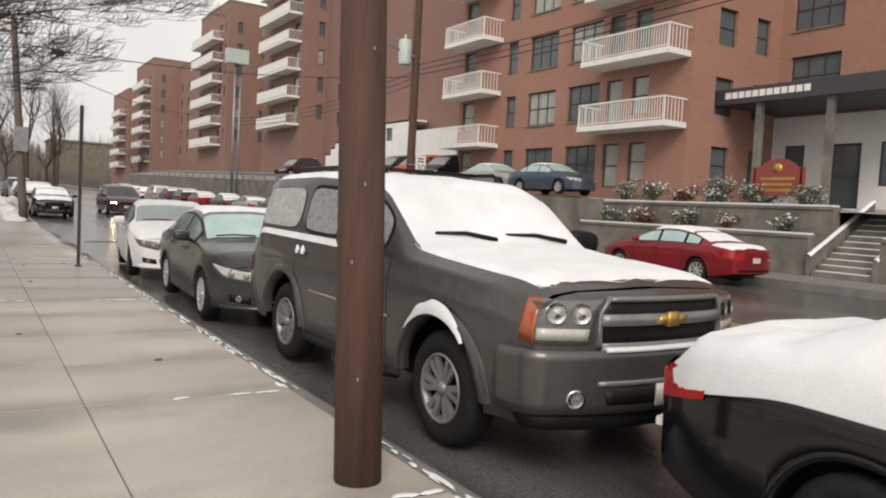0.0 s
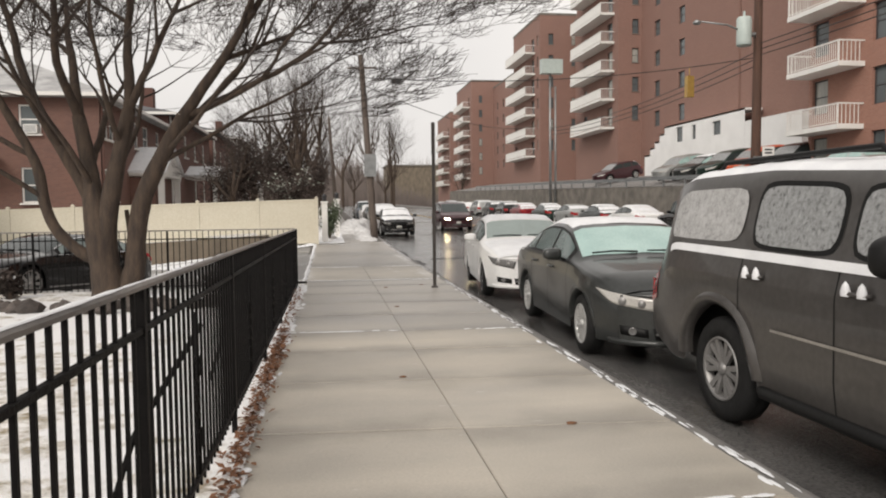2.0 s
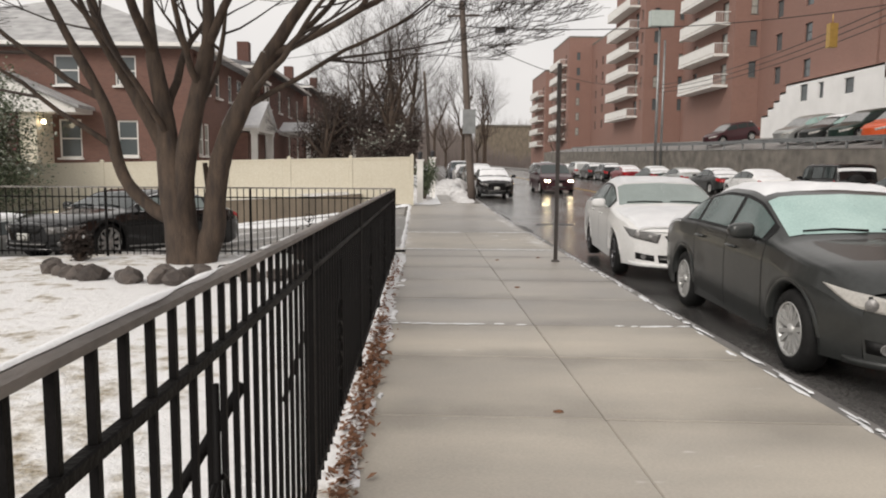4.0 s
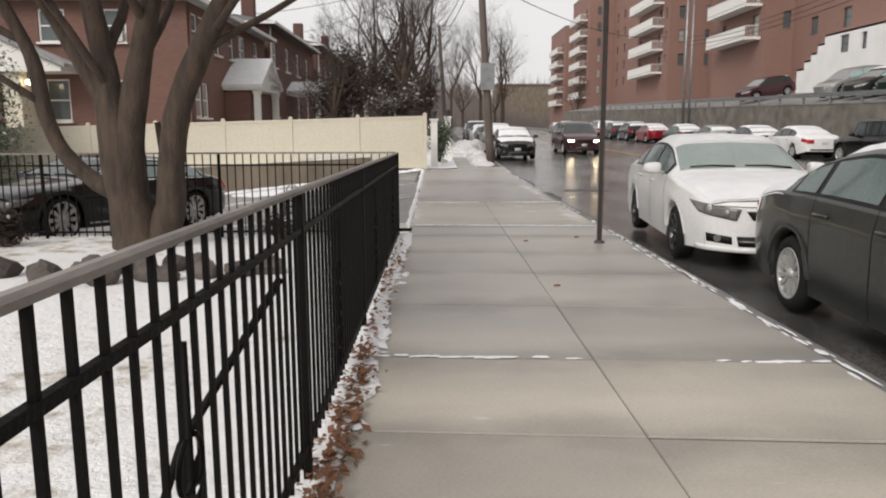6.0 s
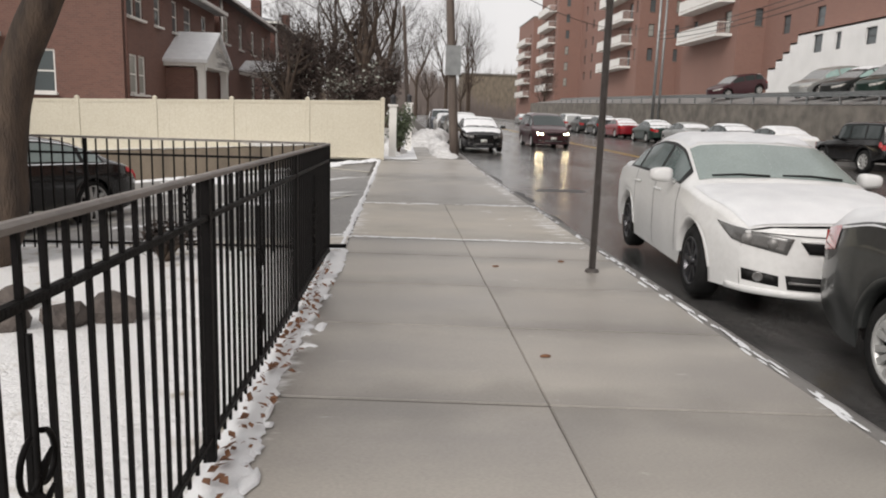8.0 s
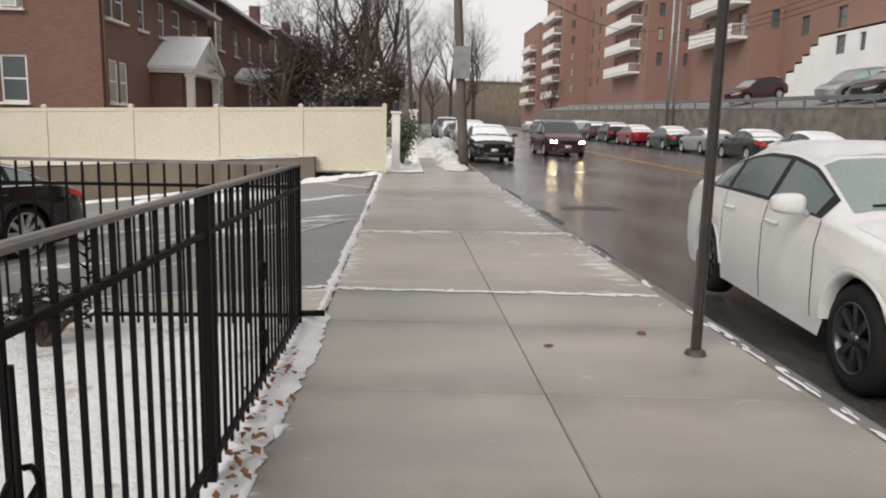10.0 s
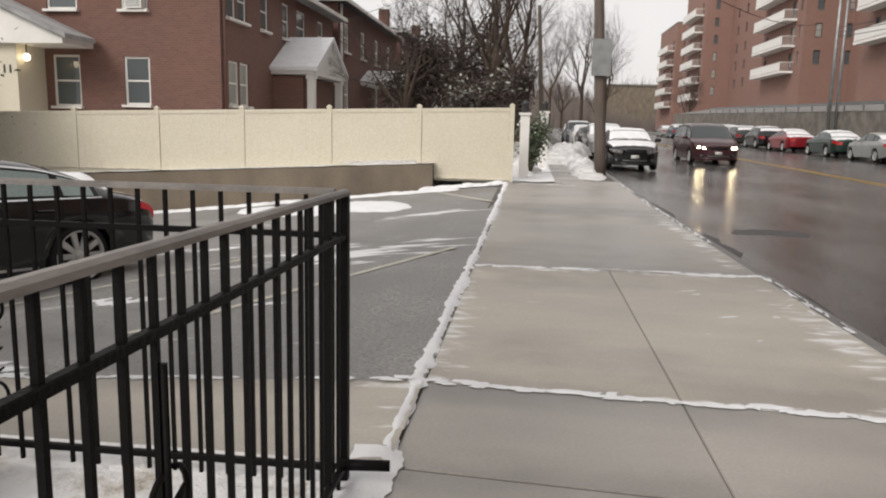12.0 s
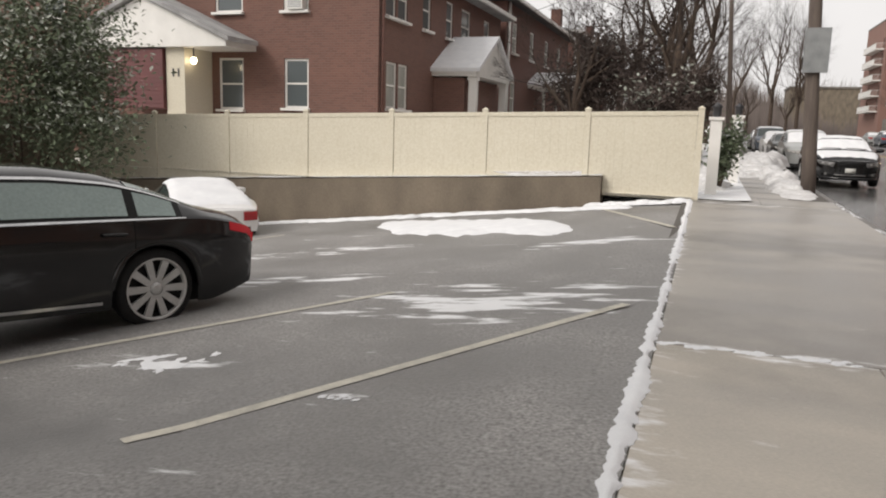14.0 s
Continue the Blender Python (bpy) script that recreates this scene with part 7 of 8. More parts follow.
# parked cars further along the near kerb
for k, (y, sh, p, gl) in enumerate(((49, HATCH, SILVER, "snow"), (55.5, SEDAN, GREY2, "car_glass"), (62, SEDAN, WHITE_P, "snow"), (69, VAN, BLUE_P, "car_glass"), (77, SEDAN, BLACK_P, "snow"))):
    car(sh, "parked_car", ("silver hatchback with snow on its windscreen", "grey sedan parked along the kerb", "white sedan under a film of snow", "slate blue minivan parked at the kerb", "black sedan with snow on its glass")[k], pose(3.2, y, R(y + 2)), p, (gl, "car_glass", gl), (1.1, 1.9, 3.4, 4.1) if sh is not VAN else (1.0, 1.95, 4.6, 4.9), (2.4, 3.3), 8, "alloy", "", [(2.1, 3.4, 4.2, 0.01, 0.02)], detail=False, seed=30 + k)
# cars along the far kerb, facing the other way
far = [(14.6, SEDAN, RED_P, "dark red sedan with snow on its rear window"), (30.4, SEDAN, SILVER, "silver sedan at the far kerb"), (35.7, JEEP, BLACK_P, "black off-road car with a spare wheel"), (42.5, SEDAN, WHITE_P, "pale sedan topped with snow"), (47.6, SEDAN, GREY2, "grey sedan with snow roof and red lamps"), (53.2, SEDAN, SILVER, "silver sedan at the far kerb with clear roof"), (59.2, SEDAN, GREEN_P, "dark green sedan with snow on the roof"), (66.5, SEDAN, RED_P, "red sedan at the far kerb"), (72.5, HATCH, BLACK_P, "black hatchback at the far kerb"), (78.5, HATCH, GREY2, "dark grey crossover at the far kerb"), (85, VAN, SILVER, "silver van at the far kerb"), (92, SEDAN, WHITE_P, "white car far down the street"), (99, SEDAN, RED_P, "red car far down the street"), (106, HATCH, BLUE_P, "blue crossover far down the street"), (113, SEDAN, SILVER, "silver sedan far down the street")]
for k, (y, sh, p, lab) in enumerate(far):
    cabs = {id(SEDAN): (1.3, 2.0, 3.4, 4.1), id(HATCH): (1.1, 1.8, 3.8, 4.15), id(VAN): (1.0, 1.95, 4.6, 4.9), id(JEEP): (1.4, 1.75, 4.1, 4.25)}
    sn = [(2.1, 3.4, 4.1, 0.01, 0.03), (4.15, 4.75, 3.4, 0.01, 0.02)] if sh is SEDAN and k % 3 != 2 else [(2.0, 3.6, 4.2, 0.01, 0.02)] if sh is HATCH else []
    c = car(sh, "parked_car", lab, pose(17.0, y + sh.L / 2, R(y), 0, 0, 180), p, ("teal_glass", "teal_glass" if k == 0 else "car_glass", "snow"), cabs[id(sh)], (2.4, 3.3), 8, "alloy", "", sn, detail=k < 6, seed=50 + k)
    if sh is JEEP:
        b = bmesh.new()
        lathe(b, [(0.12, -0.12), (0.3, -0.12), (0.38, -0.08), (0.39, 0.06), (0.3, 0.1), (0.12, 0.1)], "z", 24, pose(0.1, sh.L + 0.12, 0.98, 90, 0, 0))
        part("spare_wheel", b, M["rubber"], c)
# cars on the raised lot, noses to the rail
up_z = lambda x, y: wall_top(y) + clamp((x - 21.5) / 8) * 1.3
for k, (y, sh, p, lab) in enumerate(((38.5, HATCH, BLACK_P, "black crossover on the raised lot"), (42, HATCH, ORANGE, "orange hatchback on the raised lot"), (45.2, HATCH, GREEN_P, "dark green crossover on the raised lot"), (48.4, SEDAN, GREY2, "grey sedan on the raised lot"), (51.6, HATCH, SILVER, "silver crossover on the raised lot"), (63.5, HATCH, BROWN_P, "dark maroon crossover on the raised lot"))):
    car(sh, "parked_car", lab, pose(22.7, y, up_z(23.4, y) + 0.02, 8.5, 0, -78), p, ("snow_glass", "teal_glass" if k in (3, 4) else "car_glass", "snow"), (1.1, 1.85, 3.5, 4.1) if sh is not VAN else (1.0, 1.95, 4.6, 4.9), (2.4, 3.3), 8, "alloy", "", [(2.1, 3.4, 4.2, 0.01, 0.02)] if sh is SEDAN else [], detail=False, seed=80 + k)
for y, p, lab in ((31.5, SILVER, "silver sedan on the apartment forecourt"), (27.0, BLUE_P, "slate sedan on the apartment forecourt")):
    car(SEDAN, "parked_car", lab, pose(23.1, y - 2.2, wall_top(y) + 0.1), p, ("teal_glass", "teal_glass", "snow"), (1.3, 2.0, 3.4, 4.1), (2.42, 3.35), 8, "alloy", "", [(2.1, 3.4, 4.2, 0.01, 0.02)], detail=False, seed=95)


# ---- trees ----
class Wood:
    """Collects tapered tubes for one tree."""

    def __init__(self):
        self.v, self.f = [], []

    def add(self, pts, radii, n):
        base = len(self.v)
        a = None
        for i, p in enumerate(pts):
            d = (pts[min(i + 1, len(pts) - 1)] - pts[max(i - 1, 0)]).normalized()
            a = d.orthogonal().normalized() if a is None else (a - d * a.dot(d)).normalized()
            b = d.cross(a)
            for k in range(n):
                self.v.append(p + radii[i] * (math.cos(k * math.tau / n) * a + math.sin(k * math.tau / n) * b))
        for i in range(len(pts) - 1):
            for k in range(n):
                q, w = base + i * n, base + (i + 1) * n
                self.f.append((q + k, q + (k + 1) % n, w + (k + 1) % n, w + k))

    def mesh(self, name, material):
        me = bpy.data.meshes.new(name)
        me.from_pydata([tuple(p) for p in self.v], [], self.f)
        me.polygons.foreach_set("use_smooth", [True] * len(self.f))
        me.materials.append(material)
        return me


def branch(rng, big, small, p, d, length, r, depth, droop=0.0, spread=0.6, kids=3, thin=0.01):
    n = max(3, int(length / 0.3)) if depth > 1 else 4
    pts, rad = [p.copy()], [r]
    d = d.normalized()
    seeds = []
    for i in range(n):
        d = (d + Vector((rng.gauss(0, 0.10), rng.gauss(0, 0.10), rng.gauss(0, 0.07) + 0.05 - droop * (i / n)))).normalized()
        if d.z < 0.02 and p.z < 6:
            d.z = 0.02 + 0.2 * abs(d.z)
            d.normalize()
        p = p + d * (length / n)
        pts.append(p.copy())
        rad.append(max(thin * 0.4, r * (1 - 0.62 * (i + 1) / n)))
        if i > n * 0.25:
            seeds.append((p.copy(), d.copy(), rad[-1]))
    (big if r > 0.03 else small).add(pts, rad, 8 if r > 0.06 else 5 if r > 0.02 else 3)
    if depth <= 0:
        return
    for k in range(kids + (1 if depth < 3 else 0)):
        q, dd, rr = seeds[min(len(seeds) - 1, int((k + rng.random()) * len(seeds) / (kids + 1)))]
        side = Vector((rng.gauss(0, 1), rng.gauss(0, 1), rng.gauss(0.15, 0.6))).normalized()
        side = (side - dd * side.dot(dd)).normalized()
        branch(rng, big, small, q, dd * (1 - spread * 0.5) + side * spread, length * rng.uniform(0.5, 0.75), rr * rng.uniform(0.55, 0.8), depth - 1, droop * 1.15, spread, kids, thin)
    q, dd, rr = seeds[-1]
    branch(rng, big, small, q, dd, length * 0.65, rr, depth - 1, droop, spread, kids, thin)


def tree(name, label, at, stems, seed, depth, group="", trunk=None, droop=0.03, spread=0.62, kids=3, limbs=(), thin=0.01):
    rng = random.Random(seed)
    t = thing(name, label, "tree", group, at=pose(*at))
    big, small = Wood(), Wood()
    if trunk:
        big.add([Vector(p) for p, _ in trunk], [r for _, r in trunk], 14)
    for limb in limbs:
        pts, rad = [], []
        for i in range(len(limb) - 1):
            a, b, c, d = (Vector(limb[clamp(i + q, 0, len(limb) - 1)][0]) for q in (-1, 0, 1, 2))
            for k in range(6):
                u = k / 6
                pts.append(0.5 * (2 * b + (c - a) * u + (2 * a - 5 * b + 4 * c - d) * u * u + (3 * b - a - 3 * c + d) * u ** 3))
                rad.append((limb[i][1] + (limb[i + 1][1] - limb[i][1]) * u) * (1 + 0.10 * nz(pts[-1].x * 3, pts[-1].z * 3, i, 1.2)))
        pts.append(Vector(limb[-1][0]))
        rad.append(limb[-1][1])
        big.add(pts, rad, 14)
    for p, d, ln, r in stems:
        branch(rng, big, small, Vector(p), Vector(d), ln, r, depth, droop, spread, kids, thin)
    o = new("trunk", big.mesh("trunk", M["bark"]))
    o.parent = t
    o = new("crown", small.mesh("crown", M["twig"]))
    o.parent = t
    tagged(o, "bare thin winter twigs")
    return t


tree("maple_tree", "large bare multi-stemmed tree on the snowy lawn", (-4.13, 15.7, 0),
     [((-1.6, 0, 3.2), (-0.6, -0.1, 1.0), 2.6, 0.065), ((-1.2, 0, 3.5), (-0.35, 0.15, 1.0), 2.8, 0.08), ((-0.46, 0.05, 3.1), (-0.1, -0.5, 1.0), 2.6, 0.085), ((-0.46, 0.05, 3.1), (-0.15, 0.3, 1.0), 2.8, 0.095),
      ((0.38, -0.05, 3.2), (0.1, -0.1, 1.2), 2.9, 0.10), ((0.38, -0.05, 3.2), (0.65, -0.4, 0.9), 2.4, 0.075), ((1.25, 0, 3.1), (0.7, 0.1, 1.0), 3.0, 0.11), ((1.25, 0, 3.1), (1.0, 0.05, 0.30), 3.6, 0.065), ((0.85, 0, 2.3), (1.0, 0.15, 0.40), 3.0, 0.05),
      ((-1.03, 0, 1.7), (-0.9, -0.3, 0.6), 2.4, 0.05), ((-1.15, 0, 2.4), (-1.0, 0.1, 0.7), 2.8, 0.055), ((-0.7, 0.0, 2.5), (-0.9, -0.6, 0.9), 2.8, 0.06), ((0.25, -0.05, 2.6), (-0.3, -0.9, 0.9), 2.6, 0.06), ((0.95, 0, 2.5), (0.9, -0.8, 0.7), 2.8, 0.055), ((-0.25, 0.02, 1.8), (-0.2, -0.6, 1.0), 2.4, 0.06), ((-0.3, 0.05, 2.2), (0.1, 0.7, 1.0), 2.6, 0.075), ((0.12, -0.05, 2.1), (0.35, 0.5, 1.0), 2.6, 0.06), ((1.1, 0, 2.85), (0.9, 0.5, 0.75), 3.0, 0.06)],
     21, 5, droop=0.05, kids=3, thin=0.0115,
     limbs=[[((0.0, 0, -0.12), 0.37), ((-0.04, 0, 0.1), 0.30), ((-0.10, 0, 0.5), 0.255), ((-0.17, 0, 1.1), 0.24), ((-0.27, 0.02, 1.7), 0.17), ((-0.33, 0.05, 2.3), 0.13), ((-0.46, 0.05, 3.1), 0.105)],
            [((-0.10, -0.04, 0.8), 0.20), ((-0.02, -0.05, 1.4), 0.17), ((0.12, -0.05, 2.1), 0.14), ((0.27, -0.05, 2.7), 0.12), ((0.38, -0.05, 3.2), 0.105)],
            [((0.14, 0, -0.1), 0.26), ((0.25, 0, 0.15), 0.20), ((0.38, 0, 0.5), 0.17), ((0.42, 0, 1.0), 0.16), ((0.54, 0, 1.65), 0.15), ((0.80, 0, 2.25), 0.14), ((1.25, 0, 3.1), 0.115)],
            [((-0.15, 0, 0.62), 0.12), ((-0.5, 0, 0.8), 0.10), ((-0.85, 0, 1.15), 0.095), ((-1.03, 0, 1.6), 0.09), ((-1.15, 0, 2.3), 0.082), ((-1.6, 0, 3.2), 0.068)],
            [((-0.26, 0.02, 1.6), 0.12), ((-0.58, 0, 2.25), 0.10), ((-0.93, 0, 2.9), 0.09), ((-1.2, 0, 3.5), 0.08)],
            [((0.36, 0.02, 0.55), 0.06), ((0.30, 0.1, 1.0), 0.045), ((0.24, 0.12, 1.5), 0.035)]])
for k, (x, y, h, r) in enumerate(((-2.2, 50, 8.0, 0.28), (-4.8, 58, 8.0, 0.28), (-1.4, 66, 9.5, 0.28), (-3.2, 92, 10.0, 0.3), (-5.5, 44, 4.2, 0.18), (-7.0, 72, 6.5, 0.28), (-1.0, 84, 6.5, 0.26), (6, 175, 7.5, 0.3), (-3, 110, 7.0, 0.3), (14, 185, 7.5, 0.3), (-2, 140, 7.5, 0.3), (23, 130, 6, 0.25), (7, 128, 13.5, 0.3), (12.5, 150, 14.0, 0.32), (3, 160, 14.5, 0.32), (18, 205, 16.0, 0.34))):
    tree("street_tree", "bare street tree with a fine brown crown", (x, y, rise(y) - 0.1), [((0, 0, h * 0.45), (0.15, 0.05, 1), h * 0.5, r * 0.75), ((0, 0, h * 0.40), (-0.5, 0.2, 1), h * 0.45, r * 0.55), ((0, 0, h * 0.5), (0.55, -0.2, 1), h * 0.45, r * 0.5), ((0, 0, h * 0.35), (-0.1, -0.6, 1), h * 0.4, r * 0.45)], 40 + k, 4, "bare street trees", [((0, 0, 0), r), ((0, 0, h * 0.3), r * 0.85), ((0.02, 0, h * 0.55), r * 0.7)], droop=0.0, spread=0.55)


def shrub(name, label, at, rx, ry, h, n, seed, m="evergreen", size=0.09, snow=0.25, stem=True, group=""):
    """A leafy bush: many small leaves in uneven clumps round a few stems, some carrying snow."""
    rng = random.Random(seed)
    t = thing(name, label, "shrub", group, at=pose(*at))
    b = bmesh.new()
    clumps = []
    for k in range(9):
        a, q = rng.uniform(0, math.tau), rng.uniform(0.1, 0.75)
        clumps.append(Vector((rx * q * math.cos(a), ry * q * math.sin(a), h * rng.uniform(0.25, 0.85))))
        tube(b, [(0, 0, 0), clumps[-1] * 0.5 + Vector((0, 0, h * 0.05)), clumps[-1]], [0.04, 0.025, 0.01], 5)
    part("stem_clump", b, M["bark"], t)
    for nm, mm, cnt in (("foliage", M[m], n), ("snow_cover", M["frost_leaf" if h > 2.5 else "snow"], int(n * snow))):
        vs, fs = [], []
        for k in range(cnt):
            c = rng.choice(clumps)
            p = c + Vector((rng.gauss(0, rx * 0.22), rng.gauss(0, ry * 0.22), abs(rng.gauss(0, h * 0.13)) if nm != "foliage" else rng.gauss(0, h * 0.13)))
            p.z = max(0.04, p.z)
            e = Euler((rng.uniform(-0.9, 0.9), rng.uniform(-0.9, 0.9), rng.uniform(0, 6.3))).to_matrix()
            i = len(vs)
            s = size * rng.uniform(0.6, 1.3)
            vs += [tuple(p + e @ Vector(q)) for q in ((-s, 0, 0), (0, -s * 0.45, s * 0.15), (s, 0, 0), (0, s * 0.45, s * 0.15))]
            fs.append((i, i + 1, i + 2, i + 3))
        me = bpy.data.meshes.new(nm)
        me.from_pydata(vs, [], fs)
        me.materials.append(mm)
        o = tagged(new(nm, me), kind="stuff")
        o.parent = t
    return t


shrub("evergreen_tree", "large snow-flecked evergreen at the end of the lot", (-16.3, 29.5, -1.4), 2.9, 2.2, 6.2, 19000, 3, size=0.075, snow=0.22)
shrub("lawn_shrub", "small round brown bush beside the stone edging", (-5.75, 15.7, -0.02), 0.28, 0.28, 0.5, 900, 9, m="twig", size=0.05, snow=0.02)
shrub("lawn_shrub", "low dry bush by the lawn fence", (-2.5, 15.95, 0.0), 0.30, 0.2, 0.36, 450, 10, m="twig", size=0.04, snow=0.1)
shrub("evergreen_shrub", "dark clipped evergreen by the garden gate", (-0.35, 35.2, 0.1), 0.5, 0.6, 1.7, 1800, 4, size=0.07, snow=0.05)
shrub("evergreen_shrub", "brown snow-flecked shrub behind the fence", (-2.3, 42.5, 0.1), 1.5, 1.7, 3.2, 4500, 5, m="brush", size=0.10, snow=0.12)
shrub("garden_shrub", "brownish bush behind the cream fence", (-5.2, 47.5, 0.1), 2.4, 2.4, 5.6, 9000, 6, m="brush", size=0.1, snow=0.012)
shrub("garden_shrub", "tall dense brown brush beyond the brick houses", (-2.9, 53.0, 0.3), 2.2, 2.2, 6.6, 11000, 16, m="brush", size=0.1, snow=0.01)
shrub("garden_shrub", "brown brush beside the path", (-1.6, 60.0, 0.4), 1.5, 2.0, 4.6, 5000, 17, m="brush", size=0.1, snow=0.01)
for k, (x, y, z, s) in enumerate(((22.6, 19.0, 2.05, 0.6), (22.7, 20.6, 2.05, 0.7), (22.8, 17.8, 2.05, 0.5), (21.65, 16.3, 1.15, 0.45), (21.65, 14.2, 1.15, 0.5), (22.9, 12.0 + 4.2, 2.1, 0.55), (22.9, 9.9, 2.0, 0.6), (21.65, 9.5, 1.15, 0.5), (24.2, 18.5, 2.2, 0.8), (24.2, 16.6, 2.2, 0.8), (22.9, 22.3, 2.1, 0.7), (21.7, 18.2, 1.15, 0.55), (21.7, 20.2, 1.15, 0.6), (21.7, 21.8, 1.15, 0.5), (23.3, 14.4, 2.1, 0.6))):
    shrub("terrace_shrub", "small snow-tipped shrub on the terrace", (x, y, z), s, s, s * 1.3, 1000, 60 + k, m="evergreen" if k % 3 else "leaf", size=0.055, snow=0.18, group="terrace shrubs")

# far bare woods closing the street
for k in range(5):
    rng = random.Random(90 + k)
    vs, fs = [], []
    for q in range(1500):
        x, y = rng.uniform(-60, 60), 230 + 30 * k + rng.uniform(-10, 10)
        zb = 1.0 + 1.2 * k
        hh = (12 + 3.5 * k) * (0.7 + 0.35 * nz(x, k, 0, 0.05)) * rng.uniform(0.5, 1.1)
        lean = rng.uniform(-1.2, 1.2)
        w = rng.uniform(0.1, 0.35)
        i = len(vs)
        vs += [(x - w, y, zb), (x + w, y, zb), (x + lean, y, zb + hh), (x + rng.uniform(-2, 2), y + 0.3, zb + hh * 0.6)]
        fs += [(i, i + 1, i + 2), (i, i + 1, i + 3)]
    me = bpy.data.meshes.new("far_woods")
    me.from_pydata(vs, [], fs)
    me.materials.append(M["far_wood"])
    tagged(new("far_woods", me), "hazy bare woods closing the end of the street", "woods", kind="stuff")
for x0, x1, y0, z1, lab in ((-30, -8, 205, 7, "distant low brick building beside the street's end"), (19, 36, 240, 15, "distant brown brick building")):
    t = thing("distant_building", lab, "building")
    b = bmesh.new()
    box(b, x0, x1, y0, y0 + 15, 0, z1)
    part("wall", b, M["wall_conc"], t)
    b = bmesh.new()
    box(b, x0 - 0.3, x1 + 0.3, y0 - 0.3, y0 + 15, z1, z1 + 0.5)
    part("roof", b, M["wall_grey"], t)

# ---- stone ring round the tree ----
ring = thing("stone_ring", "ring of rough dark field stones round the tree", "stone edging")
rng = random.Random(8)
for k in range(21):
    a = math.pi * (1.15 + 0.53 * k / 15)
    x, y = -3.6 + 2.55 * math.cos(a) + rng.gauss(0, 0.05), 16.05 + 2.5 * math.sin(a) + rng.gauss(0, 0.05)
    if k > 15:
        x, y = -3.0 - 0.22 * (k - 16) + rng.gauss(0, 0.05), 14.25 - 0.08 * (k - 16)
    b = bmesh.new()
    s = rng.uniform(0.12, 0.19)
    bmesh.ops.create_icosphere(b, subdivisions=2, radius=1.0)
    for v in b.verts:
        v.co = Vector((v.co.x * s, v.co.y * s * 0.8, v.co.z * s * 0.72)) * (1 + 0.35 * nz(v.co.x + k, v.co.y, v.co.z, 1.4))
    part("stone", b, M["stone"], ring, at=pose(x, y, s * 0.45, rng.uniform(-15, 15), 0, rng.uniform(0, 360)))

# ---- lot paint, snow, leaves ----
b = bmesh.new()
for p, q, wd in (((-3.3, 18.86), (-1.2, 22.15), 0.095), ((-7.2, 18.05), (-3.5, 22.7), 0.1), ((-2.69, 31.5), (-1.06, 27.6), 0.1), ((-10.6, 24.6), (-8.4, 28.6), 0.1)):
    p, q = Vector((*p, 0)), Vector((*q, 0))
    nrm = Vector((-(q - p).y, (q - p).x, 0)).normalized() * wd / 2
    rows = []
    for t in lin(0, 1, 14):
        c = p.lerp(q, t)
        rows.append([b.verts.new((c.x + k * nrm.x, c.y + k * nrm.y, lot_z(c.x + k * nrm.x, c.y + k * nrm.y) + 0.006)) for k in (-1, 1)])
    for r0, r1 in zip(rows, rows[1:]):
        b.faces.new((r0[0], r0[1], r1[1], r1[0]))
tagged(part("lot_marking", b, M["lot_line"]), "worn pale bay lines painted on the lot", "lot marking", kind="structure")

rng = random.Random(12)
b = bmesh.new()
lots = [(-4.25, 20.2, 0.35, 0.16), (-2.5, 19.65, 0.10, 0.03), (-3.7, 17.8, 0.4, 0.12), (-2.0, 26.2, 0.5, 0.04)]
for k, (x, y, rx, ry) in enumerate(lots):
    for q in range(14):
        blob(b, x + rng.gauss(0, rx * 0.5), y + rng.gauss(0, ry * 0.9), rx * rng.uniform(0.08, 0.38), ry * rng.uniform(0.15, 0.55), lot_z, 0.006, 14, seed=k * 14 + q, turn=rng.gauss(0.35, 0.15), rag=0.9)
for k in range(9):
    blob(b, -3.4 - 0.32 * k, 28.5 + 0.08 * k, 0.5, 1.5 + 0.2 * math.sin(k * 1.7), lot_z, 0.045, 22, seed=200 + k, turn=0.5, rag=0.3)
for k in range(26):
    blob(b, -2.4 - 0.45 * k, 31.5 - 0.25 * rng.random(), 0.4, 0.2, lot_z, 0.06, 14, seed=230 + k, rag=0.6)
for k in range(8):
    blob(b, -1.1 - 0.25 * k, 31.75, 0.25, 0.14, lambda x, y: lot_z(x, y) + 0.02, 0.08, 12, seed=260 + k, rag=0.6)
tagged(part("lot_snow", b, M["snow"]), "streaks and patches of thin snow on the lot", "snow", kind="stuff")

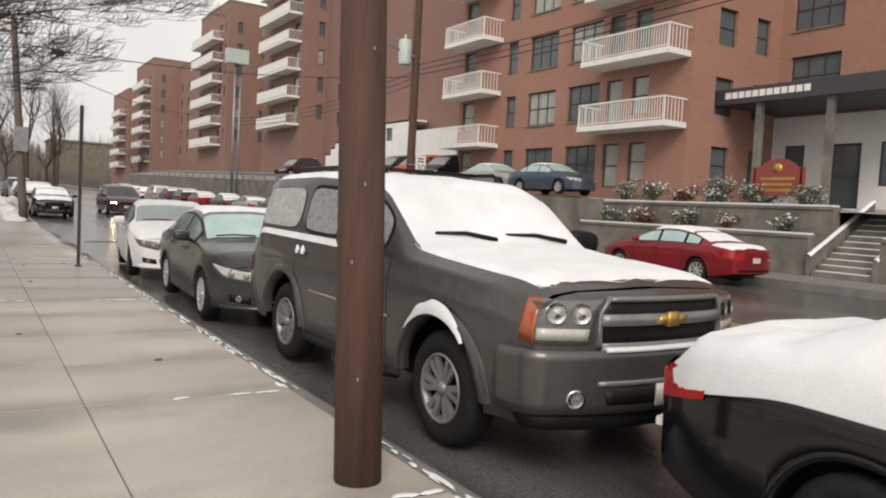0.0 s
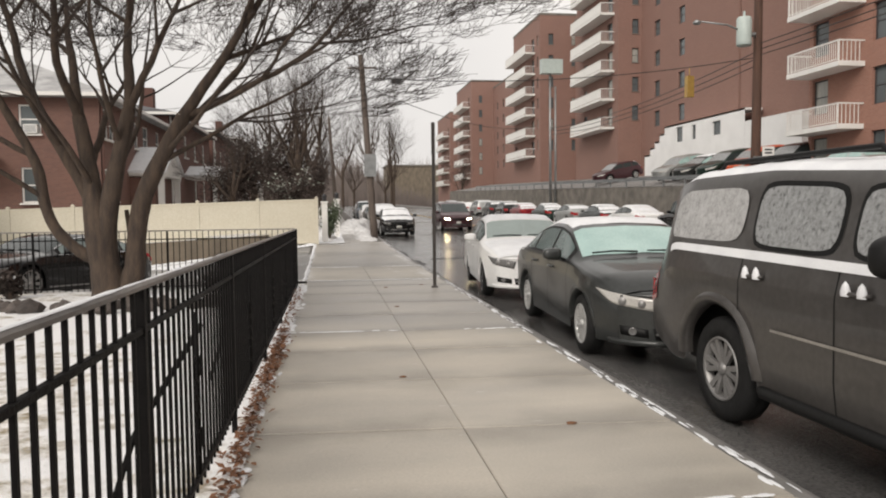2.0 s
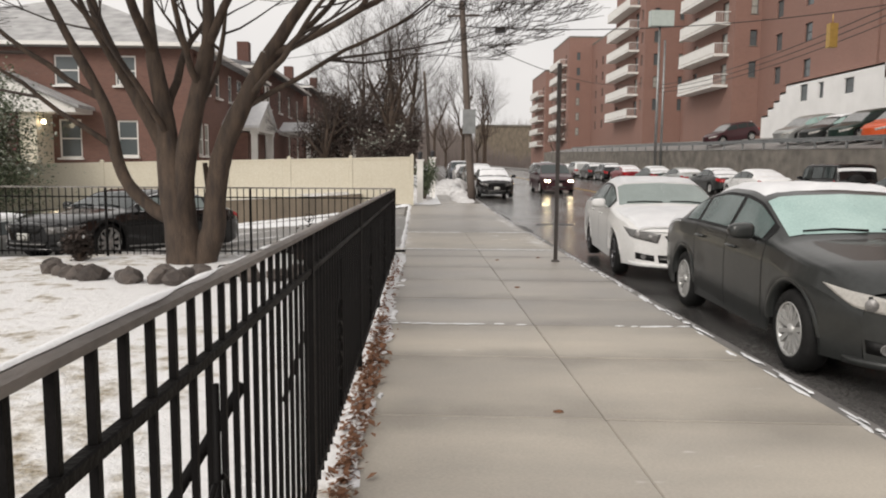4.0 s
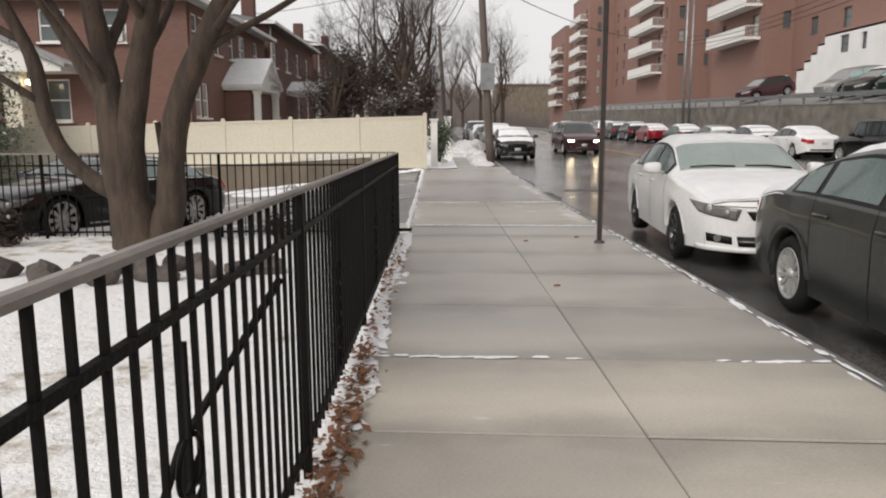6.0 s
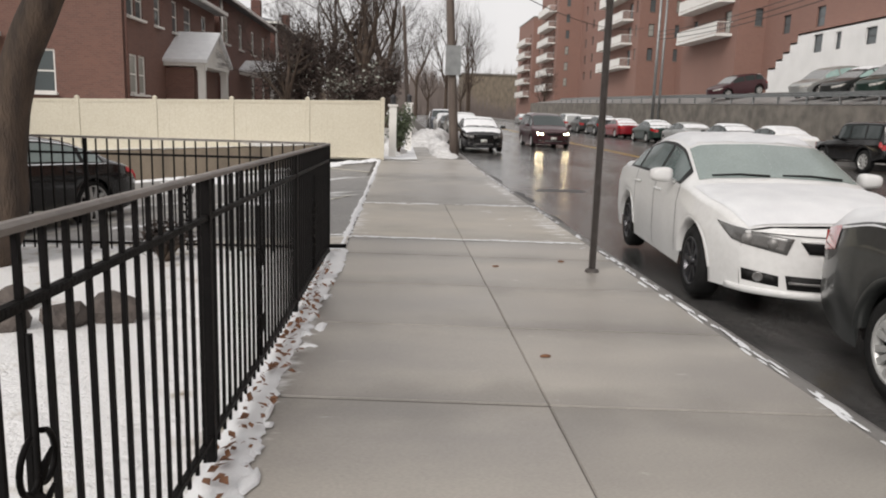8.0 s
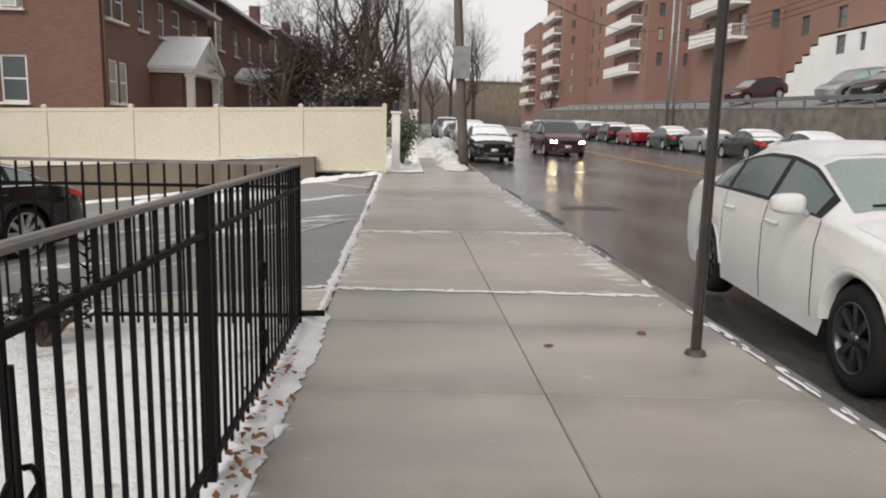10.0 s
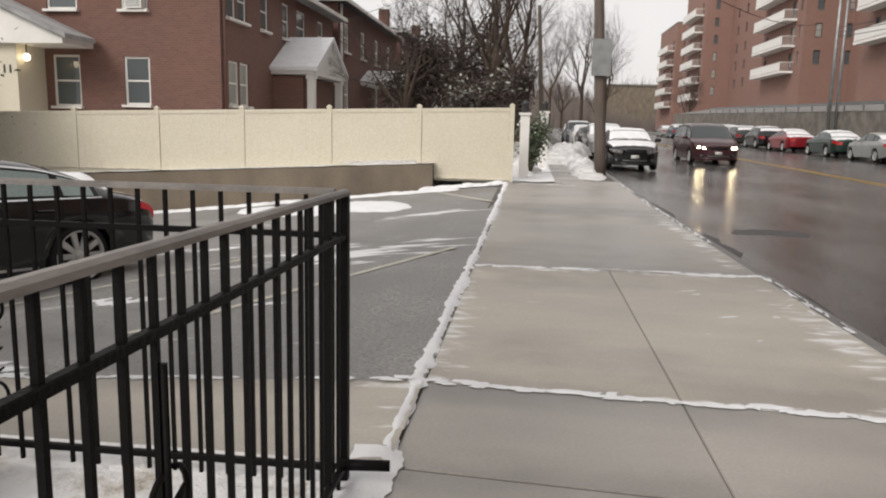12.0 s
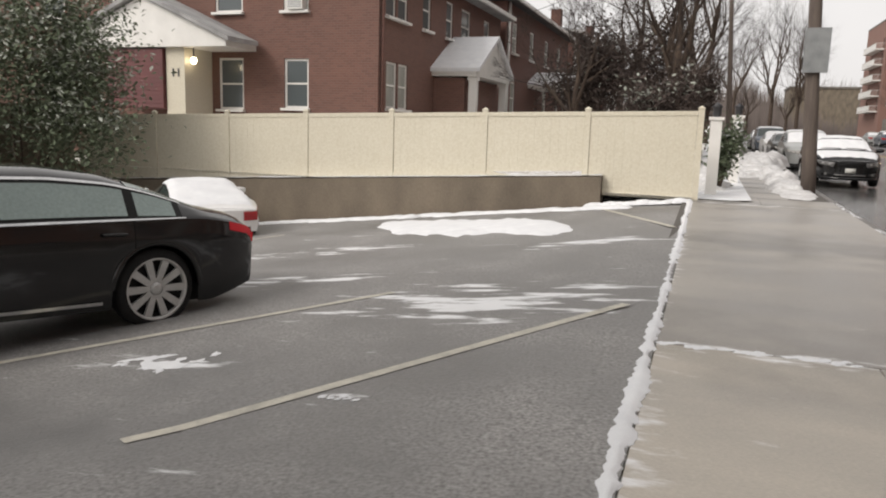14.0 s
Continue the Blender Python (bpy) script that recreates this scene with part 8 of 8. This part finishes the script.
b = bmesh.new()
edge = lambda x, y: rise(y) + (0.0 if x < KERB_X else -0.06 * clamp((x - KERB_X - 0.05) / 0.1))
for k in range(420):
    y = rng.uniform(3.0, 34)
    if nz(0, y, 3, 0.8) > (0.05 if y < 9 else -0.25):
        blob(b, KERB_X + rng.gauss(0.03, 0.03), y, rng.uniform(0.005, 0.018), rng.uniform(0.03, 0.13), edge, 0.007, 9, seed=300 + k, rag=0.8)
for y, x0, x1, dens, wd in ((17.58, -5.5, -0.95, 0.8, 1.4), (17.55, -0.9, 1.8, 1.0, 2.0), (21.1, -0.85, 0.3, 0.95, 2.4), (21.1, 0.75, 1.85, 1.0, 2.6), (11.14, -1.0, 0.3, 0.75, 0.9), (11.14, 1.2, 1.85, 0.5, 1.2), (5.8, 0.9, 1.8, 0.6, 1.0), (3.6, 0.9, 1.8, 0.7, 1.4)):
    x = x0
    while x < x1:
        if rng.random() < dens * (0.35 if nz(x * 3, y, 1) < -0.18 else 1):
            yy = y - (0.075 * (x - 0.42) if y < 20 and x > -0.95 else 0)
            blob(b, x, yy + rng.gauss(0, 0.010 * wd), rng.uniform(0.03, 0.09), rng.uniform(0.008, 0.020) * wd, flat if x > -0.93 else lambda x, y: lot_z(x, y) + 0.014, 0.006, 10, seed=int(x * 97 + y * 13), rag=0.9)
        x += rng.uniform(0.035, 0.08)
for k in range(700):
    y = rng.uniform(5.0, 33)
    x = (-0.93 if y > 16.5 else -0.97) + rng.gauss(0, 0.035)
    if y < 16.5 and (y > 10.5 or rng.random() < 0.2) and nz(2, y, 5, 0.9) > -0.35:
        blob(b, x, y, rng.uniform(0.012, 0.05), rng.uniform(0.03, 0.13), flat, 0.012, 9, seed=900 + k, rag=0.9)
rows = []
for y in lin(10.4, 16.75, 300):
    w = clamp(0.10 + 0.05 * nz(1, y, 4, 1.1) + 0.04 * nz(4, y, 2, 7) + 0.02 * nz(6, y, 1, 21) + 0.05 * clamp((y - 13.5) / 2.5), 0.02, 0.24) * clamp((y - 10.3) / 0.8)
    x0 = rail_x(y) - 0.03
    rows.append([b.verts.new((x0 + (w + 0.05) * q + 0.015 * nz(q * 3, y, 7, 14), y, 0.008 + (0.022 * (0.7 + nz(q * 2, y, 5, 6)) if q < 0.9 else -0.001))) for q in (0, 0.25, 0.5, 0.8, 1)])
for r0, r1 in zip(rows, rows[1:]):
    for k in range(4):
        b.faces.new((r0[k], r0[k + 1], r1[k + 1], r1[k])).smooth = True
rows = []
for y in lin(16.55, 33.0, 560):
    w = clamp(0.042 + 0.05 * nz(1, y, 2, 0.9) + 0.035 * nz(4, y, 0, 6) + 0.02 * nz(6, y, 3, 19), 0.004, 0.2)
    c = -0.935 + 0.02 * nz(8, y, 1, 1.7)
    rows.append([b.verts.new((c + w * q + 0.012 * nz(q * 3, y, 7, 14), y + 0.012 * nz(y, q, 2, 9), rise(y) + 0.016 + (0.014 * (0.6 + nz(q, y, 5, 8)) if abs(q) < 0.9 else -0.011))) for q in (-1, -0.4, 0.3, 0.9 if w < 0.05 else 1)])
for r0, r1 in zip(rows, rows[1:]):
    for k in range(3):
        b.faces.new((r0[k], r0[k + 1], r1[k + 1], r1[k])).smooth = True
for k in range(8):
    blob(b, rng.uniform(1.0, 1.85), rng.uniform(16.3, 20.5), rng.uniform(0.02, 0.10), rng.uniform(0.008, 0.02), flat, 0.003, 9, seed=1500 + k, turn=rng.uniform(0.3, 0.9), rag=0.9)
tagged(part("sidewalk_snow", b, M["snow"]), "thin snow left along joints and edges of the sidewalk", "snow", kind="stuff")
b = bmesh.new()
for k in range(16):
    y = 34.2 + 0.9 * k
    blob(b, 1.25 + 0.1 * rng.random(), y, rng.uniform(0.35, 0.5), 0.8, flat, rng.uniform(0.12, 0.3) * clamp(k / 3 + 0.2), 18, seed=600 + k, rag=0.5)
    blob(b, -0.55, y, rng.uniform(0.3, 0.5), 0.8, flat, rng.uniform(0.05, 0.25) * clamp(k / 3 + 0.2), 18, seed=640 + k, rag=0.5)
for k in range(10):
    blob(b, 0.3 + 0.14 * k, 41 + k * 0.8, 0.7, 1.0, flat, 0.5 * clamp(k / 4), 16, seed=680 + k, rag=0.5)
tagged(part("snow_bank", b, M["dirty_snow"]), "shovelled snow banks beside the path past the pole", "snow bank", kind="stuff")

vs, fs = [], []
for k in range(2600):
    y = rng.uniform(-1, 11.3) if k % 9 else rng.uniform(9, 15.8)
    x = FENCE_X + 0.07 + 0.004 * (y - 12) + rng.gauss(0, 0.045)
    z = 0.012 + abs(rng.gauss(0, 0.018)) + (0.03 if y > 11 else 0)
    e = Euler((rng.uniform(-0.6, 0.6), rng.uniform(-0.6, 0.6), rng.uniform(0, 6.3))).to_matrix()
    s = rng.uniform(0.012, 0.035)
    i = len(vs)
    vs += [tuple(Vector((x, y, z)) + e @ Vector(q)) for q in ((-s, 0, 0), (-s * 0.2, -s * 0.6, s * 0.2), (s, 0, s * 0.1), (s * 0.1, s * 0.6, s * 0.25))]
    fs.append((i, i + 1, i + 2, i + 3))
me = bpy.data.meshes.new("leaf_litter")
me.from_pydata(vs, [], fs)
me.materials.append(M["leaf"])
tagged(new("leaf_litter", me), "brown dead leaves gathered along the fence foot", "dead leaves", kind="stuff")
for x, y in ((0.17, 8.70), (1.155, 7.1), (0.55, 13.3), (0.6, 16.0), (1.3, 16.3)):
    b = bmesh.new()
    blob(b, x, y, 0.035, 0.022, flat, 0.012, 8, seed=int(y * 10), rag=0.6)
    tagged(part("fallen_leaf", b, M["leaf"]), "single dark fallen leaf on the sidewalk", "leaf", "fallen leaves")

# ---- sidewalk slabs ----
walkway = thing("sidewalk", "damp tan concrete sidewalk of large scored slabs", "sidewalk", kind="structure")
rows_y = [-5.0, -3.6, -2.2, -0.75, 0.7, 2.15, 3.6, 5.05 + 0.75, 7.15, 8.57, 9.98, 11.14, 12.54, 13.9, 15.16, 16.52, 17.55, 21.1, 26.5, 31.9]
rows_y += [31.9 + 1.5 * k for k in range(1, 40)]
for i, (ya, yb) in enumerate(zip(rows_y, rows_y[1:])):
    cols = [(FENCE_X + 0.06 if yb < 16.6 else EDGE_X + 0.03, 0.42), (0.42, KERB_X)]
    if 21 < ya < 31:
        cols = [(EDGE_X + 0.03, KERB_X)]
    if ya > 33:
        cols = [(-0.35, 1.05)]
    for xa, xb in cols:
        b = bmesh.new()
        g_, gy, h_ = 0.002, 0.010, random.Random(i * 7 + int(xa * 10)).uniform(-0.003, 0.003)
        za, zb_ = rise(ya) + h_, rise(yb) + h_
        sk = lambda x, y: y - 0.075 * (x - 0.42) * clamp((20 - y) / 3)
        lo = [(xa + g_, sk(xa, ya) + gy, za - 0.05), (xb - g_, sk(xb, ya) + gy, za - 0.05), (xb - g_, sk(xb, yb) - gy, zb_ - 0.05), (xa + g_, sk(xa, yb) - gy, zb_ - 0.05)]
        mid = [(p[0], p[1], p[2] + 0.042) for p in lo]
        e = 0.006
        top = [(xa + g_ + e, sk(xa, ya) + gy + e, za), (xb - g_ - e, sk(xb, ya) + gy + e, za), (xb - g_ - e, sk(xb, yb) - gy - e, zb_), (xa + g_ + e, sk(xa, yb) - gy - e, zb_)]
        L_ = [[b.verts.new(p) for p in q] for q in (lo, mid, top)]
        for q, w in zip(L_, L_[1:]):
            for k in range(4):
                b.faces.new((q[k], q[(k + 1) % 4], w[(k + 1) % 4], w[k]))
        b.faces.new(L_[2])
        part("slab", b, M["concrete_wet" if 11.1 < ya < 17.5 or ya > 21 else "concrete"], walkway)
